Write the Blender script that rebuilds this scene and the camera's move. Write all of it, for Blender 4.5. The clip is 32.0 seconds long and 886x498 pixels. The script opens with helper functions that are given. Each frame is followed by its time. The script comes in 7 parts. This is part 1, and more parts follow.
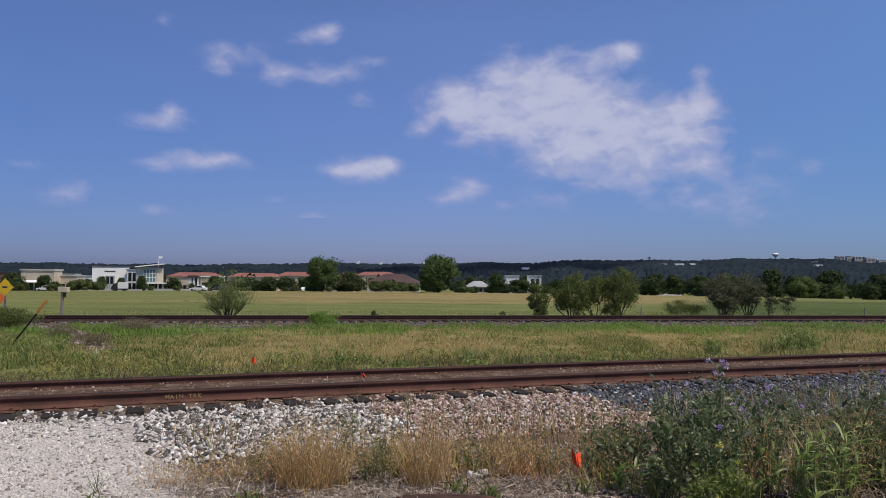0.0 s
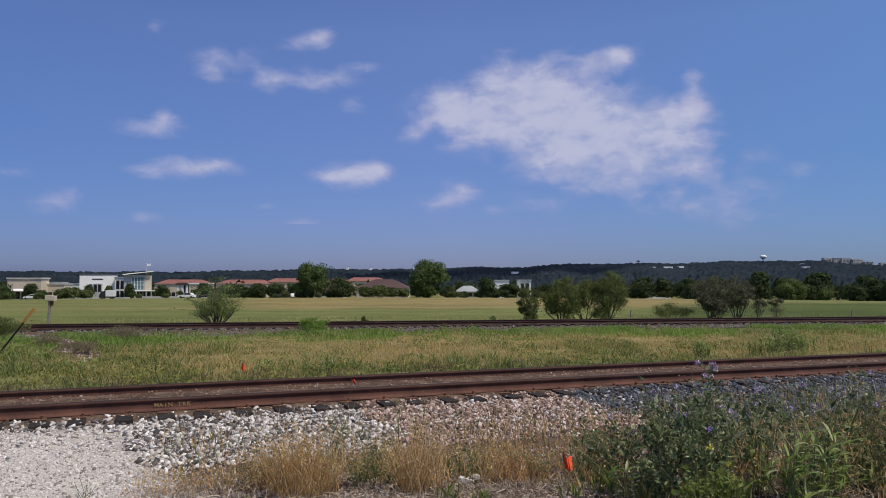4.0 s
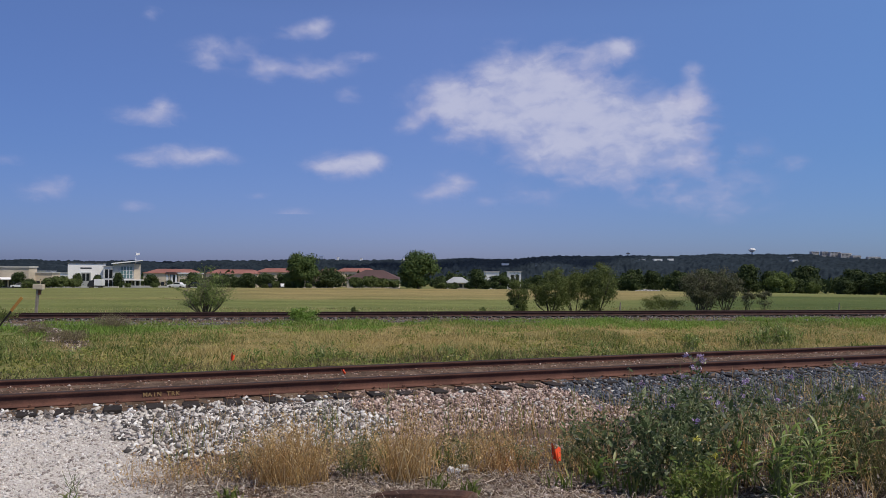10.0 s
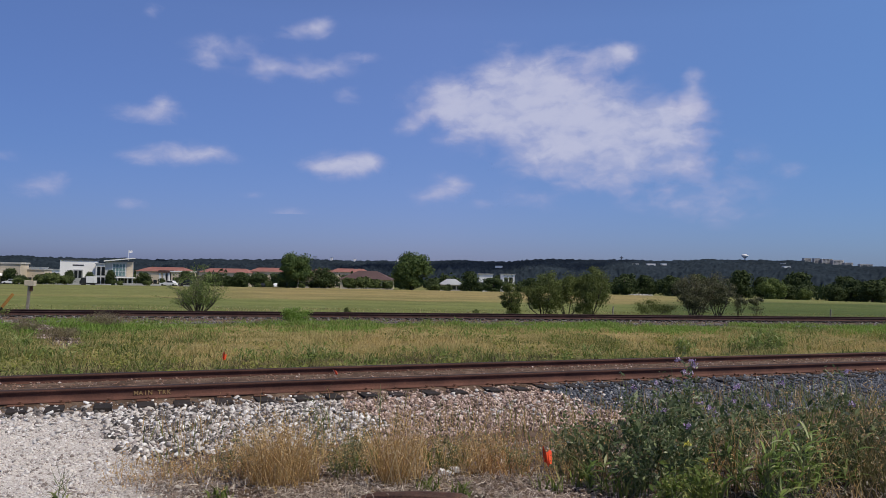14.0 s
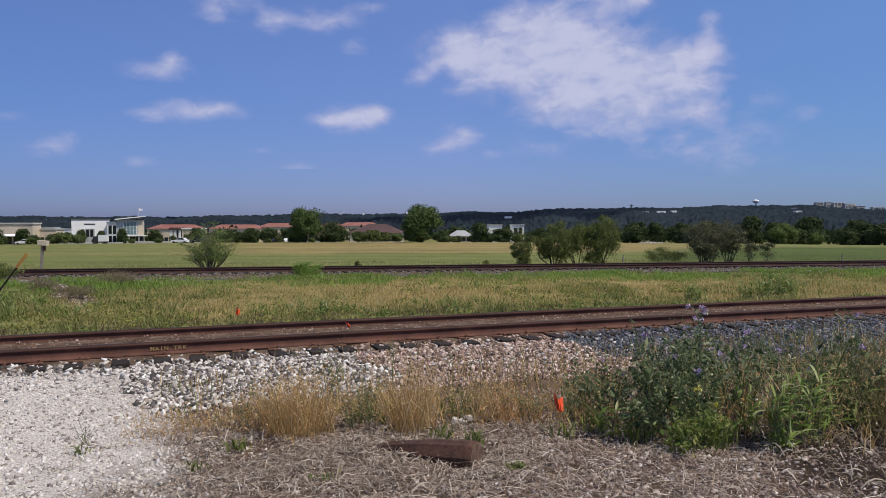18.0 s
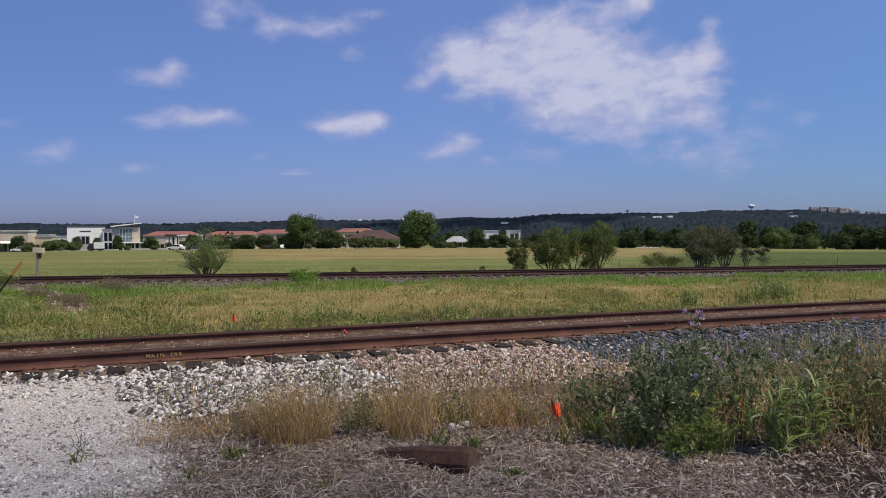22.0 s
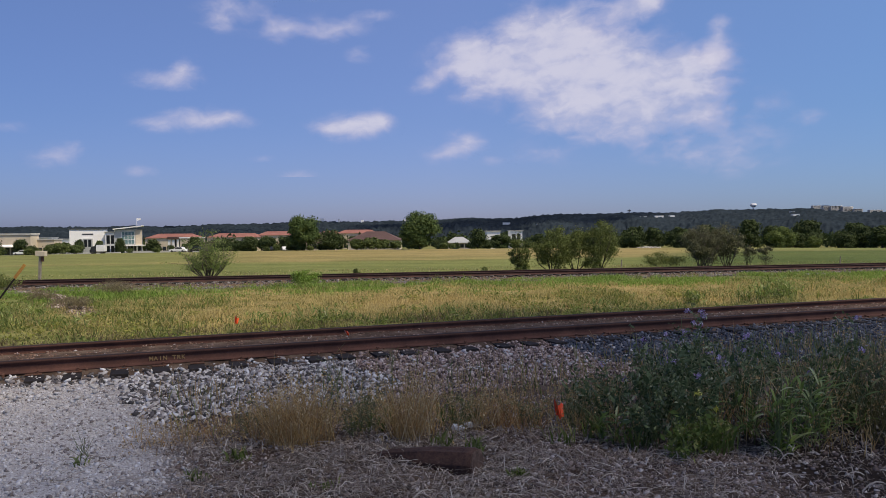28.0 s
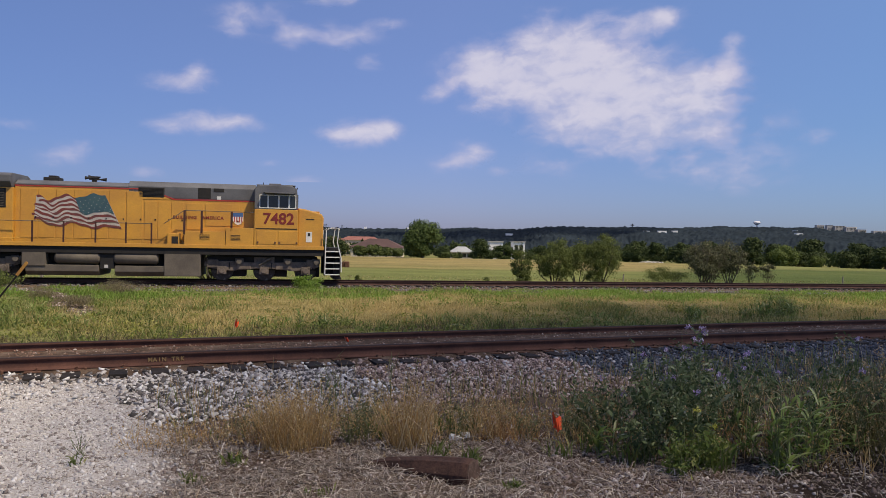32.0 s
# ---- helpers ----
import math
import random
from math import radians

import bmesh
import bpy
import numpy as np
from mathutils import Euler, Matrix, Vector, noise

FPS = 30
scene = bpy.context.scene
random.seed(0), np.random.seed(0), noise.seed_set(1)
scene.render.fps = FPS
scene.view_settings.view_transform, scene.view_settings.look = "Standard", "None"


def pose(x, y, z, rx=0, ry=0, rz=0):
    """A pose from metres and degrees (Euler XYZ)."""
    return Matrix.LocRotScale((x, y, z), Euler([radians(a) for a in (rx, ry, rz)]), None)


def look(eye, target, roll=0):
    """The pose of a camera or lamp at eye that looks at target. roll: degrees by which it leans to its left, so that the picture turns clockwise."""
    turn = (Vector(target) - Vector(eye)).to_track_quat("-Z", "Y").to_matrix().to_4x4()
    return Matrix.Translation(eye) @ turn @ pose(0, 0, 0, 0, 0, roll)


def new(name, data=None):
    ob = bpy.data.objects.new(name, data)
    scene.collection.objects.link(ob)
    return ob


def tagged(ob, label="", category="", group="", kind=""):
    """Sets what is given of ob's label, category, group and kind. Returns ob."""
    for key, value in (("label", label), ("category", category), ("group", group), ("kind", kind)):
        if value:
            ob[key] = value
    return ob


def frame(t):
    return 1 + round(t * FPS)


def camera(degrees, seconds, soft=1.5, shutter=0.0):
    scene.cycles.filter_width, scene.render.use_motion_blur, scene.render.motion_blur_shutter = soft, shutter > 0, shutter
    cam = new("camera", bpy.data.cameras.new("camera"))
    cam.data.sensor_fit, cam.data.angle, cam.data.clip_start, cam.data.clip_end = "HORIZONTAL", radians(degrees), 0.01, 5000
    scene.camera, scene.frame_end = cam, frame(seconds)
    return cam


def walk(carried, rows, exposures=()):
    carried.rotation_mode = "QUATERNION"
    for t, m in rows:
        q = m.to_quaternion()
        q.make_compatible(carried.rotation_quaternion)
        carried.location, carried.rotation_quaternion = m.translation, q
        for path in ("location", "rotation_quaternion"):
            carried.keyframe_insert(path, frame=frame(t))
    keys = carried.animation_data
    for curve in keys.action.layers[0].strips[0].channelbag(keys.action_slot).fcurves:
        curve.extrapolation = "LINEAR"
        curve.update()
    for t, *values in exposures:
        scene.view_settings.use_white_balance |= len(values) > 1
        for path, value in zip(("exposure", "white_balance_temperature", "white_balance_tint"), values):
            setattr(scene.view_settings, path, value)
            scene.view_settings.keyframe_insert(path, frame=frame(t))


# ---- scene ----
EYE = 1.70
cam = camera(60.0, 32.0, soft=0.45)
walk(cam, [(t, pose(0, 0, EYE, 90 + p, r, w)) for t, w, p, r in (
    (0, 1.538, 1.861, -0.601), (0.5, 1.588, 2.063, -0.386), (1, 1.314, 2.192, -0.258), (1.5, 1.386, 2.001, -0.231), (2, 1.301, 2.087, 0.027),
    (2.5, 1.155, 2.139, -0.032), (3, 1.206, 2.208, -0.009), (3.5, 0.778, 2.303, -0.080), (5.5, 0.820, 1.898, -0.190), (6, 0.643, 2.048, -0.129),
    (6.5, 0.821, 2.130, -0.203), (7, 0.698, 2.180, -0.060), (7.5, 0.272, 1.980, -0.595), (8, -0.000, 2.051, -0.241), (8.5, -0.275, 1.691, -0.602),
    (9, -0.012, 1.453, -0.472), (9.5, 0.543, 1.424, -0.753), (10, 0.051, 1.579, -0.460), (10.5, -0.381, 1.530, -0.583), (11, -0.104, 1.649, -0.799),
    (11.5, -0.144, 1.723, -0.727), (12, -0.367, 1.757, -0.934), (12.5, -0.354, 1.876, -1.006), (13, -0.293, 1.832, -0.944),
    (13.5, -0.360, 1.869, -0.995), (14, -0.430, 1.717, -1.211), (14.5, -0.692, 0.955, -1.331), (16.5, -0.822, -1.756, -1.068),
    (17, 0.026, -1.360, -0.494), (17.5, 0.409, -2.049, 0.011), (18, 0.274, -1.890, -0.052), (18.5, 0.190, -1.798, 0.049), (19, -0.000, -1.730, 0.100),
    (19.5, 0.128, -1.905, 0.194), (20, 0.148, -1.804, 0.102), (20.5, 0.579, -2.066, 0.393), (21, 0.259, -1.542, 0.347), (21.5, 0.227, -1.564, 0.393),
    (22, -0.001, -1.453, 0.148), (22.5, -0.085, -1.481, 0.218), (23, -0.017, -1.473, 0.125), (23.5, 0.115, -1.451, 0.145), (24, 0.144, -1.366, 0.061),
    (24.5, 0.312, -1.350, 0.342), (25, 0.108, -1.407, 0.408), (25.5, -0.286, -1.488, 0.237), (27.5, -0.102, -1.429, 0.356),
    (28, 0.137, -1.389, 0.487), (28.5, 0.718, -1.447, 0.625), (29, 0.533, -0.837, 0.219), (29.5, -0.203, -0.657, -0.284),
    (30, -0.130, -0.704, -0.761), (30.5, -0.236, -0.644, -0.738), (31, -0.195, -0.707, -0.898), (31.5, -0.027, -0.730, -0.931),
    (32, 0.340, -0.711, -1.107),
)], exposures=[(0, 0.0, 6500, 10), (14, 0.02, 6500, 10), (17, 0.12, 6500, 10), (20, 0.13, 6600, 10), (25, 0.2, 6900, 10), (28, 0.27, 7150, 10), (32, 0.31, 7350, 11)])

# ---- daylight ----
SUN_AZ, SUN_EL = 122.0, 57.0        # clockwise from straight ahead, above the horizon
world = bpy.data.worlds.new("sky")
scene.world = world
world.use_nodes = True
wn, wl = world.node_tree.nodes, world.node_tree.links
sky = wn.new("ShaderNodeTexSky")
sky.sky_type = 'NISHITA'
sky.sun_disc = False
sky.sun_elevation, sky.sun_rotation = radians(SUN_EL), radians(SUN_AZ)
sky.altitude, sky.air_density, sky.dust_density, sky.ozone_density = 250, 1.0, 0.6, 4.0
# summer haze: takes the glare out of the lower sky and deepens its blue, more so away from the sun
way = wn.new("ShaderNodeTexCoord").outputs["Generated"]
xyz = wn.new("ShaderNodeSeparateXYZ")
wl.new(way, xyz.inputs[0])


def sky_ramp(stops):
    r = wn.new("ShaderNodeValToRGB")
    e = r.color_ramp.elements
    while len(e) < len(stops):
        e.new(0.5)
    for k, (p, c) in zip(e, stops):
        k.position, k.color = p, (*c, 1)
    return r


def sky_mix(a, b):
    x = wn.new("ShaderNodeMix")
    x.data_type, x.blend_type = 'RGBA', 'MULTIPLY'
    x.inputs[0].default_value = 1.0
    wl.new(a, x.inputs[6])
    wl.new(b, x.inputs[7])
    return x.outputs[2]


rise_tint = sky_ramp([(0.0, (0.31, 0.365, 0.68)), (0.02, (0.345, 0.41, 0.72)), (0.14, (0.465, 0.545, 0.79)), (0.31, (0.71, 0.76, 0.97)), (0.5, (0.68, 0.72, 0.88)), (0.85, (0.62, 0.66, 0.84))])
wl.new(xyz.outputs["Z"], rise_tint.inputs[0])
side = wn.new("ShaderNodeMath")
side.operation = 'ADD'
side.inputs[1].default_value = 0.5
wl.new(xyz.outputs["X"], side.inputs[0])
side_tint = sky_ramp([(0.0, (0.78, 0.78, 0.85)), (0.5, (1.02, 0.94, 0.98)), (1.0, (0.93, 1.0, 1.0))])
wl.new(side.outputs[0], side_tint.inputs[0])
wl.new(sky_mix(sky_mix(sky.outputs[0], rise_tint.outputs[0]), side_tint.outputs[0]), wn["Background"].inputs[0])
wn["Background"].inputs[1].default_value = 0.125
sun_dir = Vector((math.sin(radians(SUN_AZ)) * math.cos(radians(SUN_EL)), math.cos(radians(SUN_AZ)) * math.cos(radians(SUN_EL)), math.sin(radians(SUN_EL))))
lamp = bpy.data.lights.new("sun", 'SUN')
lamp.energy, lamp.angle, lamp.color = 3.6, radians(0.53), (1.0, 0.91, 0.76)
sun = new("sun", lamp)
sun.matrix_world = look(sun_dir * 200, (0, 0, 0))


# ---- materials ----
def nodes_of(name):
    m = bpy.data.materials.new(name)
    m.use_nodes = True
    t = m.node_tree
    return m, t.nodes, t.links, t.nodes["Principled BSDF"]


def ramp(n, stops):
    r = n.new("ShaderNodeValToRGB")
    e = r.color_ramp.elements
    while len(e) < len(stops):
        e.new(0.5)
    for k, (p, c) in zip(e, stops):
        k.position, k.color = p, (*c, 1)
    return r


def noise_node(n, l, coords, scale, detail=4, rough=0.6):
    x = n.new("ShaderNodeTexNoise")
    x.inputs["Scale"].default_value, x.inputs["Detail"].default_value, x.inputs["Roughness"].default_value = scale, detail, rough
    l.new(coords, x.inputs["Vector"])
    return x


def mix_colour(n, l, kind, fac, a, b):
    x = n.new("ShaderNodeMix")
    x.data_type, x.blend_type = 'RGBA', kind
    for sock, v in ((x.inputs[0], fac), (x.inputs[6], a), (x.inputs[7], b)):
        if hasattr(v, "is_linked"):
            l.new(v, sock)
        else:
            sock.default_value = v if isinstance(v, (int, float)) else (*v, 1)
    return x.outputs[2]


def surface(name, base, worn, rough=0.7, metal=0.0, scale=1.5, fine=25.0, bump=0.15, grain=0.25, spread=(0.35, 0.7), random_tint=0.0, depth=0.01):
    """A worn surface: two colours in patches, fine grain, relief."""
    m, n, l, p = nodes_of(name)
    co = n.new("ShaderNodeTexCoord").outputs["Object"]
    big, small = noise_node(n, l, co, scale, 5), noise_node(n, l, co, fine, 3)
    r = ramp(n, [(spread[0], base), (spread[1], worn)])
    l.new(big.outputs[0], r.inputs[0])
    g = ramp(n, [(0.3, (1 - grain,) * 3), (0.7, (1 + grain * 0.4,) * 3)])
    l.new(small.outputs[0], g.inputs[0])
    c = mix_colour(n, l, 'MULTIPLY', 1.0, r.outputs[0], g.outputs[0])
    if random_tint:
        info = n.new("ShaderNodeObjectInfo")
        v = ramp(n, [(0.0, (1 - random_tint,) * 3), (1.0, (1 + random_tint,) * 3)])
        l.new(info.outputs["Random"], v.inputs[0])
        c = mix_colour(n, l, 'MULTIPLY', 1.0, c, v.outputs[0])
    l.new(c, p.inputs["Base Color"])
    p.inputs["Roughness"].default_value, p.inputs["Metallic"].default_value = rough, metal
    if bump:
        b = n.new("ShaderNodeBump")
        b.inputs["Strength"].default_value, b.inputs["Distance"].default_value = bump, depth
        l.new(small.outputs[0], b.inputs["Height"])
        l.new(b.outputs[0], p.inputs["Normal"])
    return m


def pieces(name, stops, rough=0.85, step=False, through_light=0.0, patch=0.0, patch_scale=0.4, patch_to=(0.3, 0.3, 0.1), bump=0.0):
    """Many loose pieces in one mesh (stones, blades, leaves): each has a colour of its own."""
    m, n, l, p = nodes_of(name)
    geo = n.new("ShaderNodeNewGeometry")
    r = ramp(n, stops)
    if step:
        r.color_ramp.interpolation = 'CONSTANT'
    l.new(geo.outputs["Random Per Island"], r.inputs[0])
    c = r.outputs[0]
    co = n.new("ShaderNodeTexCoord").outputs["Object"]
    if patch:
        w = noise_node(n, l, co, patch_scale, 3)
        k = ramp(n, [(0.42, (0, 0, 0)), (0.62, (patch,) * 3)])
        l.new(w.outputs[0], k.inputs[0])
        c = mix_colour(n, l, 'MIX', k.outputs[0], c, patch_to)
    l.new(c, p.inputs["Base Color"])
    p.inputs["Roughness"].default_value = rough
    p.inputs["Specular IOR Level"].default_value = 0.25
    if bump:
        f = noise_node(n, l, co, 60, 3)
        b = n.new("ShaderNodeBump")
        b.inputs["Strength"].default_value, b.inputs["Distance"].default_value = bump, 0.01
        l.new(f.outputs[0], b.inputs["Height"])
        l.new(b.outputs[0], p.inputs["Normal"])
    if through_light:
        tr = n.new("ShaderNodeBsdfTranslucent")
        l.new(c, tr.inputs[0])
        mx = n.new("ShaderNodeMixShader")
        mx.inputs[0].default_value = through_light
        l.new(p.outputs[0], mx.inputs[1])
        l.new(tr.outputs[0], mx.inputs[2])
        l.new(mx.outputs[0], n["Material Output"].inputs[0])
    return m


RAIL = surface("rusted rail steel", (0.082, 0.034, 0.023), (0.155, 0.067, 0.045), 0.92, 0.0, 2.0, 40, 0.3)
FAR_RAIL_STEEL = surface("dark brown rail steel", (0.045, 0.02, 0.015), (0.085, 0.038, 0.028), 0.9, 0.0, 2.0, 40, 0.3)
RAIL_TOP = surface("dark rail head", (0.022, 0.010, 0.008), (0.045, 0.02, 0.014), 0.8, 0.0, 3, 60, 0.1)
TIE = surface("weathered tie wood", (0.014, 0.01, 0.008), (0.04, 0.028, 0.021), 0.9, 0, 4, 35, 0.5, 0.4, random_tint=0.25)
RUST = surface("flaking rust", (0.11, 0.045, 0.025), (0.2, 0.1, 0.06), 0.85, 0.1, 6, 60, 0.4)
LIMESTONE = pieces("white limestone", [(0.0, (0.58, 0.54, 0.5)), (0.17, (0.07, 0.064, 0.06)), (0.38, (0.34, 0.3, 0.275)), (0.54, (0.14, 0.125, 0.118)), (0.74, (0.5, 0.46, 0.42)), (0.9, (0.78, 0.76, 0.73))], step=True, bump=0.4)
PINK_STONE = pieces("pinkish broken stone", [(0.0, (0.45, 0.335, 0.285)), (0.25, (0.1, 0.07, 0.06)), (0.45, (0.31, 0.215, 0.175)), (0.68, (0.65, 0.535, 0.465)), (0.84, (0.21, 0.145, 0.12))], step=True, bump=0.4)
GREY_STONE = pieces("dull grey ballast", [(0.0, (0.10, 0.09, 0.09)), (0.5, (0.18, 0.165, 0.16)), (1.0, (0.28, 0.255, 0.25))], bump=0.4)
DUST_STONE = pieces("brown dusty stone", [(0.0, (0.13, 0.072, 0.048)), (0.6, (0.225, 0.135, 0.095)), (0.9, (0.33, 0.22, 0.165)), (1.0, (0.55, 0.48, 0.43))], bump=0.4)
BLUESTONE = pieces("blue grey ballast", [(0.0, (0.03, 0.035, 0.045)), (0.5, (0.08, 0.09, 0.11)), (0.9, (0.15, 0.16, 0.185)), (1.0, (0.36, 0.35, 0.35))], bump=0.4)
TAN_STONE = pieces("tan gravel", [(0.0, (0.24, 0.17, 0.14)), (0.3, (0.11, 0.08, 0.068)), (0.55, (0.42, 0.33, 0.285)), (0.7, (0.17, 0.125, 0.105)), (0.82, (0.74, 0.67, 0.61)), (1.0, (0.3, 0.23, 0.195))], bump=0.4)
ROAD_STONE = pieces("white road gravel", [(0.0, (0.55, 0.5, 0.45)), (0.3, (0.68, 0.64, 0.59)), (0.5, (0.2, 0.165, 0.145)), (0.72, (0.52, 0.47, 0.42)), (1.0, (0.78, 0.75, 0.72))], bump=0.3)
DRY = pieces("dry grass", [(0.0, (0.46, 0.29, 0.11)), (0.4, (0.63, 0.45, 0.21)), (0.7, (0.33, 0.195, 0.075)), (1.0, (0.8, 0.67, 0.42))], 0.8, through_light=0.35)
BROWN_TALL = pieces("half-dry olive brown grass", [(0.0, (0.085, 0.085, 0.032)), (0.5, (0.14, 0.125, 0.048)), (1.0, (0.22, 0.18, 0.08))], 0.8, through_light=0.3)
RUSTY_DRY = pieces("red-brown dry grass", [(0.0, (0.34, 0.165, 0.06)), (0.5, (0.48, 0.275, 0.115)), (1.0, (0.62, 0.44, 0.22))], 0.8, through_light=0.35)
STRAW = pieces("straw litter", [(0.0, (0.23, 0.172, 0.13)), (0.3, (0.46, 0.385, 0.305)), (0.5, (0.09, 0.068, 0.054)), (0.75, (0.33, 0.262, 0.205)), (1.0, (0.74, 0.66, 0.56))], 0.8, through_light=0.15)
DEAD_STEM = pieces("bleached dead stems", [(0.0, (0.4, 0.34, 0.27)), (0.4, (0.56, 0.5, 0.42)), (0.6, (0.18, 0.135, 0.1)), (0.8, (0.4, 0.31, 0.22)), (1.0, (0.74, 0.68, 0.6))], 0.8, through_light=0.1)
SEED = pieces("ripe grass heads", [(0.0, (0.48, 0.375, 0.165)), (0.5, (0.55, 0.43, 0.2)), (1.0, (0.4, 0.33, 0.13))], 0.8, through_light=0.4, patch=0.5, patch_scale=0.22, patch_to=(0.27, 0.28, 0.1))
GREEN = pieces("green grass", [(0.0, (0.12, 0.165, 0.035)), (0.4, (0.16, 0.21, 0.048)), (0.8, (0.22, 0.26, 0.07)), (1.0, (0.36, 0.35, 0.15))], 0.6, through_light=0.35, patch=0.6, patch_scale=0.7, patch_to=(0.085, 0.115, 0.028))
BRIGHT_GREEN = pieces("fresh green grass", [(0.0, (0.14, 0.24, 0.035)), (0.5, (0.19, 0.31, 0.055)), (1.0, (0.3, 0.38, 0.1))], 0.6, through_light=0.45)
WEED_GREEN = pieces("green weed leaves", [(0.0, (0.15, 0.2, 0.05)), (0.5, (0.2, 0.25, 0.065)), (1.0, (0.27, 0.3, 0.09))], 0.7, through_light=0.45)
YELLOWISH = pieces("yellow-green weed leaves", [(0.0, (0.2, 0.22, 0.05)), (0.5, (0.28, 0.28, 0.07)), (1.0, (0.4, 0.37, 0.12))], 0.7, through_light=0.45)
WILLOW = pieces("fresh willow leaves", [(0.0, (0.12, 0.17, 0.045)), (0.5, (0.18, 0.24, 0.07)), (1.0, (0.26, 0.31, 0.1))], 0.7, through_light=0.35)
FIELD_GRASS = pieces("meadow grass", [(0.0, (0.19, 0.215, 0.07)), (0.5, (0.25, 0.27, 0.095)), (1.0, (0.34, 0.33, 0.14))], 0.85, through_light=0.25)
LEAF = pieces("weed leaves", [(0.0, (0.05, 0.08, 0.03)), (0.45, (0.115, 0.158, 0.062)), (0.8, (0.205, 0.245, 0.105)), (1.0, (0.44, 0.46, 0.3))], 0.55, through_light=0.3)
OLIVE_LEAF = pieces("dull olive leaves", [(0.0, (0.13, 0.14, 0.06)), (0.5, (0.2, 0.2, 0.09)), (1.0, (0.34, 0.31, 0.16))], 0.7, through_light=0.35)
LIME_LEAF = pieces("young green leaves", [(0.0, (0.11, 0.165, 0.032)), (0.6, (0.17, 0.225, 0.05)), (1.0, (0.36, 0.36, 0.11))], 0.6, through_light=0.35)
CANE = pieces("cane grass blades", [(0.0, (0.09, 0.14, 0.025)), (0.45, (0.16, 0.235, 0.05)), (0.8, (0.24, 0.31, 0.08)), (1.0, (0.5, 0.5, 0.27))], 0.5, through_light=0.35)
TREE_LEAF = pieces("oak leaves", [(0.0, (0.04, 0.07, 0.018)), (0.5, (0.065, 0.105, 0.028)), (1.0, (0.11, 0.15, 0.042))], 0.7, through_light=0.2)
FAR_LEAF = pieces("dark evergreen leaves", [(0.0, (0.036, 0.054, 0.019)), (0.5, (0.05, 0.072, 0.024)), (1.0, (0.075, 0.1, 0.034))], 0.85, through_light=0.2)
OLIVE = pieces("mixed olive grass", [(0.0, (0.22, 0.215, 0.07)), (0.4, (0.28, 0.265, 0.09)), (0.75, (0.34, 0.305, 0.115)), (1.0, (0.42, 0.35, 0.16))], 0.75, through_light=0.4, patch=0.75, patch_scale=0.5, patch_to=(0.14, 0.165, 0.04))
BROWN_GRASS = pieces("brown withered weeds", [(0.0, (0.095, 0.082, 0.042)), (0.5, (0.14, 0.115, 0.062)), (1.0, (0.2, 0.16, 0.09))], 0.85, through_light=0.3)
OLD_WEED = pieces("faded brown weed leaves", [(0.0, (0.16, 0.135, 0.075)), (0.5, (0.23, 0.19, 0.11)), (1.0, (0.32, 0.27, 0.16))], 0.85, through_light=0.35)
MEADOW_STRAW = pieces("meadow straw", [(0.0, (0.34, 0.27, 0.12)), (0.5, (0.42, 0.34, 0.17)), (1.0, (0.5, 0.42, 0.24))], 0.85, through_light=0.25)
MESQUITE = pieces("mesquite leaves", [(0.0, (0.085, 0.11, 0.028)), (0.5, (0.125, 0.155, 0.046)), (1.0, (0.19, 0.21, 0.068))], 0.8, through_light=0.35)
LIGHT_LEAF = pieces("light green foliage", [(0.0, (0.07, 0.1, 0.025)), (0.5, (0.11, 0.15, 0.038)), (1.0, (0.17, 0.21, 0.06))], 0.7, through_light=0.25)
SHRUB_LEAF = pieces("shrub foliage", [(0.0, (0.05, 0.072, 0.02)), (0.5, (0.08, 0.108, 0.03)), (1.0, (0.13, 0.155, 0.05))], 0.7, through_light=0.2)
GREY_LEAF = pieces("dull grey leaves", [(0.0, (0.08, 0.085, 0.045)), (0.5, (0.12, 0.122, 0.064)), (1.0, (0.18, 0.175, 0.1))], 0.8, through_light=0.25)
PURPLE = pieces("purple blossoms", [(0.0, (0.32, 0.2, 0.4)), (0.5, (0.5, 0.37, 0.56)), (1.0, (0.74, 0.66, 0.74))], 0.7, through_light=0.3)
YELLOW_BLOOM = pieces("yellow blossoms", [(0.0, (0.55, 0.5, 0.05)), (1.0, (0.7, 0.66, 0.2))], 0.7, through_light=0.3)
DARK_BARK = surface("dark wet-looking bark", (0.022, 0.018, 0.015), (0.05, 0.042, 0.034), 0.95, 0, 4, 30, 0.5)
TEAL_GLASS = surface("blue-green tinted glazing", (0.09, 0.16, 0.17), (0.14, 0.22, 0.22), 0.1, 0, 0.5, 4, 0, 0.08)
BARK = surface("grey bark", (0.09, 0.07, 0.055), (0.15, 0.12, 0.1), 0.95, 0, 4, 30, 0.5)
STEM = surface("green stems", (0.12, 0.16, 0.05), (0.2, 0.2, 0.09), 0.8, 0, 6, 40, 0)
BROKEN_WOOD = surface("broken timber end", (0.09, 0.05, 0.034), (0.22, 0.14, 0.1), 0.95, 0, 14, 60, 0.6, 0.4)
LOGWOOD = surface("rotting timber", (0.045, 0.02, 0.012), (0.12, 0.058, 0.036), 0.9, 0, 6, 45, 0.6, 0.4)
ORANGE_FLAG = surface("fluorescent orange plastic", (0.85, 0.07, 0.02), (0.9, 0.12, 0.03), 0.5, 0, 9, 30, 0.05, 0.1)
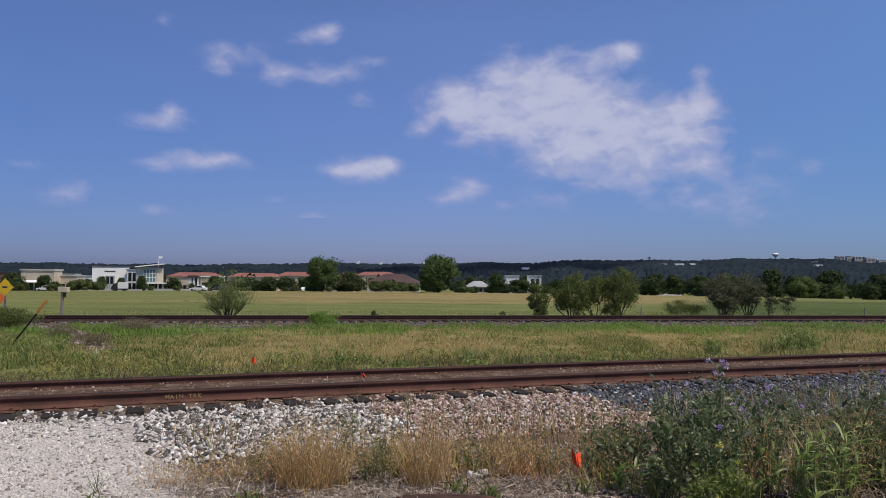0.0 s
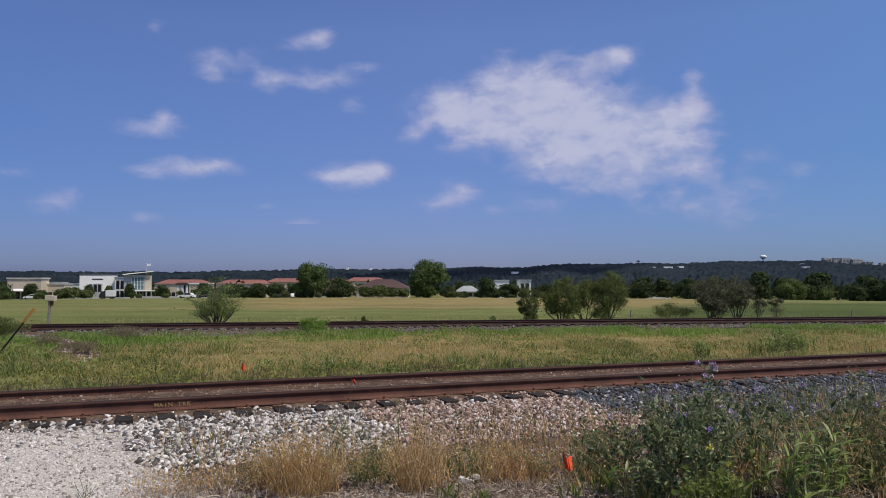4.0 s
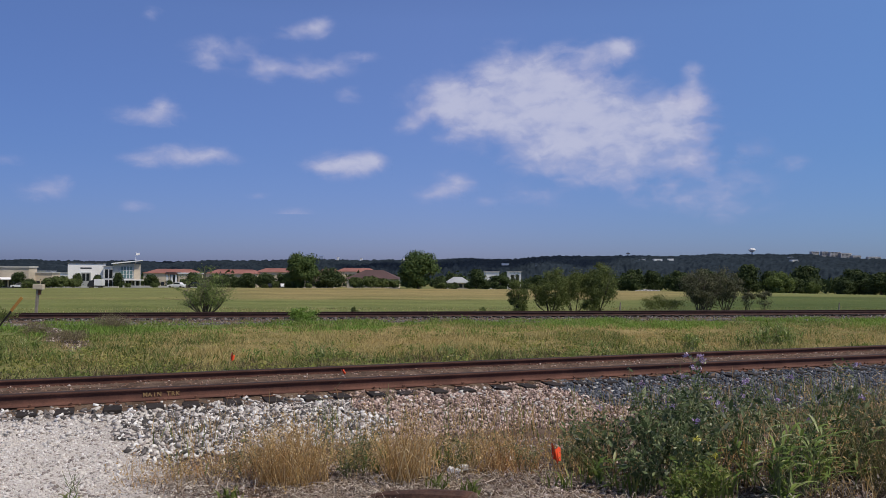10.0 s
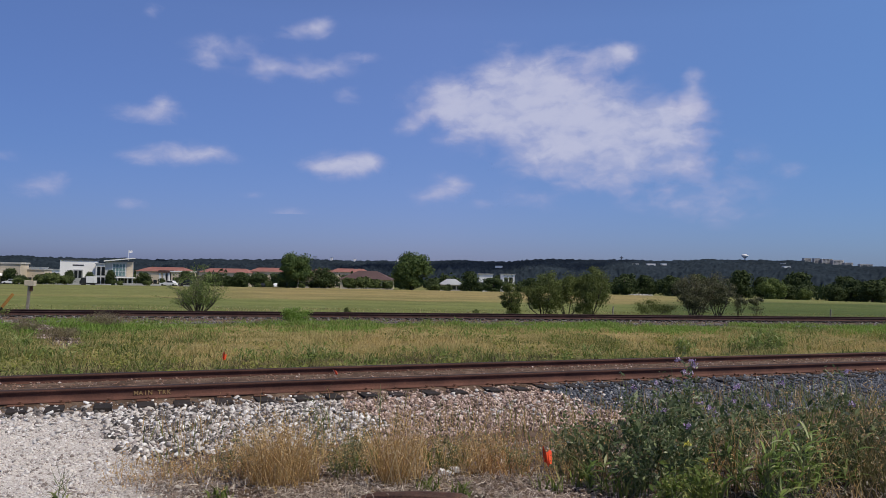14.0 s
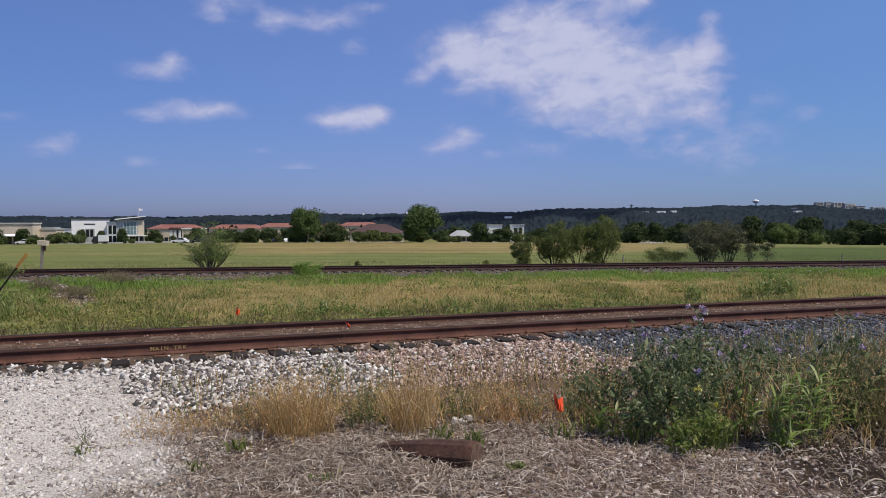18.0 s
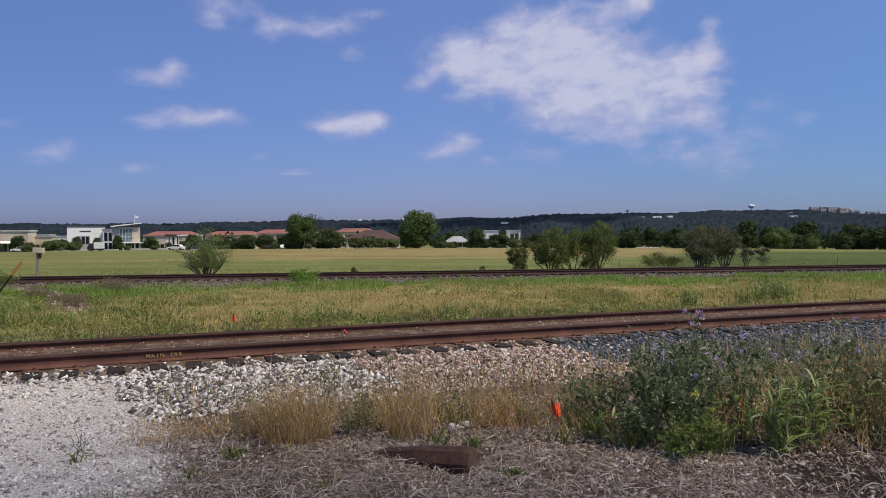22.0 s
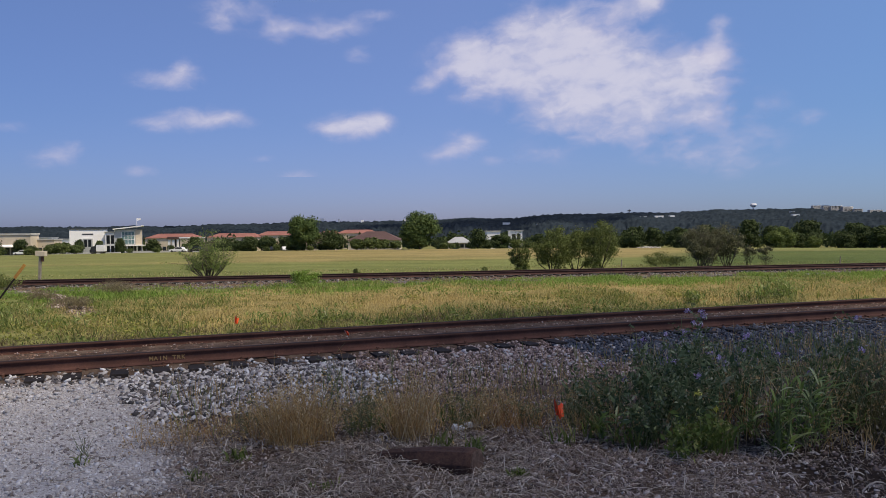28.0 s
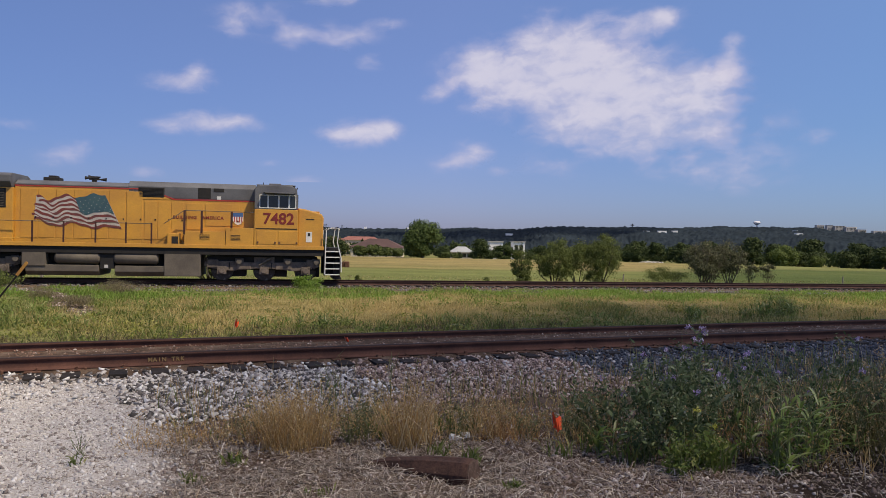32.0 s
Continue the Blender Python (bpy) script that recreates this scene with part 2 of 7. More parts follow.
WIRE = surface("galvanised wire", (0.4, 0.4, 0.4), (0.25, 0.22, 0.2), 0.5, 0.8, 9, 30, 0)
CAB_YELLOW = surface("weathered yellow paint", (0.62, 0.31, 0.045), (0.5, 0.24, 0.045), 0.45, 0, 0.8, 18, 0.05, 0.12)
GREY_PAINT = surface("sooty grey paint", (0.14, 0.142, 0.15), (0.08, 0.08, 0.086), 0.6, 0, 0.9, 18, 0.05, 0.15)
LETTER_RED = surface("dark red lettering paint", (0.22, 0.022, 0.016), (0.15, 0.02, 0.015), 0.5, 0, 2, 20, 0.03, 0.1)
FLAG_RED = surface("faded flag red", (0.2, 0.04, 0.032), (0.12, 0.045, 0.04), 0.5, 0, 2, 20, 0.03, 0.2)
FLAG_WHITE = surface("dusty flag white", (0.52, 0.47, 0.42), (0.4, 0.36, 0.32), 0.5, 0, 2, 20, 0.03, 0.2)
RED_PAINT = surface("red stripe paint", (0.42, 0.04, 0.025), (0.3, 0.04, 0.03), 0.5, 0, 2, 20, 0.03, 0.1)
WHITE_PAINT = surface("white paint", (0.75, 0.74, 0.7), (0.6, 0.58, 0.54), 0.5, 0, 2, 20, 0.03, 0.1)
FLAG_BLUE = surface("faded teal flag blue", (0.03, 0.075, 0.095), (0.05, 0.11, 0.12), 0.5, 0, 2, 20, 0.03, 0.2)
BLUE_PAINT = surface("blue paint", (0.05, 0.12, 0.3), (0.08, 0.16, 0.32), 0.5, 0, 2, 20, 0.03, 0.1)
TANK_GREY = surface("dusty grey steel", (0.15, 0.125, 0.095), (0.09, 0.075, 0.06), 0.75, 0, 1.5, 20, 0.1, 0.2)
MAROON = surface("oxblood rail paint", (0.07, 0.018, 0.013), (0.045, 0.018, 0.015), 0.6, 0, 3, 20, 0.1, 0.2)
BLACK_STEEL = surface("grimy black steel", (0.010, 0.009, 0.009), (0.022, 0.019, 0.017), 0.8, 0.0, 2, 20, 0.15, 0.3)
TRUCK_STEEL = surface("dusty brown truck castings", (0.1, 0.078, 0.062), (0.21, 0.165, 0.13), 0.85, 0.0, 3, 25, 0.2, 0.3)
WHEEL_STEEL = surface("worn wheel steel", (0.06, 0.05, 0.045), (0.25, 0.24, 0.23), 0.5, 0.6, 6, 30, 0.1, 0.2, (0.5, 0.9))
DARK_GLASS = surface("dark glass", (0.015, 0.018, 0.02), (0.03, 0.035, 0.04), 0.08, 0, 2, 10, 0, 0.05)
WALL_WHITE = surface("white stucco", (0.86, 0.85, 0.83), (0.8, 0.79, 0.76), 0.9, 0, 0.3, 4, 0.1, 0.08)
WALL_GREY = surface("grey metal cladding", (0.42, 0.43, 0.42), (0.34, 0.35, 0.35), 0.6, 0.1, 0.3, 4, 0.1, 0.08)
WALL_TAN = surface("tan limestone wall", (0.62, 0.53, 0.4), (0.5, 0.42, 0.32), 0.9, 0, 0.3, 5, 0.1, 0.12)
BRICK_RED = surface("dark red brick wall", (0.2, 0.09, 0.06), (0.27, 0.13, 0.09), 0.9, 0, 0.4, 6, 0.1, 0.15)
TILE_RED = surface("clay tile roof", (0.25, 0.095, 0.07), (0.33, 0.15, 0.115), 0.85, 0, 0.25, 5, 0.2, 0.2)
ROOF_BROWN = surface("brown shingle roof", (0.075, 0.042, 0.038), (0.11, 0.062, 0.056), 0.9, 0, 0.3, 5, 0.2, 0.2)
DARK_TRIM = surface("dark metal trim", (0.05, 0.055, 0.06), (0.09, 0.09, 0.1), 0.5, 0.3, 1, 8, 0.05, 0.1)
CONCRETE = surface("pale concrete", (0.55, 0.53, 0.49), (0.42, 0.4, 0.37), 0.9, 0, 0.5, 8, 0.15, 0.12)
CAR_WHITE = surface("white car paint", (0.8, 0.8, 0.79), (0.72, 0.72, 0.71), 0.25, 0, 1, 10, 0, 0.04)
CAR_DARK = surface("black car paint", (0.02, 0.022, 0.025), (0.035, 0.035, 0.04), 0.25, 0, 1, 10, 0, 0.04)
TYRE = surface("tyre rubber", (0.025, 0.025, 0.025), (0.05, 0.048, 0.045), 0.9, 0, 4, 20, 0.1)
SIGN_YELLOW = surface("yellow sign sheet", (0.8, 0.5, 0.02), (0.72, 0.45, 0.03), 0.45, 0, 2, 20, 0, 0.06)
SIGN_ORANGE = surface("orange sign sheet", (0.85, 0.2, 0.04), (0.8, 0.16, 0.04), 0.45, 0, 2, 20, 0, 0.06)
POST_WOOD = surface("silvered post wood", (0.3, 0.26, 0.22), (0.2, 0.17, 0.14), 0.95, 0, 5, 30, 0.4)
RUST_POST = surface("rust orange painted post", (0.58, 0.29, 0.05), (0.3, 0.14, 0.05), 0.8, 0, 5, 30, 0.2)
FADED_YELLOW = surface("faded yellow paint marks", (0.42, 0.28, 0.11), (0.16, 0.085, 0.045), 0.8, 0, 30, 60, 0.1)


# ---- building blocks ----
class Shape:
    """Collects boxes, tubes and prisms into one mesh."""

    def __init__(self):
        self.v, self.f = [], []

    def add(self, verts, faces):
        o = len(self.v)
        self.v += [tuple(p) for p in verts]
        self.f += [tuple(i + o for i in q) for q in faces]
        return self

    def box(self, x0, x1, y0, y1, z0, z1, m=None):
        c = [Vector((x, y, z)) for z in (z0, z1) for y in (y0, y1) for x in (x0, x1)]
        if m:
            c = [m @ p for p in c]
        return self.add(c, [(0, 2, 3, 1), (4, 5, 7, 6), (0, 1, 5, 4), (2, 6, 7, 3), (0, 4, 6, 2), (1, 3, 7, 5)])

    def prism(self, outline, a0, a1, axis="y", m=None):
        """An outline pushed along an axis: (x, z) along y, (y, z) along x, (x, y) along z."""
        k = len(outline)
        put = {"y": lambda p, a: (p[0], a, p[1]), "x": lambda p, a: (a, p[0], p[1]), "z": lambda p, a: (p[0], p[1], a)}[axis]
        c = [Vector(put(p, a)) for a in (a0, a1) for p in outline]
        if m:
            c = [m @ p for p in c]
        return self.add(c, [tuple(range(k))[::-1], tuple(range(k, 2 * k))] + [(i, (i + 1) % k, k + (i + 1) % k, k + i) for i in range(k)])

    def tube(self, points, radii, sides=6):
        pts = [Vector(p) for p in points]
        if isinstance(radii, (int, float)):
            radii = [radii] * len(pts)
        rings = []
        for i, p in enumerate(pts):
            d = (pts[min(i + 1, len(pts) - 1)] - pts[max(i - 1, 0)]).normalized()
            a = d.cross(Vector((0, 0, 1)) if abs(d.z) < 0.9 else Vector((1, 0, 0))).normalized()
            b = d.cross(a)
            rings += [p + (a * math.cos(2 * math.pi * k / sides) + b * math.sin(2 * math.pi * k / sides)) * radii[i] for k in range(sides)]
        f = [(i * sides + k, i * sides + (k + 1) % sides, (i + 1) * sides + (k + 1) % sides, (i + 1) * sides + k) for i in range(len(pts) - 1) for k in range(sides)]
        n = (len(pts) - 1) * sides
        return self.add(rings, f + [tuple(range(sides))[::-1], tuple(range(n, n + sides))])

    def data(self, name, mat, bevel=0.0, smooth=False):
        me = bpy.data.meshes.new(name)
        me.from_pydata(self.v, [], self.f)
        bm = bmesh.new()
        bm.from_mesh(me)
        bmesh.ops.recalc_face_normals(bm, faces=bm.faces)
        if bevel:
            e = [e for e in bm.edges if len(e.link_faces) == 2 and e.calc_face_angle(0) > 0.6]
            bmesh.ops.bevel(bm, geom=e, offset=bevel, segments=2, affect='EDGES', profile=0.6, clamp_overlap=True)
        for q in bm.faces:
            q.smooth = smooth
        bm.to_mesh(me)
        bm.free()
        me.materials.append(mat)
        return me


def part(name, shape, mat, parent=None, label="", bevel=0.0, smooth=False, m=None):
    ob = new(name, shape.data(name, mat, bevel, smooth) if isinstance(shape, Shape) else shape)
    ob.parent = parent
    if m is not None:
        ob.matrix_basis = m
    return tagged(ob, label=label)


def thing(name, label, category, m=None, group="", kind=""):
    ob = new(name)
    ob.empty_display_size = 0.2
    if m is not None:
        ob.matrix_basis = m
    return tagged(ob, label, category, group, kind)


def bulk(name, verts, quads, tris, mat):
    """A mesh from arrays."""
    me = bpy.data.meshes.new(name)
    quads, tris = np.asarray(quads, np.int32).reshape(-1, 4), np.asarray(tris, np.int32).reshape(-1, 3)
    me.vertices.add(len(verts))
    me.vertices.foreach_set("co", np.asarray(verts, np.float32).ravel())
    idx = np.concatenate([quads.ravel(), tris.ravel()])
    size = np.concatenate([np.full(len(quads), 4, np.int32), np.full(len(tris), 3, np.int32)])
    me.loops.add(len(idx))
    me.loops.foreach_set("vertex_index", idx)
    me.polygons.add(len(size))
    me.polygons.foreach_set("loop_start", np.concatenate([[0], np.cumsum(size)[:-1]]).astype(np.int32))
    me.polygons.foreach_set("loop_total", size)
    me.update(calc_edges=True)
    me.materials.append(mat)
    return me


def blades(p, h, w, lean, rng, droop=0.5):
    """Grass blades at the points p: five corners each."""
    n = len(p)
    a = rng.uniform(0, 2 * np.pi, n)
    side = np.stack([np.cos(a), np.sin(a), np.zeros(n)], 1) * (w / 2)[:, None]
    b = rng.uniform(0, 2 * np.pi, n)
    out = np.stack([np.cos(b), np.sin(b), np.zeros(n)], 1) * (h * lean)[:, None]
    up = np.zeros((n, 3))
    up[:, 2] = h
    mid = p + out * 0.35 + up * 0.6
    tip = p + out + up * (1 - droop * (lean ** 2))[:, None]
    v = np.stack([p - side, p + side, mid - side * 0.8, mid + side * 0.8, tip], 1).reshape(-1, 3)
    o = np.arange(n)[:, None] * 5
    return v, o + np.array([[0, 1, 3, 2]]), o + np.array([[2, 3, 4]])


def leaves(c, size, rng, aspect=0.5, flat=0.0):
    """Leaf diamonds at the points c, turned at random."""
    n = len(c)
    a = rng.normal(size=(n, 3))
    a[:, 2] *= 1 - flat
    a /= np.linalg.norm(a, axis=1)[:, None]
    b = np.cross(a, rng.normal(size=(n, 3)))
    b /= np.linalg.norm(b, axis=1)[:, None]
    a, b = a * size[:, None], b * (size * aspect)[:, None]
    v = np.stack([c - a, c + b, c + a, c - b], 1).reshape(-1, 3)
    return v, np.arange(n)[:, None] * 4 + np.array([[0, 1, 2, 3]])


CUBE_V = np.array([(x, y, z) for z in (-1, 1) for y in (-1, 1) for x in (-1, 1)]) * 0.5
CUBE_F = np.array([(0, 2, 3), (0, 3, 1), (4, 5, 7), (4, 7, 6), (0, 1, 5), (0, 5, 4), (2, 6, 7), (2, 7, 3), (0, 4, 6), (0, 6, 2), (1, 3, 7), (1, 7, 5)])


def stones(p, size, rng):
    """Broken angular stones of uneven shape at the points p."""
    n = len(p)
    s = size[:, None, None] * rng.uniform(0.5, 1.2, (n, 1, 3)) * np.array([1.1, 0.9, 0.7])
    v = (CUBE_V[None] + rng.uniform(-0.3, 0.3, (n, 8, 3))) * s
    for i, j, a in ((1, 2, rng.uniform(-0.9, 0.9, n)), (0, 2, rng.uniform(-0.7, 0.7, n)), (0, 1, rng.uniform(0, 6.28, n))):
        c, d = np.cos(a)[:, None], np.sin(a)[:, None]
        v[..., i], v[..., j] = v[..., i] * c - v[..., j] * d, v[..., i] * d + v[..., j] * c
    return (v + p[:, None]).reshape(-1, 3), (np.arange(n)[:, None, None] * 8 + CUBE_F[None]).reshape(-1, 3)


# ---- the lie of the land ----
NEAR_Y, NEAR_HEAD, NEAR_BEND = 13.47, 21.9, -0.13      # near track's middle: ahead of the eye, its heading, its bend per metre
FAR_Y, FAR_HEAD, FAR_RAIL = 41.3, 12.3, -0.55          # far track: the same, and its rail top
FAR_DIR = Vector((math.cos(radians(FAR_HEAD)), math.sin(radians(FAR_HEAD)), 0))
near_line = {0: (0.0, NEAR_Y)}
for sign in (1, -1):
    x, y = 0.0, NEAR_Y
    for i in range(1, 241):
        h = radians(min(30, max(FAR_HEAD + 1, NEAR_HEAD + NEAR_BEND * (i - 0.5) * 0.5 * sign)))
        x, y = x + math.cos(h) * 0.5 * sign, y + math.sin(h) * 0.5 * sign
        near_line[i * sign] = (x, y)
NX = np.array([near_line[i][0] for i in range(-240, 241)])
NY = np.array([near_line[i][1] for i in range(-240, 241)])


def near_at(s):
    """Place and heading (radians) s metres along the near track."""
    k = np.clip(s * 2 + 240, 0, 479.99)
    i = int(k)
    d = math.atan2(NY[i + 1] - NY[i], NX[i + 1] - NX[i])
    return NX[i] + (NX[i + 1] - NX[i]) * (k - i), NY[i] + (NY[i + 1] - NY[i]) * (k - i), d


def across(x, y):
    """Metres beyond the near track's middle, and beyond the far one's."""
    v = (y - np.interp(x, NX, NY)) * math.cos(radians(NEAR_HEAD))
    w = (y - FAR_Y - x * math.tan(radians(FAR_HEAD))) * math.cos(radians(FAR_HEAD))
    return v, w


def waves(x, y, s, seed):
    r = np.random.default_rng(seed)
    z = 0
    for k in range(6):
        a, q, f = r.uniform(0, 6.28), r.uniform(0, 6.28), s * 1.7 ** (k * 0.5)
        z = z + np.sin((x * np.cos(a) + y * np.sin(a)) * f + q)
    return z / 6


def ground_z(x, y):
    x, y = np.asarray(x, float), np.asarray(y, float)
    v, w = across(x, y)
    front = np.interp(v, [-30, -4.0, -2.6, -0.95, -0.8, -0.62, 0.66, 1.3, 3.0, 8.0], [-0.30, -0.38, -0.34, -0.225, -0.205, -0.10, -0.10, -0.24, -0.42, -0.5])
    mid = np.interp(w, [-12, -4.5, -2.6, -1.9, 1.9, 3.0, 6.0], [-0.5, -0.75, -0.90, -0.80, -0.80, -1.0, -1.05])
    t = np.clip((v - 3) / 5, 0, 1)
    z = np.where(v < 3, front, front * (1 - t) + np.where(w < 6, mid, mid) * t)
    r = np.hypot(x, y)
    far = np.interp(r, [50, 150, 320, 700, 5000], [-1.05, -1.95, -6.2, -12, -14])
    k = np.clip((w - 4) / 8, 0, 1) * np.clip((r - 46) / 10, 0, 1)
    z = z * (1 - k) + far * k
    rough = np.where(np.abs(v) < 2.0, 0.006, 0.035) * np.clip(r / 5, 0, 1)
    rough = np.where(np.abs(w) < 2.5, 0.01, rough)
    return z + rough * waves(x, y, 2.2, 3) + np.where((np.abs(w) > 3) & (v > 4), 0.09, 0) * waves(x, y, 0.35, 5)


# ---- ground ----
def ground_material():
    m, n, l, p = nodes_of("earth and turf")
    co = n.new("ShaderNodeTexCoord").outputs["Object"]
    big, mid, fine = noise_node(n, l, co, 0.35, 5), noise_node(n, l, co, 3.5, 5, 0.7), noise_node(n, l, co, 38, 4, 0.7)

    def attr(name):
        a = n.new("ShaderNodeAttribute")
        a.attribute_name = name
        return a.outputs["Fac"]
    dirt = ramp(n, [(0.3, (0.06, 0.038, 0.026)), (0.5, (0.13, 0.088, 0.062)), (0.7, (0.25, 0.18, 0.13))])
    l.new(mid.outputs[0], dirt.inputs[0])
    turf_a = ramp(n, [(0.3, (0.125, 0.155, 0.045)), (0.7, (0.215, 0.24, 0.08))])
    turf_b = ramp(n, [(0.3, (0.24, 0.185, 0.075)), (0.7, (0.39, 0.31, 0.135))])
    road = ramp(n, [(0.3, (0.4, 0.34, 0.3)), (0.48, (0.58, 0.53, 0.48)), (0.72, (0.7, 0.67, 0.63))])
    l.new(mid.outputs[0], turf_a.inputs[0])
    l.new(mid.outputs[0], turf_b.inputs[0])
    l.new(fine.outputs[0], road.inputs[0])
    c = mix_colour(n, l, 'MIX', attr("straw"), turf_a.outputs[0], turf_b.outputs[0])
    lush = ramp(n, [(0.3, (0.055, 0.085, 0.022)), (0.7, (0.11, 0.145, 0.042))])
    l.new(mid.outputs[0], lush.inputs[0])
    c = mix_colour(n, l, 'MIX', attr("lush"), c, lush.outputs[0])
    # mown and grazed streaks that run along the meadow
    far = n.new("ShaderNodeVectorMath")
    far.operation = 'MULTIPLY'
    far.inputs[1].default_value = (0.03, 0.13, 1)
    l.new(co, far.inputs[0])
    lines = noise_node(n, l, far.outputs[0], 1.0, 5, 0.65)
    g3 = ramp(n, [(0.34, (0.76, 0.79, 0.7)), (0.5, (0.98, 0.98, 0.96)), (0.66, (1.14, 1.1, 1.06))])
    l.new(lines.outputs[0], g3.inputs[0])
    c = mix_colour(n, l, 'MULTIPLY', 1.0, c, g3.outputs[0])
    c = mix_colour(n, l, 'MIX', attr("bare"), c, dirt.outputs[0])
    # shade below the weeds, put into the soil as near-black brown
    c = mix_colour(n, l, 'MIX', attr("weed_shade"), c, (0.03, 0.021, 0.015))
    c = mix_colour(n, l, 'MIX', attr("road"), c, road.outputs[0])
    g = ramp(n, [(0.3, (0.75,) * 3), (0.7, (1.08,) * 3)])
    l.new(fine.outputs[0], g.inputs[0])
    c = mix_colour(n, l, 'MULTIPLY', 1.0, c, g.outputs[0])
    g2 = ramp(n, [(0.35, (0.86,) * 3), (0.65, (1.06,) * 3)])
    l.new(big.outputs[0], g2.inputs[0])
    c = mix_colour(n, l, 'MULTIPLY', 1.0, c, g2.outputs[0])
    l.new(c, p.inputs["Base Color"])
    p.inputs["Roughness"].default_value = 0.95
    p.inputs["Specular IOR Level"].default_value = 0.1
    b = n.new("ShaderNodeBump")
    b.inputs["Strength"].default_value, b.inputs["Distance"].default_value = 0.6, 0.03
    l.new(fine.outputs[0], b.inputs["Height"])
    l.new(b.outputs[0], p.inputs["Normal"])
    return m


def smooth_step(a, b, x):
    t = np.clip((x - a) / (b - a), 0, 1)
    return t * t * (3 - 2 * t)


def road_mask(x, y):
    edge = np.interp(y, [0, 5.75, 7.1, 8.67, 9.6, 11.0], [-2.2, -2.45, -2.6, -3.4, -3.9, -5.4])
    v, w = across(x, y)
    return smooth_step(0.6, -0.5, x - edge + 0.45 * waves(x, y, 3.0, 11) + 0.3 * waves(x, y, 9.0, 13)) * smooth_step(-1.0, -1.6, v + 0.12 * waves(x, y, 4, 12))


def straw_mask(x, y):
    v, w = across(x, y)
    n1 = waves(x, y, 0.5, 21)
    strip = smooth_step(-8.5, -11.5, w + 2.0 * n1) * smooth_step(-12.5, -5.0, x + 3 * waves(x, y, 0.3, 22)) * 0.95
    strip = strip * (0.12 + 0.88 * smooth_step(3.5, 8, v + 2.5 * waves(x, y, 0.7, 25) + 3.5 * smooth_step(4, 10, x))) + 0.06
    strip = strip * (1 - 0.3 * smooth_step(7, 16, x))
    middle = smooth_step(-0.38, -0.2, x / np.maximum(np.abs(y), 1)) * smooth_step(0.40, 0.24, x / np.maximum(np.abs(y), 1))
    meadow = smooth_step(30, 52, w + 4 * waves(x, y, 0.12, 23)) * (0.12 + 0.7 * middle) + 0.08
    line = np.exp(-((w - 40) / 2.5) ** 2) * 0.5
    s = np.where(w < -2, strip, np.clip(meadow + line, 0, 1))
    return np.where(w > 110, 0.3 + 0.2 * waves(x, y, 0.05, 24), s)


def path_mask(x, y):
    """The worn gravel track that bends towards the crossing."""
    return smooth_step(1.0, 0.35, np.abs(y - 25.0 + 1.47 * (x + 12.7) + 0.8 * waves(x, y, 0.8, 27))) * smooth_step(-9.2, -10.6, x) * smooth_step(36, 33, y)


def weed_shade_mask(x, y):
    """Dark soil under the rank weeds, with their shade painted into its colour."""
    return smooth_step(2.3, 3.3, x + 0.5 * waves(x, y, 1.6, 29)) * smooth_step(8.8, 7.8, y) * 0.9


def lush_mask(x, y):
    """The greener, wetter end of the meadow."""
    v, w = across(x, y)
    return smooth_step(0.20, 0.36, x / np.maximum(np.abs(y), 1) + 0.04 * waves(x, y, 0.08, 30)) * smooth_step(3, 6, w) * smooth_step(62, 48, w + 5 * waves(x, y, 0.1, 31)) * 0.85


angles = np.radians(np.concatenate([np.arange(-44, 44, 0.3), np.arange(44, 316, 4.0)]))
radii = np.concatenate([[0.0], 1.0 * 1.026 ** np.arange(0, 331)])
RR, AA = np.meshgrid(radii, angles, indexing="ij")
GX, GY = RR * np.sin(AA), RR * np.cos(AA)
GZ = ground_z(GX, GY)
na, nr = len(angles), len(radii)
ii, jj = np.meshgrid(np.arange(nr - 1), np.arange(na), indexing="ij")
quads = np.stack([ii * na + jj, ii * na + (jj + 1) % na, (ii + 1) * na + (jj + 1) % na, (ii + 1) * na + jj], -1).reshape(-1, 4)[:, ::-1]
me = bulk("ground", np.stack([GX, GY, GZ], -1).reshape(-1, 3), quads, [], ground_material())
gv, gw = across(GX, GY)
bare = smooth_step(2.6, 1.7, gv + 0.5 * waves(GX, GY, 1.5, 28)) * 1.0
bare = np.maximum(bare, smooth_step(2.6, 2.2, np.abs(gw)))
bare = np.maximum(bare, np.maximum(path_mask(GX, GY), smooth_step(-7.5, -5.5, gw) * smooth_step(0, -1, gw) * 0.8))
for name, val in (("road", road_mask(GX, GY)), ("straw", straw_mask(GX, GY)), ("bare", bare), ("weed_shade", weed_shade_mask(GX, GY)), ("lush", lush_mask(GX, GY))):
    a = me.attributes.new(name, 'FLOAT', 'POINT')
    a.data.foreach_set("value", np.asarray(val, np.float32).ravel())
me.polygons.foreach_set("use_smooth", np.ones(len(me.polygons), bool))
tagged(new("ground", me), "dry earth, turf and white gravel running out to the horizon", "ground", kind="structure")


# ---- wooded ridge far behind ----
def ridge_top(az):
    """Height of the skyline above the level eye line, in degrees."""
    return np.interp(az, [-60, -30, -22, -18, -12, -9, -5, 0, 5, 9, 14, 18, 22, 25, 27, 31, 60],
                     [0.40, 0.40, 0.40, 0.46, 0.60, 0.72, 0.62, 0.78, 0.84, 1.08, 1.08, 1.14, 1.24, 1.18, 1.02, 0.86, 0.8])


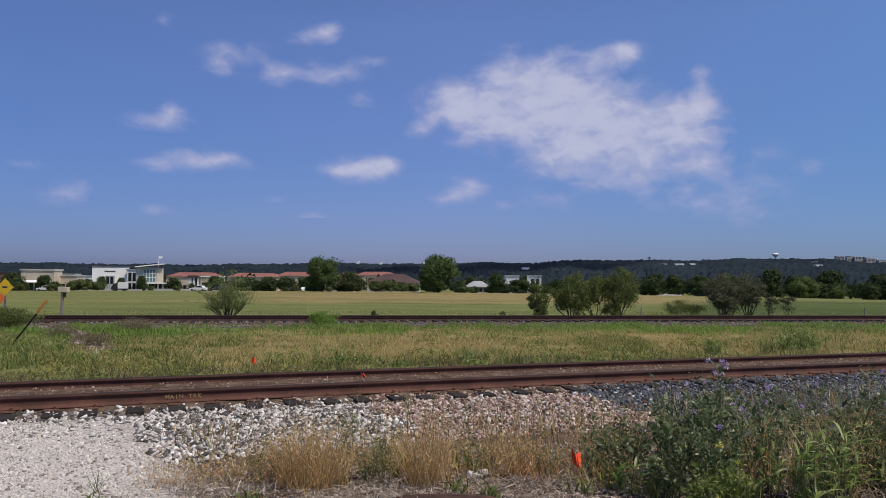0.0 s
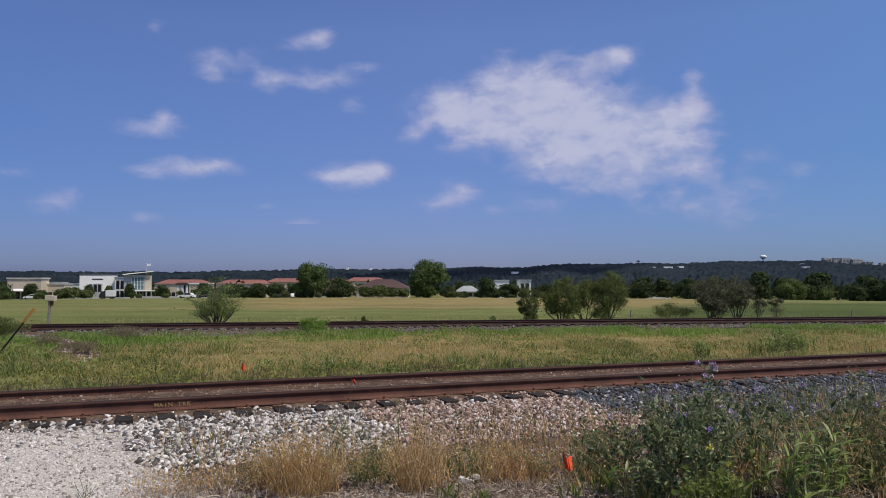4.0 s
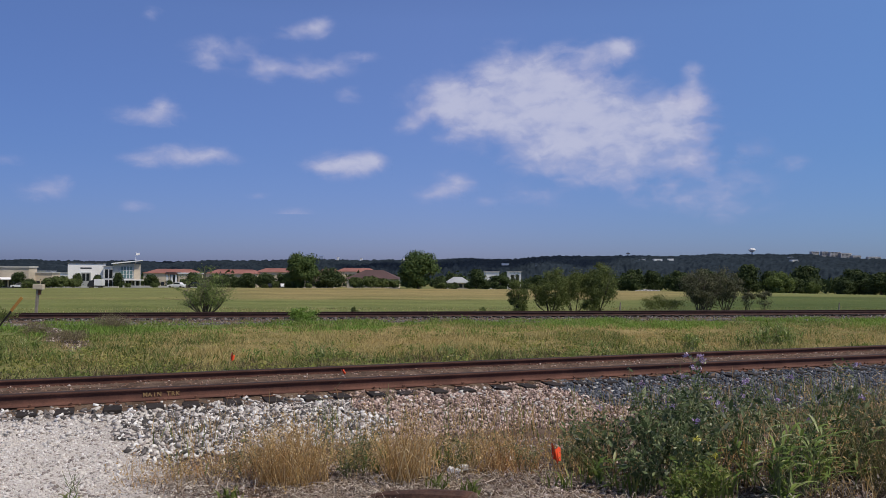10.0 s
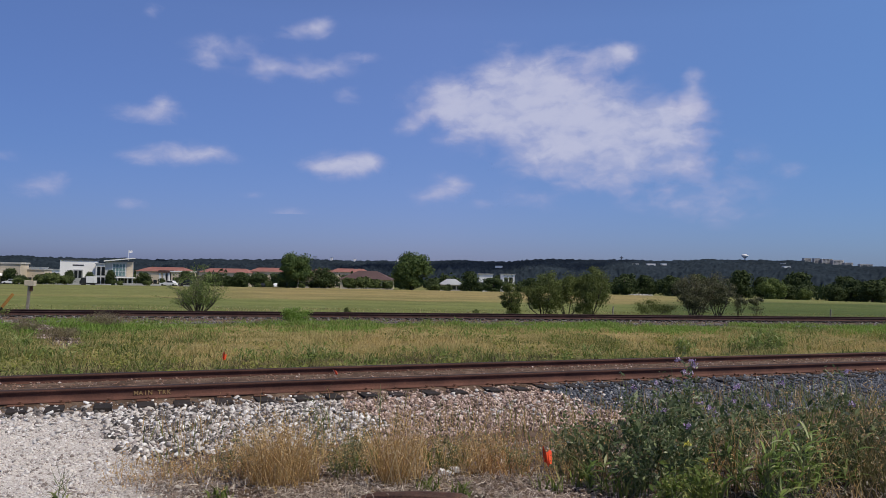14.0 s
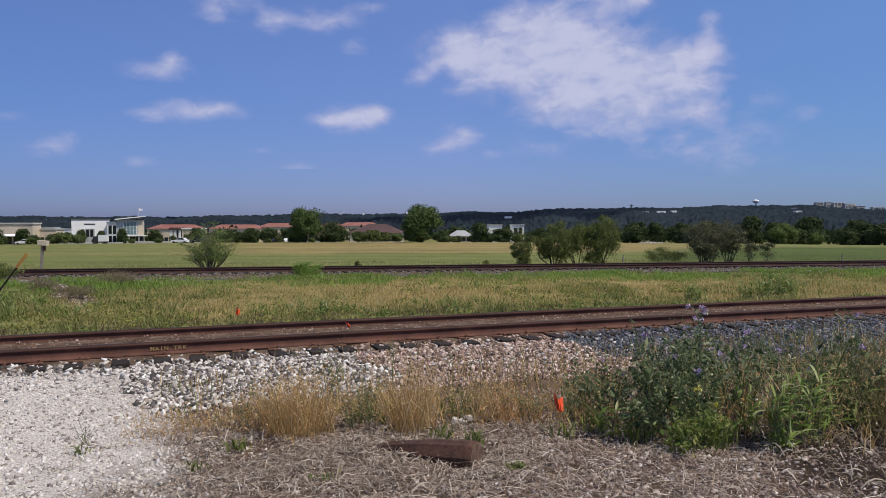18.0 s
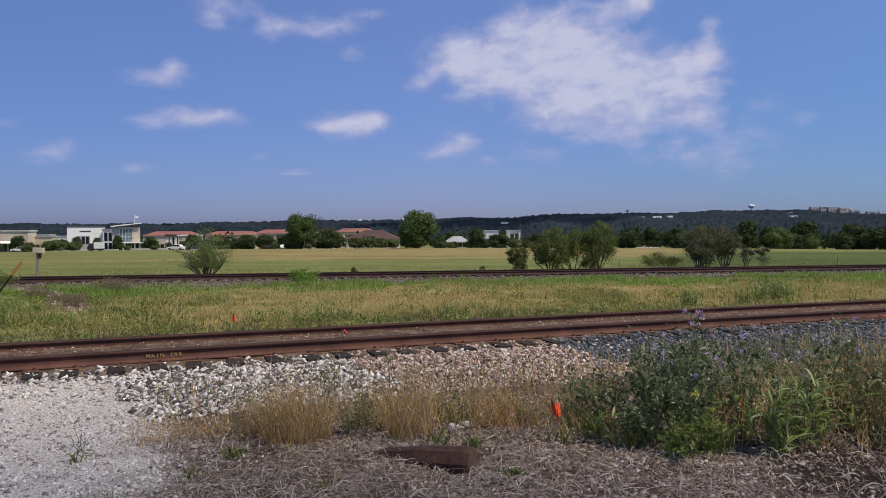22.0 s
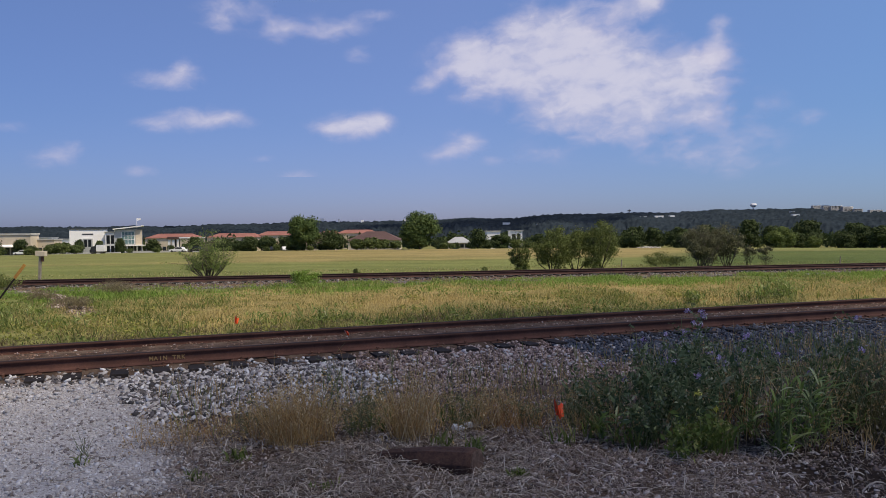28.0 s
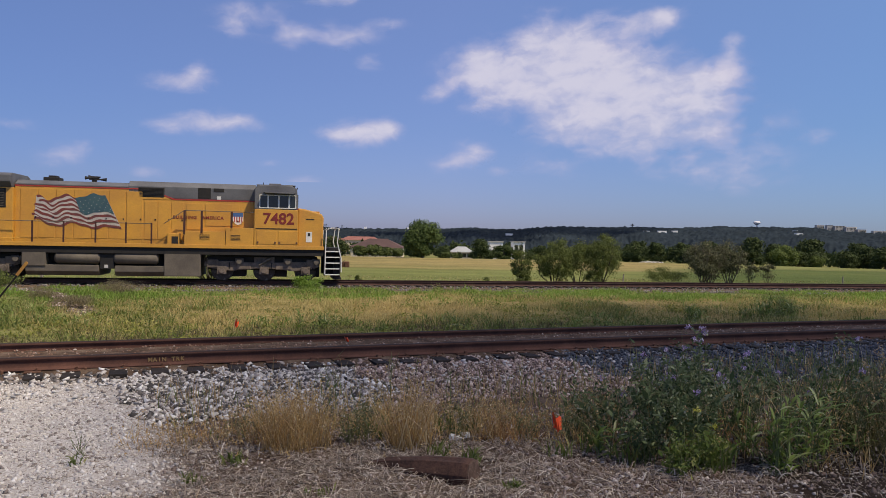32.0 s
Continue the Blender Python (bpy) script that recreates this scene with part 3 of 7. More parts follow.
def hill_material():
    m, n, l, p = nodes_of("oak woods tinted with haze")
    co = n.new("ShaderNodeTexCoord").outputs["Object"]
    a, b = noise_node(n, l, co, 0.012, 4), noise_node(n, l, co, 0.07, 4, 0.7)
    # blue of the distance haze is mixed into the foliage colours
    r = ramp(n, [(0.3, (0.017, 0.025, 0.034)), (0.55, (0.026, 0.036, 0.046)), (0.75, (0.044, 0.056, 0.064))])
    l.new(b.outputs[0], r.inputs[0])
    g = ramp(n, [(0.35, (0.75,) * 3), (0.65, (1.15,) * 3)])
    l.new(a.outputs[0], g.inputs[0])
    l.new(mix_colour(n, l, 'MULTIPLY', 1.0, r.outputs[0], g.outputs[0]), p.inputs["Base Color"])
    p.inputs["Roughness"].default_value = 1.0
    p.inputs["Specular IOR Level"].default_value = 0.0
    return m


rng = np.random.default_rng(5)
haz = np.radians(np.arange(-62, 62, 0.07))
dist = np.concatenate([np.linspace(700, 2500, 46), [2800, 3200]])
rise = np.interp(dist, [700, 900, 1150, 1480, 1900, 2250, 2500, 2800, 3200], [0, 0.11, 0.3, 0.5, 0.74, 0.93, 1.0, 0.8, 0.3])
HA, HD = np.meshgrid(haz, dist)
hz = -13 + (np.tan(np.radians(ridge_top(np.degrees(HA)))) * 2500 + EYE + 13) * rise[:, None]
knob = rng.normal(size=hz.shape)
knob = (knob + np.roll(knob, 1, 1) + 0.7 * np.roll(knob, 2, 1) + 0.4 * np.roll(knob, 3, 1)) / 1.9
hz = hz + np.where(rise[:, None] > 0.02, np.clip(knob, -1.5, 2.2) * 1.9, 0) + 3.0 * np.sin(HA * 60) * (rise[:, None] > 0.3) * (rise[:, None] < 0.95)
k = len(haz)
ii, jj = np.meshgrid(np.arange(len(dist) - 1), np.arange(k - 1), indexing="ij")
quads = np.stack([ii * k + jj, ii * k + jj + 1, (ii + 1) * k + jj + 1, (ii + 1) * k + jj], -1).reshape(-1, 4)
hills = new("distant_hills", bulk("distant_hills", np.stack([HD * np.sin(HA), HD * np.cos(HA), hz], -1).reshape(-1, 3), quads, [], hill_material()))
tagged(hills, "long low ridge of dark oak woods, tinted blue for haze", "hills", kind="structure")


def hill_z(x, y):
    a, d = math.atan2(x, y), math.hypot(x, y)
    r = np.interp(d, dist, rise)
    return -13 + (math.tan(radians(float(ridge_top(math.degrees(a))))) * 2500 + EYE + 13) * r


# ---- clouds: broken fair-weather clouds, one level, drifting ----
CLOUD_LEVEL = 300.0
CLOUDS = []


def cloud_material():
    m, n, l, p = nodes_of("sunlit cloud")
    n.remove(p)
    uv = n.new("ShaderNodeUVMap").outputs[0]
    t = n.new("ShaderNodeAttribute")
    t.attribute_name = "thickness"
    w = noise_node(n, l, uv, 0.42, 5, 0.55)
    warp = n.new("ShaderNodeVectorMath")
    warp.operation = 'MULTIPLY_ADD'
    l.new(w.outputs["Color"], warp.inputs[0])
    warp.inputs[1].default_value = (1.9, 1.5, 0)
    l.new(uv, warp.inputs[2])
    st = n.new("ShaderNodeVectorMath")
    st.operation = 'MULTIPLY'
    st.inputs[1].default_value = (0.8, 1.5, 1)
    l.new(warp.outputs[0], st.inputs[0])
    f = noise_node(n, l, st.outputs[0], 0.5, 7, 0.52)
    k = n.new("ShaderNodeMath")
    k.operation = 'MULTIPLY_ADD'
    l.new(f.outputs[0], k.inputs[0])
    k.inputs[1].default_value = 0.95
    l.new(t.outputs["Fac"], k.inputs[2])
    r = n.new("ShaderNodeMapRange")
    r.interpolation_type = 'SMOOTHSTEP'
    r.inputs[1].default_value, r.inputs[2].default_value = 0.5, 1.24
    r.inputs[3].default_value, r.inputs[4].default_value = 0.0, 0.84
    l.new(k.outputs[0], r.inputs[0])
    # no cloud where it is thinnest, so that its edge never shows
    e = n.new("ShaderNodeMapRange")
    e.inputs[1].default_value, e.inputs[2].default_value = 0.02, 0.16
    l.new(t.outputs["Fac"], e.inputs[0])
    mu = n.new("ShaderNodeMath")
    mu.operation = 'MULTIPLY'
    l.new(r.outputs[0], mu.inputs[0])
    l.new(e.outputs[0], mu.inputs[1])
    col = ramp(n, [(0.0, (0.36, 0.38, 0.62)), (0.6, (0.45, 0.46, 0.64)), (1.0, (0.58, 0.59, 0.72))])
    l.new(mu.outputs[0], col.inputs[0])
    em, tr, mx = n.new("ShaderNodeEmission"), n.new("ShaderNodeBsdfTransparent"), n.new("ShaderNodeMixShader")
    l.new(col.outputs[0], em.inputs[0])
    l.new(mu.outputs[0], mx.inputs[0])
    l.new(tr.outputs[0], mx.inputs[1])
    l.new(em.outputs[0], mx.inputs[2])
    l.new(mx.outputs[0], n["Material Output"].inputs[0])
    return m


CLOUD = cloud_material()


def cloud_sheet(blobs, level):
    """One layer of soft lobes: bearing, height (degrees), half width, half height, thickness. Its mesh and its middle."""
    b = np.array([(x, y, sx * 1.14, sy * 1.14, k) for x, y, sx, sy, k in blobs])
    a0, a1 = (b[:, 0] - 2.2 * b[:, 2]).min(), (b[:, 0] + 2.2 * b[:, 2]).max()
    e0, e1 = max(2.2, (b[:, 1] - 2.2 * b[:, 3]).min()), (b[:, 1] + 2.2 * b[:, 3]).max()
    na, ne = int((a1 - a0) / 0.22) + 8, int((e1 - e0) / 0.22) + 8
    A, E = np.meshgrid(np.linspace(a0, a1, na), np.linspace(e0, e1, ne))
    T = np.zeros_like(A)
    for x, y, sx, sy, k in b:
        T += k * np.exp(-(((A - x) / sx) ** 2 + ((E - y) / sy) ** 2))
    T = 1 - np.exp(-1.15 * T)
    edge = np.minimum(np.minimum(A - a0, a1 - A) / 0.6, np.minimum(E - e0, e1 - E) / 0.6)
    T *= np.clip(edge, 0, 1)
    r = level / np.tan(np.radians(E))
    V = np.stack([r * np.sin(np.radians(A)), r * np.cos(np.radians(A)), np.full_like(A, level + EYE)], -1)
    mid = V.reshape(-1, 3).mean(0)
    i, j = np.meshgrid(np.arange(ne - 1), np.arange(na - 1), indexing="ij")
    q = np.stack([i * na + j, i * na + j + 1, (i + 1) * na + j + 1, (i + 1) * na + j], -1).reshape(-1, 4)
    me = bulk("cloud", (V - mid).reshape(-1, 3), q, [], CLOUD)
    me.attributes.new("thickness", 'FLOAT', 'POINT').data.foreach_set("value", T.astype(np.float32).ravel())
    uv = me.uv_layers.new(name="bearing")
    idx = np.empty(len(me.loops), np.int32)
    me.loops.foreach_get("vertex_index", idx)
    uv.data.foreach_set("uv", np.stack([A.ravel()[idx], E.ravel()[idx]], 1).astype(np.float32).ravel())
    return me, mid


def cloud(label, drift, blobs, lift=None):
    """A cloud of one layer, or of several named ones, each a part."""
    level = CLOUD_LEVEL + (5.0 * len(CLOUDS) if lift is None else lift)
    if isinstance(blobs[0], list):
        blobs = [("wisp", lobes) for lobes in blobs]
    if isinstance(blobs[0][0], str):
        ob, mid = tagged(new("cloud"), label, "cloud", "fair-weather clouds"), None
        for i, (name, lobes) in enumerate(blobs):
            me, at = cloud_sheet(lobes, level + 0.8 * i)
            mid = at if mid is None else mid
            layer = new(name, me)
            layer.parent, layer.location = ob, at - mid
    else:
        me, mid = cloud_sheet(blobs, level)
        ob = tagged(new("cloud", me), label, "cloud", "fair-weather clouds")
    ob.location = mid
    CLOUDS.append((ob, Vector(mid), drift if isinstance(drift, tuple) else (drift, 0.0)))


cloud("large torn white cloud with a bright upper tip", 2.10, [
    ("cloud_body", [(-1.0, 13.0, 1.8, 1.2, 0.55), (0.6, 12.2, 2.6, 1.7, 0.60), (2.7, 14.6, 1.2, 1.6, 0.50), (4.7, 14.0, 1.6, 1.6, 0.60), (6.8, 14.2, 1.4, 1.6, 0.55),
                   (3.6, 11.2, 3.6, 1.5, 0.55), (9.0, 12.6, 3.0, 2.0, 0.70), (8.6, 9.8, 4.0, 2.0, 0.55), (13.2, 10.6, 3.2, 1.7, 0.62), (16.4, 10.8, 1.7, 1.7, 0.62),
                   (12.0, 7.6, 4.0, 1.3, 0.40), (16.8, 7.8, 2.4, 1.4, 0.26), (7.4, 8.4, 2.2, 0.9, 0.28)]),
    ("cloud_tip", [(10.2, 15.2, 1.7, 1.1, 0.62), (11.9, 16.1, 1.1, 0.6, 0.60), (8.4, 14.6, 1.3, 0.8, 0.35)]),
    ("cloud_spur", [(17.0, 13.4, 0.7, 1.2, 0.5), (16.6, 12.2, 1.0, 1.0, 0.45), (17.8, 10.2, 0.8, 1.5, 0.34)]),
    ("cloud_puff", [(-3.3, 10.8, 0.9, 0.6, 0.56), (-2.0, 11.3, 0.9, 0.6, 0.22)]),
    ("cloud_scrap", [(20.9, 8.3, 1.2, 0.7, 0.36), (23.8, 7.4, 0.9, 0.5, 0.32)]),
    ("cloud_veil", [(19.0, 7.0, 3.0, 2.2, 0.20), (16.0, 5.4, 4.2, 1.2, 0.18), (19.8, 5.0, 2.6, 1.0, 0.14), (6.0, 5.6, 2.6, 0.9, 0.16)])])
cloud("small flat white cloud", 2.60, [
    (-22.2, 10.4, 1.7, 0.5, 0.60), (-21.0, 11.2, 0.8, 0.6, 0.50)])
cloud("small flat white cloud with a pale tail", 2.60, [
    (-19.8, 7.9, 1.5, 0.65, 0.66), (-17.3, 7.9, 1.3, 0.5, 0.46), (-22.4, 7.4, 1.3, 0.4, 0.25)])
cloud("small bright puff of cloud", 1.40, [
    (-7.5, 7.8, 1.9, 0.6, 0.72), (-5.7, 8.2, 1.0, 0.6, 0.54), (-9.3, 7.5, 1.1, 0.5, 0.42), (-7.6, 7.0, 2.0, 0.5, 0.22)])
cloud("small pale cloud low in the sky", 2.20, [
    (0.1, 6.3, 1.3, 0.75, 0.60), (-1.5, 5.5, 1.2, 0.6, 0.30)])
cloud("small bright wisp of cloud", 1.50, [
    (-11.0, 17.2, 1.1, 0.5, 0.56), (-12.3, 16.7, 0.9, 0.4, 0.40), (-9.9, 17.8, 0.6, 0.4, 0.40)])
cloud("thin torn wisps of cloud", 1.60, [
    [(-16.8, 15.2, 2.2, 0.9, 0.3), (-18.4, 14.6, 1.0, 0.8, 0.28)], [(-14.2, 14.4, 1.5, 0.7, 0.38), (-12.6, 14.2, 1.2, 0.6, 0.3)],
    [(-9.8, 14.6, 1.7, 0.7, 0.36), (-7.2, 15.5, 1.2, 0.4, 0.4), (-11.4, 14.1, 1.2, 0.6, 0.32)]])
cloud("faint cloud low in the sky", 2.60, [
    (-27.6, 5.2, 1.2, 0.6, 0.42), (-26.8, 5.7, 0.5, 0.4, 0.25), (-29.2, 4.8, 0.9, 0.4, 0.22)])
cloud("faint scrap of cloud", 1.30, [
    (-30.2, 6.9, 0.9, 0.4, 0.32)])
cloud("faint scrap of cloud high up", 1.50, [
    (-21.8, 17.4, 0.6, 0.5, 0.32)])
cloud("faint scrap of thin cloud", 1.40, [
    (-7.8, 12.7, 1.1, 0.6, 0.28)])
cloud("pale scraps of cloud above the skyline", 1.60, [
    [(-14.0, 5.3, 0.7, 0.3, 0.28)], [(-22.1, 4.2, 1.2, 0.4, 0.26)], [(-11.1, 3.9, 1.6, 0.6, 0.26)], [(2.9, 5.2, 0.8, 0.4, 0.28)]])


# a larger cloud overhead, outside the view, drifts before the sun in the last third and dulls the roadside
def before_sun(x, y):
    """Bearing and height of the place on the cloud level that stands between the sun and (x, y)."""
    k = CLOUD_LEVEL / sun_dir.z
    p = (x + sun_dir.x * k, y + sun_dir.y * k)
    return math.degrees(math.atan2(*p)), math.degrees(math.atan2(CLOUD_LEVEL, math.hypot(*p)))


def beside_track(s, v):
    a = radians(NEAR_HEAD)
    return s * math.cos(a) - v * math.sin(a), NEAR_Y + s * math.sin(a) + v * math.cos(a)


def before_sun_at(along, aside):
    """The same for a place measured along the shade's way, 45 degrees to the track, and aside from it."""
    return before_sun(*beside_track((along - aside) * math.sqrt(0.5), (along + aside) * math.sqrt(0.5)))


SHADE_SPEED, SHADE_WAY = 2.3, radians(NEAR_HEAD + 45)
cloud("broad thin cloud drifting across the sun", (SHADE_SPEED * math.cos(SHADE_WAY), SHADE_SPEED * math.sin(SHADE_WAY)), [
    (*before_sun_at(-60.0 - 4.0 * i, aside), 1.36, 0.7, k) for i, k in enumerate((0.14, 0.2, 0.22, 0.22, 0.2, 0.13, 0.03)) for aside in (-19, -14.5, -10, -5.5, -1)], -4.0)


# ---- railway tracks ----
RAIL_OUTLINE = [(-0.07, 0.0), (0.07, 0.0), (0.07, 0.012), (0.02, 0.03), (0.009, 0.045), (0.009, 0.125), (0.034, 0.14), (0.036, 0.17), (0.028, 0.18), (-0.028, 0.18), (-0.036, 0.17), (-0.034, 0.14), (-0.009, 0.125), (-0.009, 0.045), (-0.02, 0.03), (-0.07, 0.012)]


def rail_mesh(line, name, steel=RAIL):
    """A rail swept along a line of (x, y, heading), foot at z = 0."""
    v, q, k = [], [], len(RAIL_OUTLINE)
    for x, y, a in line:
        v += [(x - math.sin(a) * o, y + math.cos(a) * o, z) for o, z in RAIL_OUTLINE]
    for i in range(len(line) - 1):
        q += [(i * k + j, i * k + (j + 1) % k, (i + 1) * k + (j + 1) % k, (i + 1) * k + j) for j in range(k)]
    me = bulk(name, v, q, [tuple(range(k))[:3]], steel)
    me.materials.append(RAIL_TOP)
    mi = np.zeros(len(me.polygons), np.int32)
    for i in range(len(line) - 1):
        mi[i * k + 7:i * k + 10] = 1
    me.polygons.foreach_set("material_index", mi)
    bm = bmesh.new()
    bm.from_mesh(me)
    bmesh.ops.recalc_face_normals(bm, faces=bm.faces)
    bm.to_mesh(me)
    bm.free()
    return me


near_track = thing("railway_track", "single railway track with rusted rails on half-buried wooden ties", "railway track", kind="structure")
for off in (-0.75, 0.75):
    line = []
    for i in range(-150, 181):
        x, y, a = near_at(i * 0.5)
        line.append((x - math.sin(a) * off, y + math.cos(a) * off, a))
    part("rail", rail_mesh(line, "rail"), None, near_track, "rusty brown steel rail", m=pose(0, 0, -0.18))
tie_data = Shape().box(-0.115, 0.115, -1.3, 1.3, -0.18, 0.0).data("tie", TIE, 0.015)
plate_data = Shape().box(-0.1, 0.1, -0.17, 0.17, 0, 0.014).data("tie_plate", RUST, 0.004)
anchor_data = Shape().box(-0.016, 0.016, -0.1, 0.1, -0.02, 0.03).data("rail_anchor", RUST, 0.004)
spike_data = Shape().box(-0.012, 0.012, -0.012, 0.012, 0, 0.03).box(-0.02, 0.02, -0.018, 0.018, 0.03, 0.045).data("spike", RUST, 0.004)
rng = np.random.default_rng(7)
for i in range(-24, 40):
    x, y, a = near_at(i * 0.53 + rng.uniform(-0.04, 0.04))
    turn = math.degrees(a) + rng.uniform(-2.5, 2.5)
    part("tie", tie_data, TIE, near_track, m=pose(x, y, -0.197 + rng.uniform(-0.008, 0.004), 0, rng.uniform(-1, 1), turn))
    for off in (-0.75, 0.75):
        px, py = x - math.sin(a) * off, y + math.cos(a) * off
        part("tie_plate", plate_data, RUST, near_track, m=pose(px, py, -0.196, 0, 0, turn))
        if off < 0:
            for e in (-0.1, 0.1):
                part("spike", spike_data, RUST, near_track, m=pose(px + math.sin(a) * e + 0.05 * math.cos(a), py - math.cos(a) * e + 0.05 * math.sin(a), -0.182, 0, 0, turn))
            if i % 2:
                part("rail_anchor", anchor_data, RUST, near_track, m=pose(px + 0.16 * math.cos(a), py + 0.16 * math.sin(a), -0.19, 0, 0, math.degrees(a)))


def lettering(text, size, mat, parent, m, name):
    c = bpy.data.curves.new(name, 'FONT')
    c.body, c.size, c.extrude, c.offset = text, size, 0.004, size * 0.026
    c.align_x, c.space_character = 'CENTER', 1.0 if len(text) < 6 else 1.18
    tmp = bpy.data.objects.new(name, c)
    me = bpy.data.meshes.new_from_object(tmp)
    bpy.data.objects.remove(tmp)
    me.materials.clear()
    me.materials.append(mat)
    return part(name, me, mat, parent, "", m=m)


# faded words brushed on the near rail's web
for i, letter in enumerate("MAIN TRK"):
    x, y, a = near_at(-4.87 + i * 0.0625)
    if letter != " ":
        lettering(letter, 0.082, FADED_YELLOW, near_track, pose(x + math.sin(a) * 0.767, y - math.cos(a) * 0.767, -0.126, 90, 0, math.degrees(a)), "painted_letter")

far_track = thing("railway_track", "main-line railway track with brown rails beside the meadow", "railway track", kind="structure")
for off in (-0.75, 0.75):
    line = [(FAR_DIR.x * s - FAR_DIR.y * off, FAR_Y + FAR_DIR.y * s + FAR_DIR.x * off, radians(FAR_HEAD)) for s in (-410, -300, -200, -100, -40, -20, 0, 20, 40, 80, 140, 220, 320)]
    part("rail", rail_mesh(line, "rail", FAR_RAIL_STEEL), None, far_track, "brown steel rail", m=pose(0, 0, FAR_RAIL - 0.18))
for i in range(-48, 110):
    s = i * 0.55
    part("tie", tie_data, TIE, far_track, m=pose(FAR_DIR.x * s, FAR_Y + FAR_DIR.y * s, FAR_RAIL - 0.19, 0, 0, FAR_HEAD + rng.uniform(-1, 1)))


# ---- stones ----
def strip(n, s0, s1, v0, v1, seed):
    """Points beside the near track: s along it, v across it."""
    r = np.random.default_rng(seed)
    s, v = r.uniform(s0, s1, n), r.uniform(v0, v1, n)
    k = s * 2 + 240
    x, y = np.interp(k, np.arange(481), NX), np.interp(k, np.arange(481), NY)
    a = radians(NEAR_HEAD) + np.radians(NEAR_BEND) * s
    return x - np.sin(a) * v, y + np.cos(a) * v, s, v, r


def stone_stuff(name, label, x, y, size, r, mat, sink=0.25):
    z = ground_z(x, y) + size * (0.5 - sink) * 0.6
    v, t = stones(np.stack([x, y, z], 1), size, r)
    return tagged(new(name, bulk(name, v, [], t, mat)), label, "stones", kind="stuff")


x, y, s, v, r = strip(44000, -12, 6, -3.6, -0.85, 31)
keep = (s + 0.7 * waves(x, y, 3, 33) < 1.7 - 0.25 * (v + 2)) & (r.uniform(size=len(x)) < np.clip(1.25 + (v + 2.6) * 0.5, 0.25, 1)) & (road_mask(x, y) < 0.7) & ((v < -1.3) | (r.uniform(size=len(x)) < np.interp(s, [-2, 2], [0.22, 0.55])))
size = (0.018 + 0.042 * r.uniform(0, 1, len(x)) ** 1.8) * np.interp(s, [-8, -3, 0], [1.15, 1.1, 0.85])
pink = s + 1.2 * waves(x, y, 1.5, 38) > -2.2
stone_stuff("limestone_ballast", "broken white limestone heaped beside the rusted track", x[keep & ~pink], y[keep & ~pink], size[keep & ~pink], r, LIMESTONE)
stone_stuff("pink_ballast", "pinkish broken stone spread below the rusted track", x[keep & pink], y[keep & pink], size[keep & pink], r, PINK_STONE)
x, y, s, v, r = strip(24000, 0.5, 24, -3.6, -0.85, 32)
keep = (s + 0.7 * waves(x, y, 3, 33) > 1.5 - 0.25 * (v + 2)) & (r.uniform(size=len(x)) < np.clip(1.3 + (v + 2.4) * 0.5, 0.2, 1))
stone_stuff("blue_ballast", "blue-grey crushed ballast along the rusted track", x[keep], y[keep], r.uniform(0.025, 0.062, keep.sum()), r, BLUESTONE)
x, y, s, v, r = strip(9000, -12, 20, -0.62, 1.9, 34)
keep = np.abs(v - 0.75) > 0.1
stone_stuff("track_ballast", "dusty brown ballast between the rusted rails", x[keep], y[keep], r.uniform(0.015, 0.034, keep.sum()), r, DUST_STONE, 0.6)
r = np.random.default_rng(35)
x, y = r.uniform(-8, -1.5, 62000), r.uniform(3.6, 11.5, 62000)
keep = r.uniform(size=len(x)) < road_mask(x - np.abs(r.normal(size=len(x))) * 0.45, y) * 0.95
stone_stuff("road_gravel", "crushed white gravel of the track-side drive", x[keep], y[keep], 0.008 + 0.03 * r.uniform(0, 1, keep.sum()) ** 3, r, ROAD_STONE, 0.45)
x, y = r.uniform(-3.6, 5.3, 52000), r.uniform(3.8, 9.5, 52000)
v, w = across(x, y)
keep = (v < -2.2) & (r.uniform(size=len(x)) < 0.45 + 0.5 * smooth_step(0.0, 1.5, x) * smooth_step(8.0, 6.8, y)) & (road_mask(x, y) < 0.5) & (r.uniform(size=len(x)) > 0.85 * weed_shade_mask(x, y))
stone_stuff("tan_gravel", "tan and white gravel scattered over dry soil", x[keep], y[keep], r.uniform(0.008, 0.04, keep.sum()) * r.uniform(0.6, 1.1, keep.sum()), r, TAN_STONE, 0.4)
s, v = r.uniform(-45, 80, 22000), r.uniform(-7.0, 2.6, 22000)
keep = (np.abs(np.abs(v) - 0.75) > 0.14) & (r.uniform(size=22000) < smooth_step(-7.2, -4.0, v) + 0.1)
s, v = s[keep], v[keep]
x, y = FAR_DIR.x * s - FAR_DIR.y * v, FAR_Y + FAR_DIR.y * s + FAR_DIR.x * v
stone_stuff("far_ballast", "grey crushed ballast under the main-line track", x, y, r.uniform(0.045, 0.09, len(x)), r, GREY_STONE)

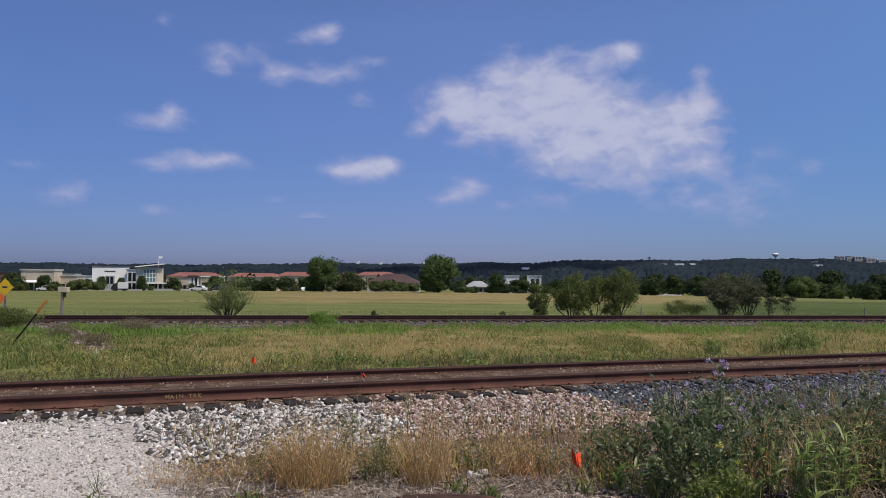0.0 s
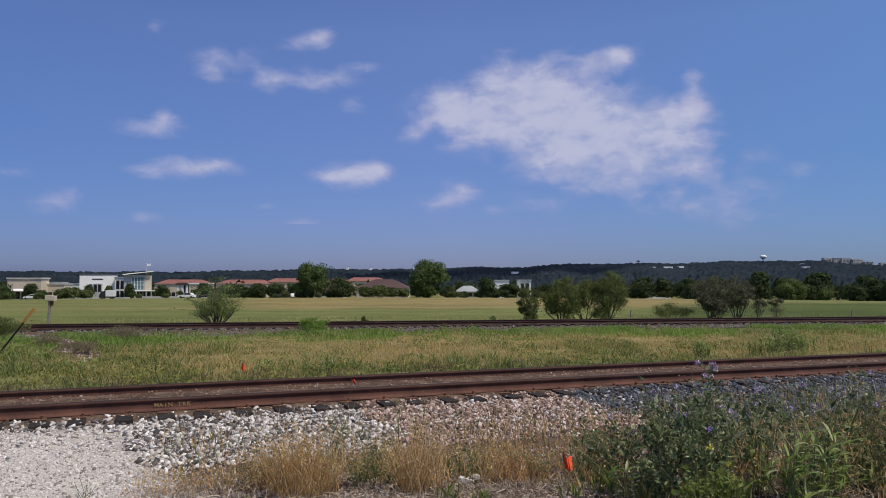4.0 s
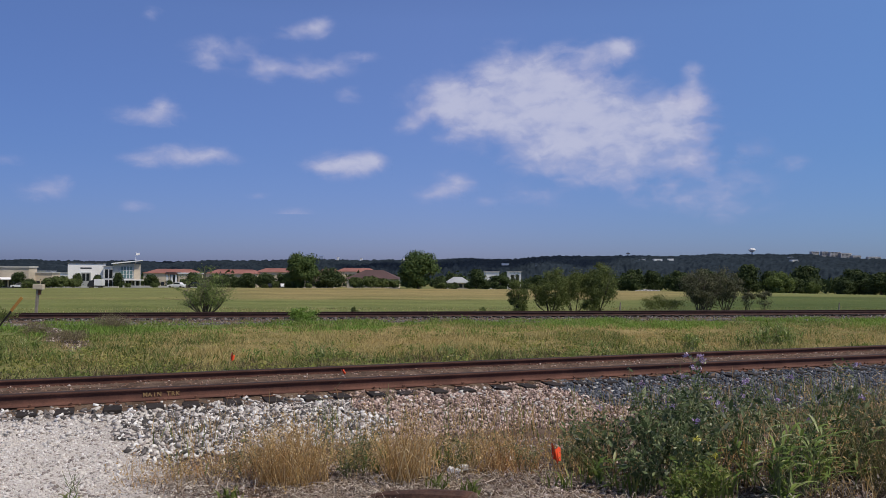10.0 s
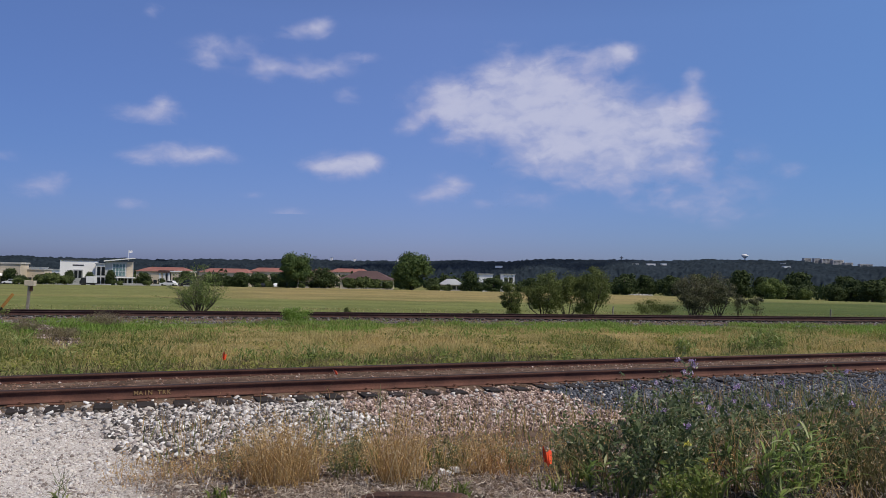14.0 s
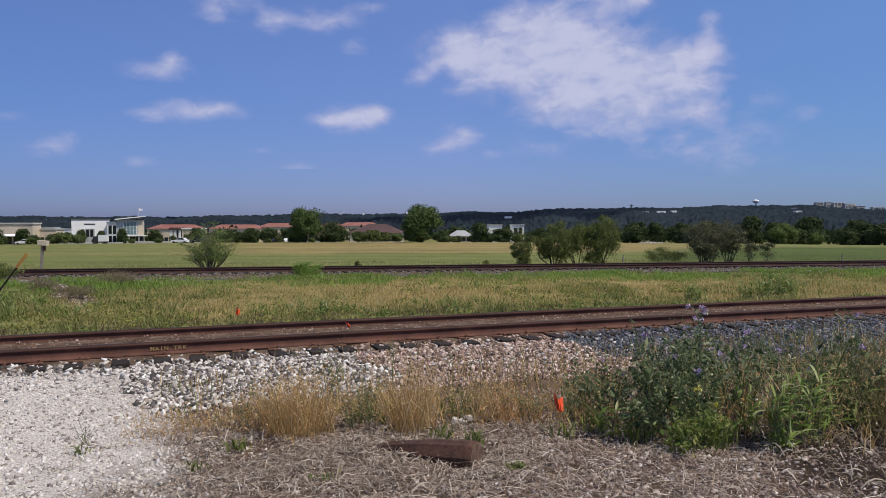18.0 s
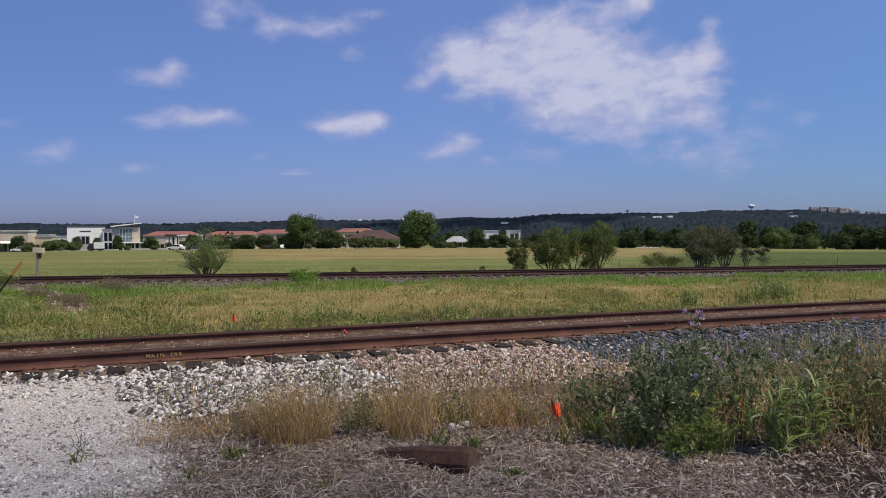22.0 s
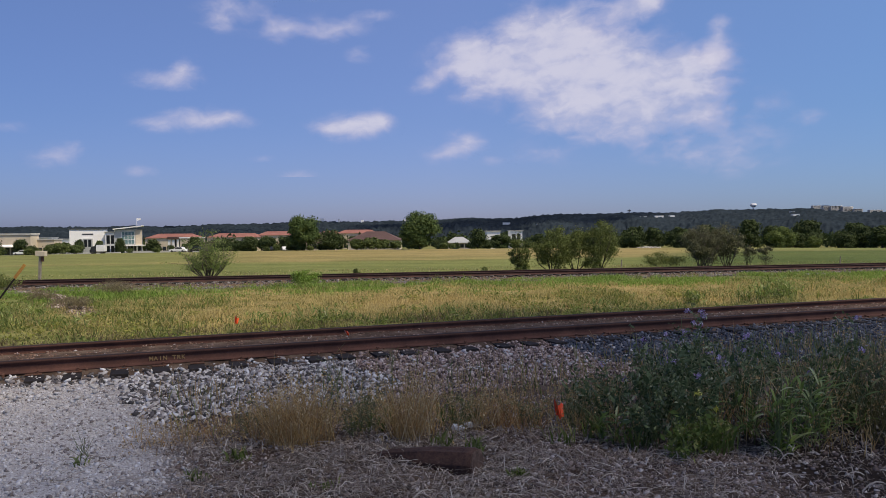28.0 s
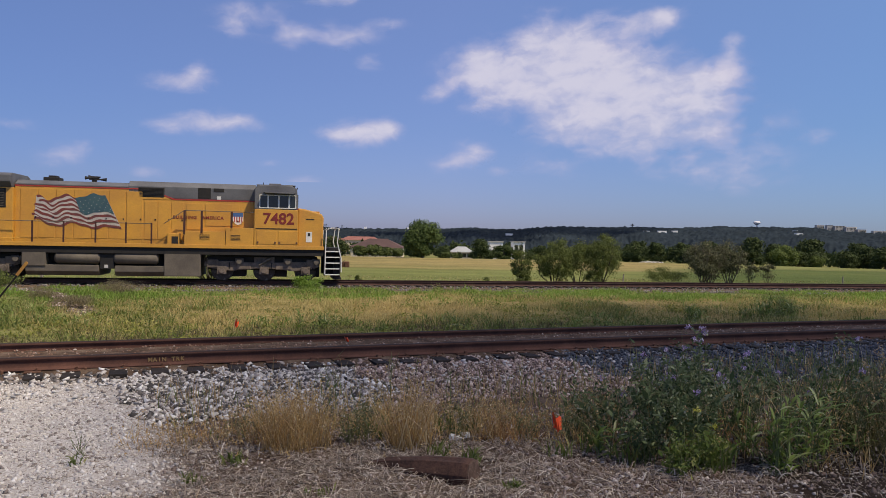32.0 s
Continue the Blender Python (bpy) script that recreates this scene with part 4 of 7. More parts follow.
# larger single stones of the white heap
r = np.random.default_rng(36)
big_stone = []
for i in range(5):
    v, t = stones(np.zeros((1, 3)), np.array([1.0]), r)
    big_stone.append(bulk("stone", v, [], t, surface("pale stone", (0.5, 0.46, 0.42), (0.68, 0.65, 0.62), 0.9, 0, 2, 14, 0.4, 0.25, random_tint=0.25) if i == 0 else big_stone[0].materials[0]))
heap = thing("stone_heap", "large pale limestone lumps at the foot of the track", "stones")
x, y, s, v, r2 = strip(300, -7.5, 2.5, -2.7, -1.05, 37)
for i in range(300):
    k = r2.uniform(0.045, 0.085)
    m = pose(x[i], y[i], float(ground_z(x[i], y[i])) + k * 0.2, 0, 0, r2.uniform(0, 360)) @ Matrix.Diagonal((k, k * r2.uniform(0.6, 1), k * 0.7, 1))
    part("stone", big_stone[i % 5], None, heap, m=m)


# ---- grass of the strip between the tracks and of the meadow ----
def grass(name, label, x, y, h, w, lean, r, mat):
    v, q, t = blades(np.stack([x, y, ground_z(x, y) - 0.02], 1), h, w, lean, r)
    return tagged(new(name, bulk(name, v, q, t, mat)), label, "grass", kind="stuff")


def between(n, seed):
    """Random points of the wedge that the strip between the tracks fills."""
    r = np.random.default_rng(seed)
    a, d = np.radians(r.uniform(-38, 36, n)), np.sqrt(r.uniform(11 ** 2, 55 ** 2, n))
    x, y = d * np.sin(a), d * np.cos(a)
    v, w = across(x, y)
    keep = (v > 1.7 + 0.3 * waves(x, y, 2, 41)) & (w < -2.7) & (r.uniform(size=n) > path_mask(x, y))
    return x[keep], y[keep], v[keep], w[keep], r


def clumps(n, seed):
    """Grass clumps of the strip between the tracks, each of one kind: dry, olive, green, fresh or withered."""
    x, y, v, w, r = between(n, seed)
    sm = straw_mask(x, y)
    a, b = waves(x, y, 0.45, 44), waves(x, y, 0.9, 45)
    u = r.uniform(size=len(x))
    near = smooth_step(6.5, 3.0, v + 1.2 * b) * smooth_step(9, -2, x)
    kind = np.where(u < (0.1 + 0.75 * sm + 0.6 * a) * (1 - 0.85 * near), 0, np.where(u < 0.5 + 0.3 * sm - 0.5 * b, 1, 2))
    # fresh growth in patches along the foot of the main line, withered growth along the near track
    foot = smooth_step(-15.5, -12, w + 1.5 * b)
    patch = smooth_step(-0.15, 0.25, waves(x, y, 0.35, 52) + 0.3 * waves(x, y, 1.1, 53) - smooth_step(8, 20, x) * 0.1)
    kind = np.where(r.uniform(size=len(x)) < foot * (0.15 + 0.8 * patch), 3, kind)
    kind = np.where(r.uniform(size=len(x)) < smooth_step(7.4, 4.0, v + 1.2 * b + 0.5 * a) * smooth_step(10, -4, x) * 0.85, 4, kind)
    keep = r.uniform(size=len(x)) > np.maximum(smooth_step(-12.0, -8.5, w + 2 * a), 0) * (1 - patch) * 0.95
    high = np.interp(w, [-25, -14, -9], [0.27, 0.23, 0.2]) * np.clip(0.85 + 0.9 * b, 0.35, 1.6) * (0.6 + 0.95 * r.uniform(0, 1, len(x)) ** 2)
    high = high * np.array([1.15, 1.0, 1.25, 1.25, 0.85])[kind]
    return x[keep], y[keep], high[keep], kind[keep], r


r = np.random.default_rng(55)
x = r.uniform(-19, -9, 2600)
y = 25.0 - 1.47 * (x + 12.7) + r.normal(size=2600) * 0.7
keep = (r.uniform(size=2600) < path_mask(x, y)) & (waves(x, y, 0.9, 56) > -0.25)
stone_stuff("path_gravel", "grey gravel of a worn track between weeds", x[keep], y[keep], 0.02 + 0.05 * r.uniform(size=keep.sum()) ** 2, r, TAN_STONE, 0.5)

cx, cy, ch, ck, r = clumps(32000, 42)
for kind, name, label, mat, wide in ((0, "tall_dry_grass", "knee-high ripening grass with pale seed heads between tracks", SEED, 0.012), (1, "olive_grass", "mixed half-dry grass between the tracks", OLIVE, 0.014), (2, "green_grass", "lush green weeds and grass between the tracks", GREEN, 0.018), (3, "fresh_grass", "fresh bright green grass along the main-line ballast", BRIGHT_GREEN, 0.02), (4, "withered_weeds", "low brown withered weeds along the rusted track", BROWN_GRASS, 0.014)):
    i = np.repeat(np.nonzero(ck == kind)[0], 30)
    n = len(i)
    spread = 0.16 + 0.35 * ch[i]
    dx, dy = r.normal(size=n) * spread, r.normal(size=n) * spread
    h = ch[i] * r.uniform(0.45, 1.1, n) * np.exp(-0.35 * (dx ** 2 + dy ** 2) / spread ** 2)
    grass(name, label, cx[i] + dx, cy[i] + dy, h, wide * r.uniform(0.6, 1.5, n), r.uniform(0.3, 1.3, n), r, mat)

r = np.random.default_rng(47)
s, w = r.uniform(-48, 80, 60000), 2.9 + 14 * r.uniform(0, 1, 60000) ** 1.5
x, y = FAR_DIR.x * s - FAR_DIR.y * w, FAR_Y + FAR_DIR.y * s + FAR_DIR.x * w
keep = (r.uniform(size=len(x)) < 0.3 + 0.7 * smooth_step(-0.2, 0.5, waves(x, y, 0.4, 48))) & (np.abs(x) < 0.65 * y)
x, y = x[keep], y[keep]
dry = r.uniform(size=len(x)) < (0.3 + 0.3 * waves(x, y, 0.25, 54)) * (1 - lush_mask(x, y))
for sel, name, label, mat in ((dry, "meadow_straw", "golden dry grass beyond the main line", MEADOW_STRAW), (~dry, "meadow_grass", "dull green meadow grass beyond the main line", FIELD_GRASS)):
    n = sel.sum()
    grass(name, label, x[sel], y[sel], r.uniform(0.06, 0.18, n), r.uniform(0.02, 0.05, n), r.uniform(0.3, 1.0, n), r, mat)


# ---- the locomotive: x runs forward from its front step, z up from the rail top ----
def flag_strip(u0, u1, v0, v1, y, steps=44):
    """A piece of the waving flag: u from its fly (0) to its hoist (1), v up."""
    out = Shape()
    pts = []
    for i in range(steps + 1):
        u = u0 + (u1 - u0) * i / steps
        for v in (v0, v1):
            left, right = -14.43 + 0.25 * v + 0.09 * math.sin(16 * v + 1), -10.47 - 0.76 * v
            low, high = 2.69 + (2.44 - 2.69) * u, 3.85 + (4.08 - 3.85) * u
            z = low + (high - low) * v + 0.13 * math.sin(2 * math.pi * (2.4 * u + 0.15 + 0.12 * v)) * (1.15 - 0.75 * u) + 0.045 * math.sin(2 * math.pi * (5.3 * u + 0.9 * v)) * (1.1 - 0.6 * u)
            pts.append((left + (right - left) * u, z))
    k = len(pts)
    out.add([(x, y, z) for x, z in pts] + [(x, y - 0.004, z) for x, z in pts],
            [q for i in range(steps) for q in ((2 * i, 2 * i + 2, 2 * i + 3, 2 * i + 1), (k + 2 * i, k + 2 * i + 1, k + 2 * i + 3, k + 2 * i + 2))])
    return out


def build_locomotive():
    loco = thing("locomotive", "yellow and grey diesel freight locomotive with a painted flag", "locomotive", pose(0, 0, 0))
    hw, cw = 1.0, 1.52                      # half widths of hood and cab
    part("underframe", Shape().box(-21.3, -0.75, -1.45, 1.45, 1.28, 1.64), BLACK_STEEL, loco, "black underframe", 0.02)
    for sy in (-1, 1):
        a, b = sorted((sy * 1.45, sy * 1.53))
        part("side_sill", Shape().box(-21.3, -0.86, a, b, 1.60, 1.78), CAB_YELLOW, loco, "yellow side sill", 0.01)
    part("walkway", Shape().box(-21.3, -0.86, -1.47, 1.47, 1.64, 1.70), BLACK_STEEL, loco)
    # long hood: yellow below, a red line, grey above
    part("hood_side", Shape().box(-9.6, -4.25, -hw, hw, 1.70, 3.92), CAB_YELLOW, loco, "", 0.02)
    part("engine_hood", Shape().box(-15.2, -9.6, -hw, hw, 1.70, 4.38), CAB_YELLOW, loco, "", 0.02)
    part("rear_hood", Shape().box(-21.0, -15.2, -1.25, 1.25, 1.70, 4.30), CAB_YELLOW, loco, "", 0.02)
    part("red_line", Shape().box(-8.2, -4.25, -hw - 0.012, hw + 0.012, 3.92, 3.985), RED_PAINT, loco)
    part("red_line", Shape().box(-15.2, -9.3, -hw - 0.012, hw + 0.012, 4.38, 4.44), RED_PAINT, loco)
    for sy in (-1, 1):
        a, b = sorted((sy * (hw + 0.004), sy * (hw + 0.014)))
        part("red_line", Shape().prism([(-9.3, 4.38), (-9.3, 4.44), (-8.1, 3.985), (-8.1, 3.92)], a, b), RED_PAINT, loco)
        part("grey_panel", Shape().prism([(-9.6, 3.92), (-9.6, 4.38), (-9.3, 4.38), (-8.2, 3.93)], a - 0.001, b - 0.003), CAB_YELLOW, loco)
    part("hood_roof", Shape().prism([(-hw, 3.985), (hw, 3.985), (hw, 4.55), (0.72, 4.80), (-0.72, 4.80), (-hw, 4.55)], -10.2, -4.25, "x"), GREY_PAINT, loco, "sooty grey roof", 0.03)
    part("engine_roof", Shape().prism([(-hw, 4.44), (hw, 4.44), (hw, 4.52), (0.6, 4.70), (-0.6, 4.70), (-hw, 4.52)], -15.2, -10.2, "x"), GREY_PAINT, loco, "", 0.03)
    part("radiator_roof", Shape().prism([(-1.25, 4.30), (1.25, 4.30), (1.5, 4.55), (1.5, 4.86), (1.1, 4.98), (-1.1, 4.98), (-1.5, 4.86), (-1.5, 4.55)], -21.0, -15.25, "x"), GREY_PAINT, loco, "flared grey radiator housing", 0.03)
    part("radiator_grille", Shape().box(-20.4, -15.5, -1.262, 1.262, 3.35, 4.25), BLACK_STEEL, loco)
    for i in range(11):
        part("louvre", Shape().box(-20.3, -15.6, -1.285, -1.262, 3.42 + i * 0.075, 3.44 + i * 0.075), TANK_GREY, loco)
    part("exhaust_stack", Shape().box(-14.15, -13.45, -0.4, 0.4, 4.68, 4.88).box(-13.95, -13.6, -0.3, 0.3, 4.86, 4.97), BLACK_STEEL, loco, "sooty exhaust stack", 0.03)
    part("vent_housing", Shape().box(-9.75, -8.55, -hw - 0.02, hw + 0.02, 4.02, 4.50), BLACK_STEEL, loco, "dark intake screen", 0.02)
    for i in range(7):
        part("louvre", Shape().box(-9.7, -8.6, -hw - 0.035, -hw - 0.018, 4.06 + i * 0.062, 4.08 + i * 0.062), BLACK_STEEL, loco)
    part("vent_screen", Shape().box(-6.98, -6.38, -hw - 0.02, hw + 0.02, 4.03, 4.55), BLACK_STEEL, loco, "", 0.015)
    part("vent_screen", Shape().box(-6.25, -5.75, -hw - 0.02, hw + 0.02, 4.38, 4.55), BLACK_STEEL, loco, "", 0.015)
    part("notice_plate", Shape().box(-6.08, -5.9, -hw - 0.012, -hw, 4.0, 4.16), WHITE_PAINT, loco, "small white notice plate")
    # hood doors with their handles
    for x0, x1, z0, z1 in [(-14.95 + i * 0.78, -14.23 + i * 0.78, 1.98, 4.28) for i in range(7)] + [(-9.45 + i * 0.62, -8.88 + i * 0.62, 1.98, 3.82) for i in range(3)] + [(-7.5, -6.7, 2.5, 3.78), (-6.62, -5.0, 2.7, 3.78)]:
        d = part("hood_door", Shape().box(x0, x1, -hw - 0.022, -hw, z0, z1), CAB_YELLOW, loco, "", 0.008)
        part("latch", Shape().box(x1 - 0.1, x1 - 0.04, -hw - 0.04, -hw - 0.02, 2.9, 2.98), BLACK_STEEL, d)
    for x0 in (-6.85, -5.4):
        v = part("door_vent", Shape().box(x0, x0 + 0.5, -1.512, -1.5, 2.02, 2.3), CAB_YELLOW, loco)
        for i in range(4):
            part("louvre", Shape().box(x0 + 0.02, x0 + 0.48, -1.522, -1.510, 2.05 + i * 0.065, 2.07 + i * 0.065), BLACK_STEEL, v)
    for sy in (-1, 1):
        a, b = sorted((sy * hw, sy * 1.5))
        part("equipment_box", Shape().box(-7.55, -5.65, a, b, 1.7, 2.42), CAB_YELLOW, loco, "yellow equipment box under the raised walkway", 0.015)
        part("equipment_box", Shape().box(-5.62, -4.29, a, b, 1.7, 2.62), CAB_YELLOW, loco, "", 0.015)
    part("tool_box", Shape().box(-8.35, -7.75, -1.3, -1.0, 1.7, 2.3), CAB_YELLOW, loco, "", 0.02)
    part("tool_box_opening", Shape().box(-8.15, -7.85, -1.306, -1.3, 1.8, 2.15), BLACK_STEEL, loco)
    # cab
    part("cab", Shape().box(-4.27, -2.16, -cw, cw, 1.70, 3.58), CAB_YELLOW, loco, "yellow cab", 0.03)
    part("cab_upper", Shape().prism([(-4.27, 3.58), (-2.16, 3.58), (-2.22, 4.62), (-2.5, 4.76), (-4.12, 4.76), (-4.27, 4.6)], -cw, cw), GREY_PAINT, loco, "grey upper cab", 0.03)
    part("cab_roof", Shape().box(-4.2, -2.3, -1.3, 1.3, 4.76, 4.80), GREY_PAINT, loco, "", 0.01)
    part("red_line", Shape().box(-2.2, -2.145, -cw - 0.004, cw + 0.004, 3.58, 3.64), RED_PAINT, loco)
    for i, (x0, x1) in enumerate(((-4.0, -3.66), (-3.58, -3.15), (-3.07, -2.64), (-2.56, -2.3))):
        w = part("cab_window", Shape().box(x0, x1, -cw - 0.012, -cw + 0.02, 3.66, 4.25), DARK_GLASS, loco, "dark side window")
        for a, b, c, d in ((x0 - 0.04, x0, 3.62, 4.29), (x1, x1 + 0.04, 3.62, 4.29), (x0, x1, 3.62, 3.66), (x0, x1, 4.25, 4.29)):
            part("window_frame", Shape().box(a, b, -cw - 0.02, -cw + 0.01, c, d), WHITE_PAINT, w)
    for y0 in (-1.1, 0.15):
        part("windscreen", Shape().box(-2.2, -2.15, y0, y0 + 0.95, 3.75, 4.35), DARK_GLASS, loco, "front window")
    part("awning", Shape().prism([(-3.85, 4.42), (-2.3, 4.40), (-2.4, 4.34), (-3.75, 4.36)], -cw - 0.32, -cw, "y"), GREY_PAINT, loco, "window awning", 0.01)
    lettering("7482", 0.76, LETTER_RED, loco, pose(-3.1, -cw - 0.006, 2.86, 90, 0, 0), "cab_number")
    lettering("BUILDING   AMERICA", 0.215, LETTER_RED, loco, pose(-6.95, -hw - 0.03, 3.02, 90, 0, 0), "slogan")
    part("cab_panel_line", Shape().box(-4.2, -2.2, -cw - 0.015, -cw, 2.60, 2.64), BLACK_STEEL, loco)
    for x0 in (-4.15, -3.1):
        p = part("battery_door", Shape().box(x0, x0 + 0.95, -cw - 0.015, -cw, 1.86, 2.5), CAB_YELLOW, loco, "", 0.006)
        for i in range(2):
            part("hinge", Shape().box(x0 + 0.02 + i * 0.83, x0 + 0.1 + i * 0.83, -cw - 0.03, -cw - 0.012, 1.88, 1.98), RUST, p)
    # shield badge as plain bars of its colours
    badge = part("badge", Shape().prism([(-5.32, 3.38), (-4.82, 3.38), (-4.82, 2.98), (-4.93, 2.83), (-5.07, 2.76), (-5.21, 2.83), (-5.32, 2.98)], -hw - 0.034, -hw - 0.024), WHITE_PAINT, loco, "red, white and blue shield badge")
    part("badge_field", Shape().box(-5.32, -4.82, -hw - 0.04, -hw - 0.034, 3.18, 3.38), BLUE_PAINT, badge)
    for i in range(4):
        part("badge_bar", Shape().box(-5.27 + i * 0.12, -5.22 + i * 0.12, -hw - 0.04, -hw - 0.034, 2.9, 3.18), RED_PAINT, badge)
    # nose
    part("nose", Shape().prism([(-2.16, 1.70), (-0.9, 1.70), (-0.88, 3.25), (-1.0, 3.42), (-1.75, 3.62), (-2.16, 3.68)], -1.3, 1.3), CAB_YELLOW, loco, "sloping yellow nose", 0.07)
    part("nose_top", Shape().box(-1.6, -1.05, -0.5, 0.5, 3.42, 3.56), CAB_YELLOW, loco, "", 0.04)
    part("nose_mark", Shape().box(-1.75, -1.35, -1.308, -1.298, 3.1, 3.15), BLACK_STEEL, loco)
    n = part("notice_plate", Shape().box(-1.75, -1.45, -1.31, -1.298, 1.98, 2.5), WHITE_PAINT, loco, "pale safety notice")
    part("notice_bar", Shape().box(-1.66, -1.54, -1.315, -1.308, 2.28, 2.44), BLACK_STEEL, n)
    for sy in (-0.25, 0.25):
        part("headlight", Shape().tube([(-0.9, sy, 2.6), (-0.84, sy, 2.6)], 0.11, 12), WHITE_PAINT, loco, "round headlight")
    # roof fittings
    horn = part("horn", Shape().box(-12.05, -11.85, -0.1, 0.1, 4.68, 4.86), BLACK_STEEL, loco, "roof horn with several trumpets")
    for i, (z, l) in enumerate(((4.92, 0.4), (4.86, 0.55), (4.99, 0.3))):
        part("trumpet", Shape().tube([(-11.95 + 0.25 * (-1) ** i, -0.12 + i * 0.12, z), (-11.95 - l * 0.5 * (-1) ** i, -0.12 + i * 0.12, z), (-11.95 - l * (-1) ** i, -0.12 + i * 0.12, z)], [0.03, 0.04, 0.09], 8), BLACK_STEEL, horn)
    part("roof_unit", Shape().box(-3.6, -3.0, -0.45, 0.45, 4.80, 4.92).box(-2.8, -2.4, -0.3, 0.3, 4.79, 4.88), GREY_PAINT, loco, "low roof units", 0.03)
    part("antenna", Shape().tube([(-3.9, 0.2, 4.78), (-3.9, 0.2, 5.0)], 0.02), BLACK_STEEL, loco)
    part("antenna", Shape().tube([(-2.28, -0.9, 4.3), (-2.2, -0.9, 4.72)], 0.025), BLACK_STEEL, loco)
    # painted flag
    flag = part("flag", flag_strip(0, 1, 0, 1, -hw - 0.026), FLAG_WHITE, loco, "waving striped flag painted on the hood")
    for i in range(13):
        if i % 2 == 0:
            part("flag_stripe", flag_strip(0, 1, i / 13, (i + 1) / 13, -hw - 0.031), FLAG_RED, flag)
    canton = part("flag_canton", flag_strip(0.56, 1, 6 / 13, 1, -hw - 0.036), FLAG_BLUE, flag)
    for i in range(5):
        for j in range(6):
            u, v = 0.6 + 0.07 * j + 0.03 * (i % 2), 0.5 + 0.09 * i
            part("flag_star", flag_strip(u, u + 0.009, v, v + 0.02, -hw - 0.041, 1), FLAG_WHITE, flag)
    # handrail along the walkway
    for x in (-18.9, -17.4, -16.0, -14.3, -12.95, -11.55, -10.2, -9.05):
        part("rail_post", Shape().box(x - 0.035, x + 0.035, -1.5, -1.44, 1.70, 2.78), MAROON, loco, "dark red handrail post")
    part("handrail", Shape().tube([(-18.9, -1.47, 2.76), (-9.05, -1.47, 2.74)], 0.02), TANK_GREY, loco)
    part("handrail", Shape().tube([(-18.9, -1.47, 1.95), (-9.05, -1.47, 1.93)], 0.018), CAB_YELLOW, loco)
    for x in (-7.55, -6.75, -5.35):
        part("rail_post", Shape().box(x - 0.05, x + 0.05, -1.5, -1.44, 2.25 if x < -5.5 else 2.45, 3.42), MAROON, loco, "dark red handrail post")
    part("handrail", Shape().tube([(-8.5, -1.47, 2.75), (-8.0, -1.47, 3.1), (-7.55, -1.47, 3.42), (-4.3, -1.47, 3.40)], 0.02), TANK_GREY, loco)
    # tanks and reservoirs
    part("battery_box", Shape().box(-14.75, -13.72, -1.45, 1.45, 0.66, 1.32), TANK_GREY, loco, "", 0.03)
    for x0, x1 in ((-13.36, -11.37), (-10.75, -8.74)):
        for sy in (-1.18, 1.18):
            part("air_reservoir", Shape().tube([(x0, sy, 1.06), (x0 + 0.1, sy, 1.06), (x1 - 0.1, sy, 1.06), (x1, sy, 1.06)], [0.2, 0.29, 0.29, 0.2], 16), TANK_GREY, loco, "dusty grey air reservoir", smooth=True)
    part("fuel_tank", Shape().prism([(-1.4, 0.72), (-1.4, 0.42), (-1.15, 0.22), (1.15, 0.22), (1.4, 0.42), (1.4, 0.72)], -14.6, -11.4, "x").prism([(-1.4, 0.70), (-1.4, 0.42), (-1.15, 0.20), (1.15, 0.20), (1.4, 0.42), (1.4, 0.70)], -10.7, -8.4, "x"), TANK_GREY, loco, "dusty low fuel tank", 0.03)
    part("fuel_tank", Shape().box(-8.46, -6.78, -1.45, 1.45, 0.22, 1.34), TANK_GREY, loco, "", 0.04)
    part("centre_sill", Shape().box(-14.6, -6.8, -0.9, 0.9, 0.65, 1.3), BLACK_STEEL, loco)
    part("cable_tray", Shape().box(-11.35, -10.75, -1.35, 1.35, 0.55, 1.3), BLACK_STEEL, loco)
    part("notice_plate", Shape().box(-11.16, -11.0, -1.37, -1.35, 0.58, 0.74), CONCRETE, loco)
    # two three-axle trucks
    sets = []
    wheel_data = None
    for cx in (-3.77, -17.6):
        truck = part("truck", Shape().box(cx - 2.9, cx + 2.7, -0.35, 0.35, 0.75, 1.15).box(cx - 0.5, cx + 0.5, -1.1, 1.1, 0.75, 1.2), TRUCK_STEEL, loco, "dusty three-axle truck", 0.03)
        for sy in (-1.08, 1.08):
            part("side_frame", Shape().prism([(cx - 2.85, 0.95), (cx - 2.85, 0.72), (cx - 2.5, 0.62), (cx - 1.6, 0.5), (cx - 0.4, 0.62), (cx + 0.4, 0.62), (cx + 1.5, 0.5), (cx + 2.4, 0.62), (cx + 2.7, 0.75), (cx + 2.7, 0.95), (cx + 1.6, 0.98), (cx, 0.9), (cx - 1.6, 0.98)], sy - 0.09, sy + 0.09), TRUCK_STEEL, truck, "", 0.03)
            o = math.copysign(0.14, sy)
            for dx in (-2.03, 0, 2.03):
                part("axle_box", Shape().box(cx + dx - 0.22, cx + dx + 0.22, min(sy, sy + o), max(sy, sy + o), 0.34, 0.72).tube([(cx + dx, sy, 0.53), (cx + dx, sy + o * 1.3, 0.53)], 0.15, 10), TRUCK_STEEL, truck, "", 0.02)
                part("coil_spring", Shape().tube([(cx + dx + 0.36, sy, 0.6), (cx + dx + 0.36, sy, 0.92)], 0.1, 10), BLACK_STEEL, truck)
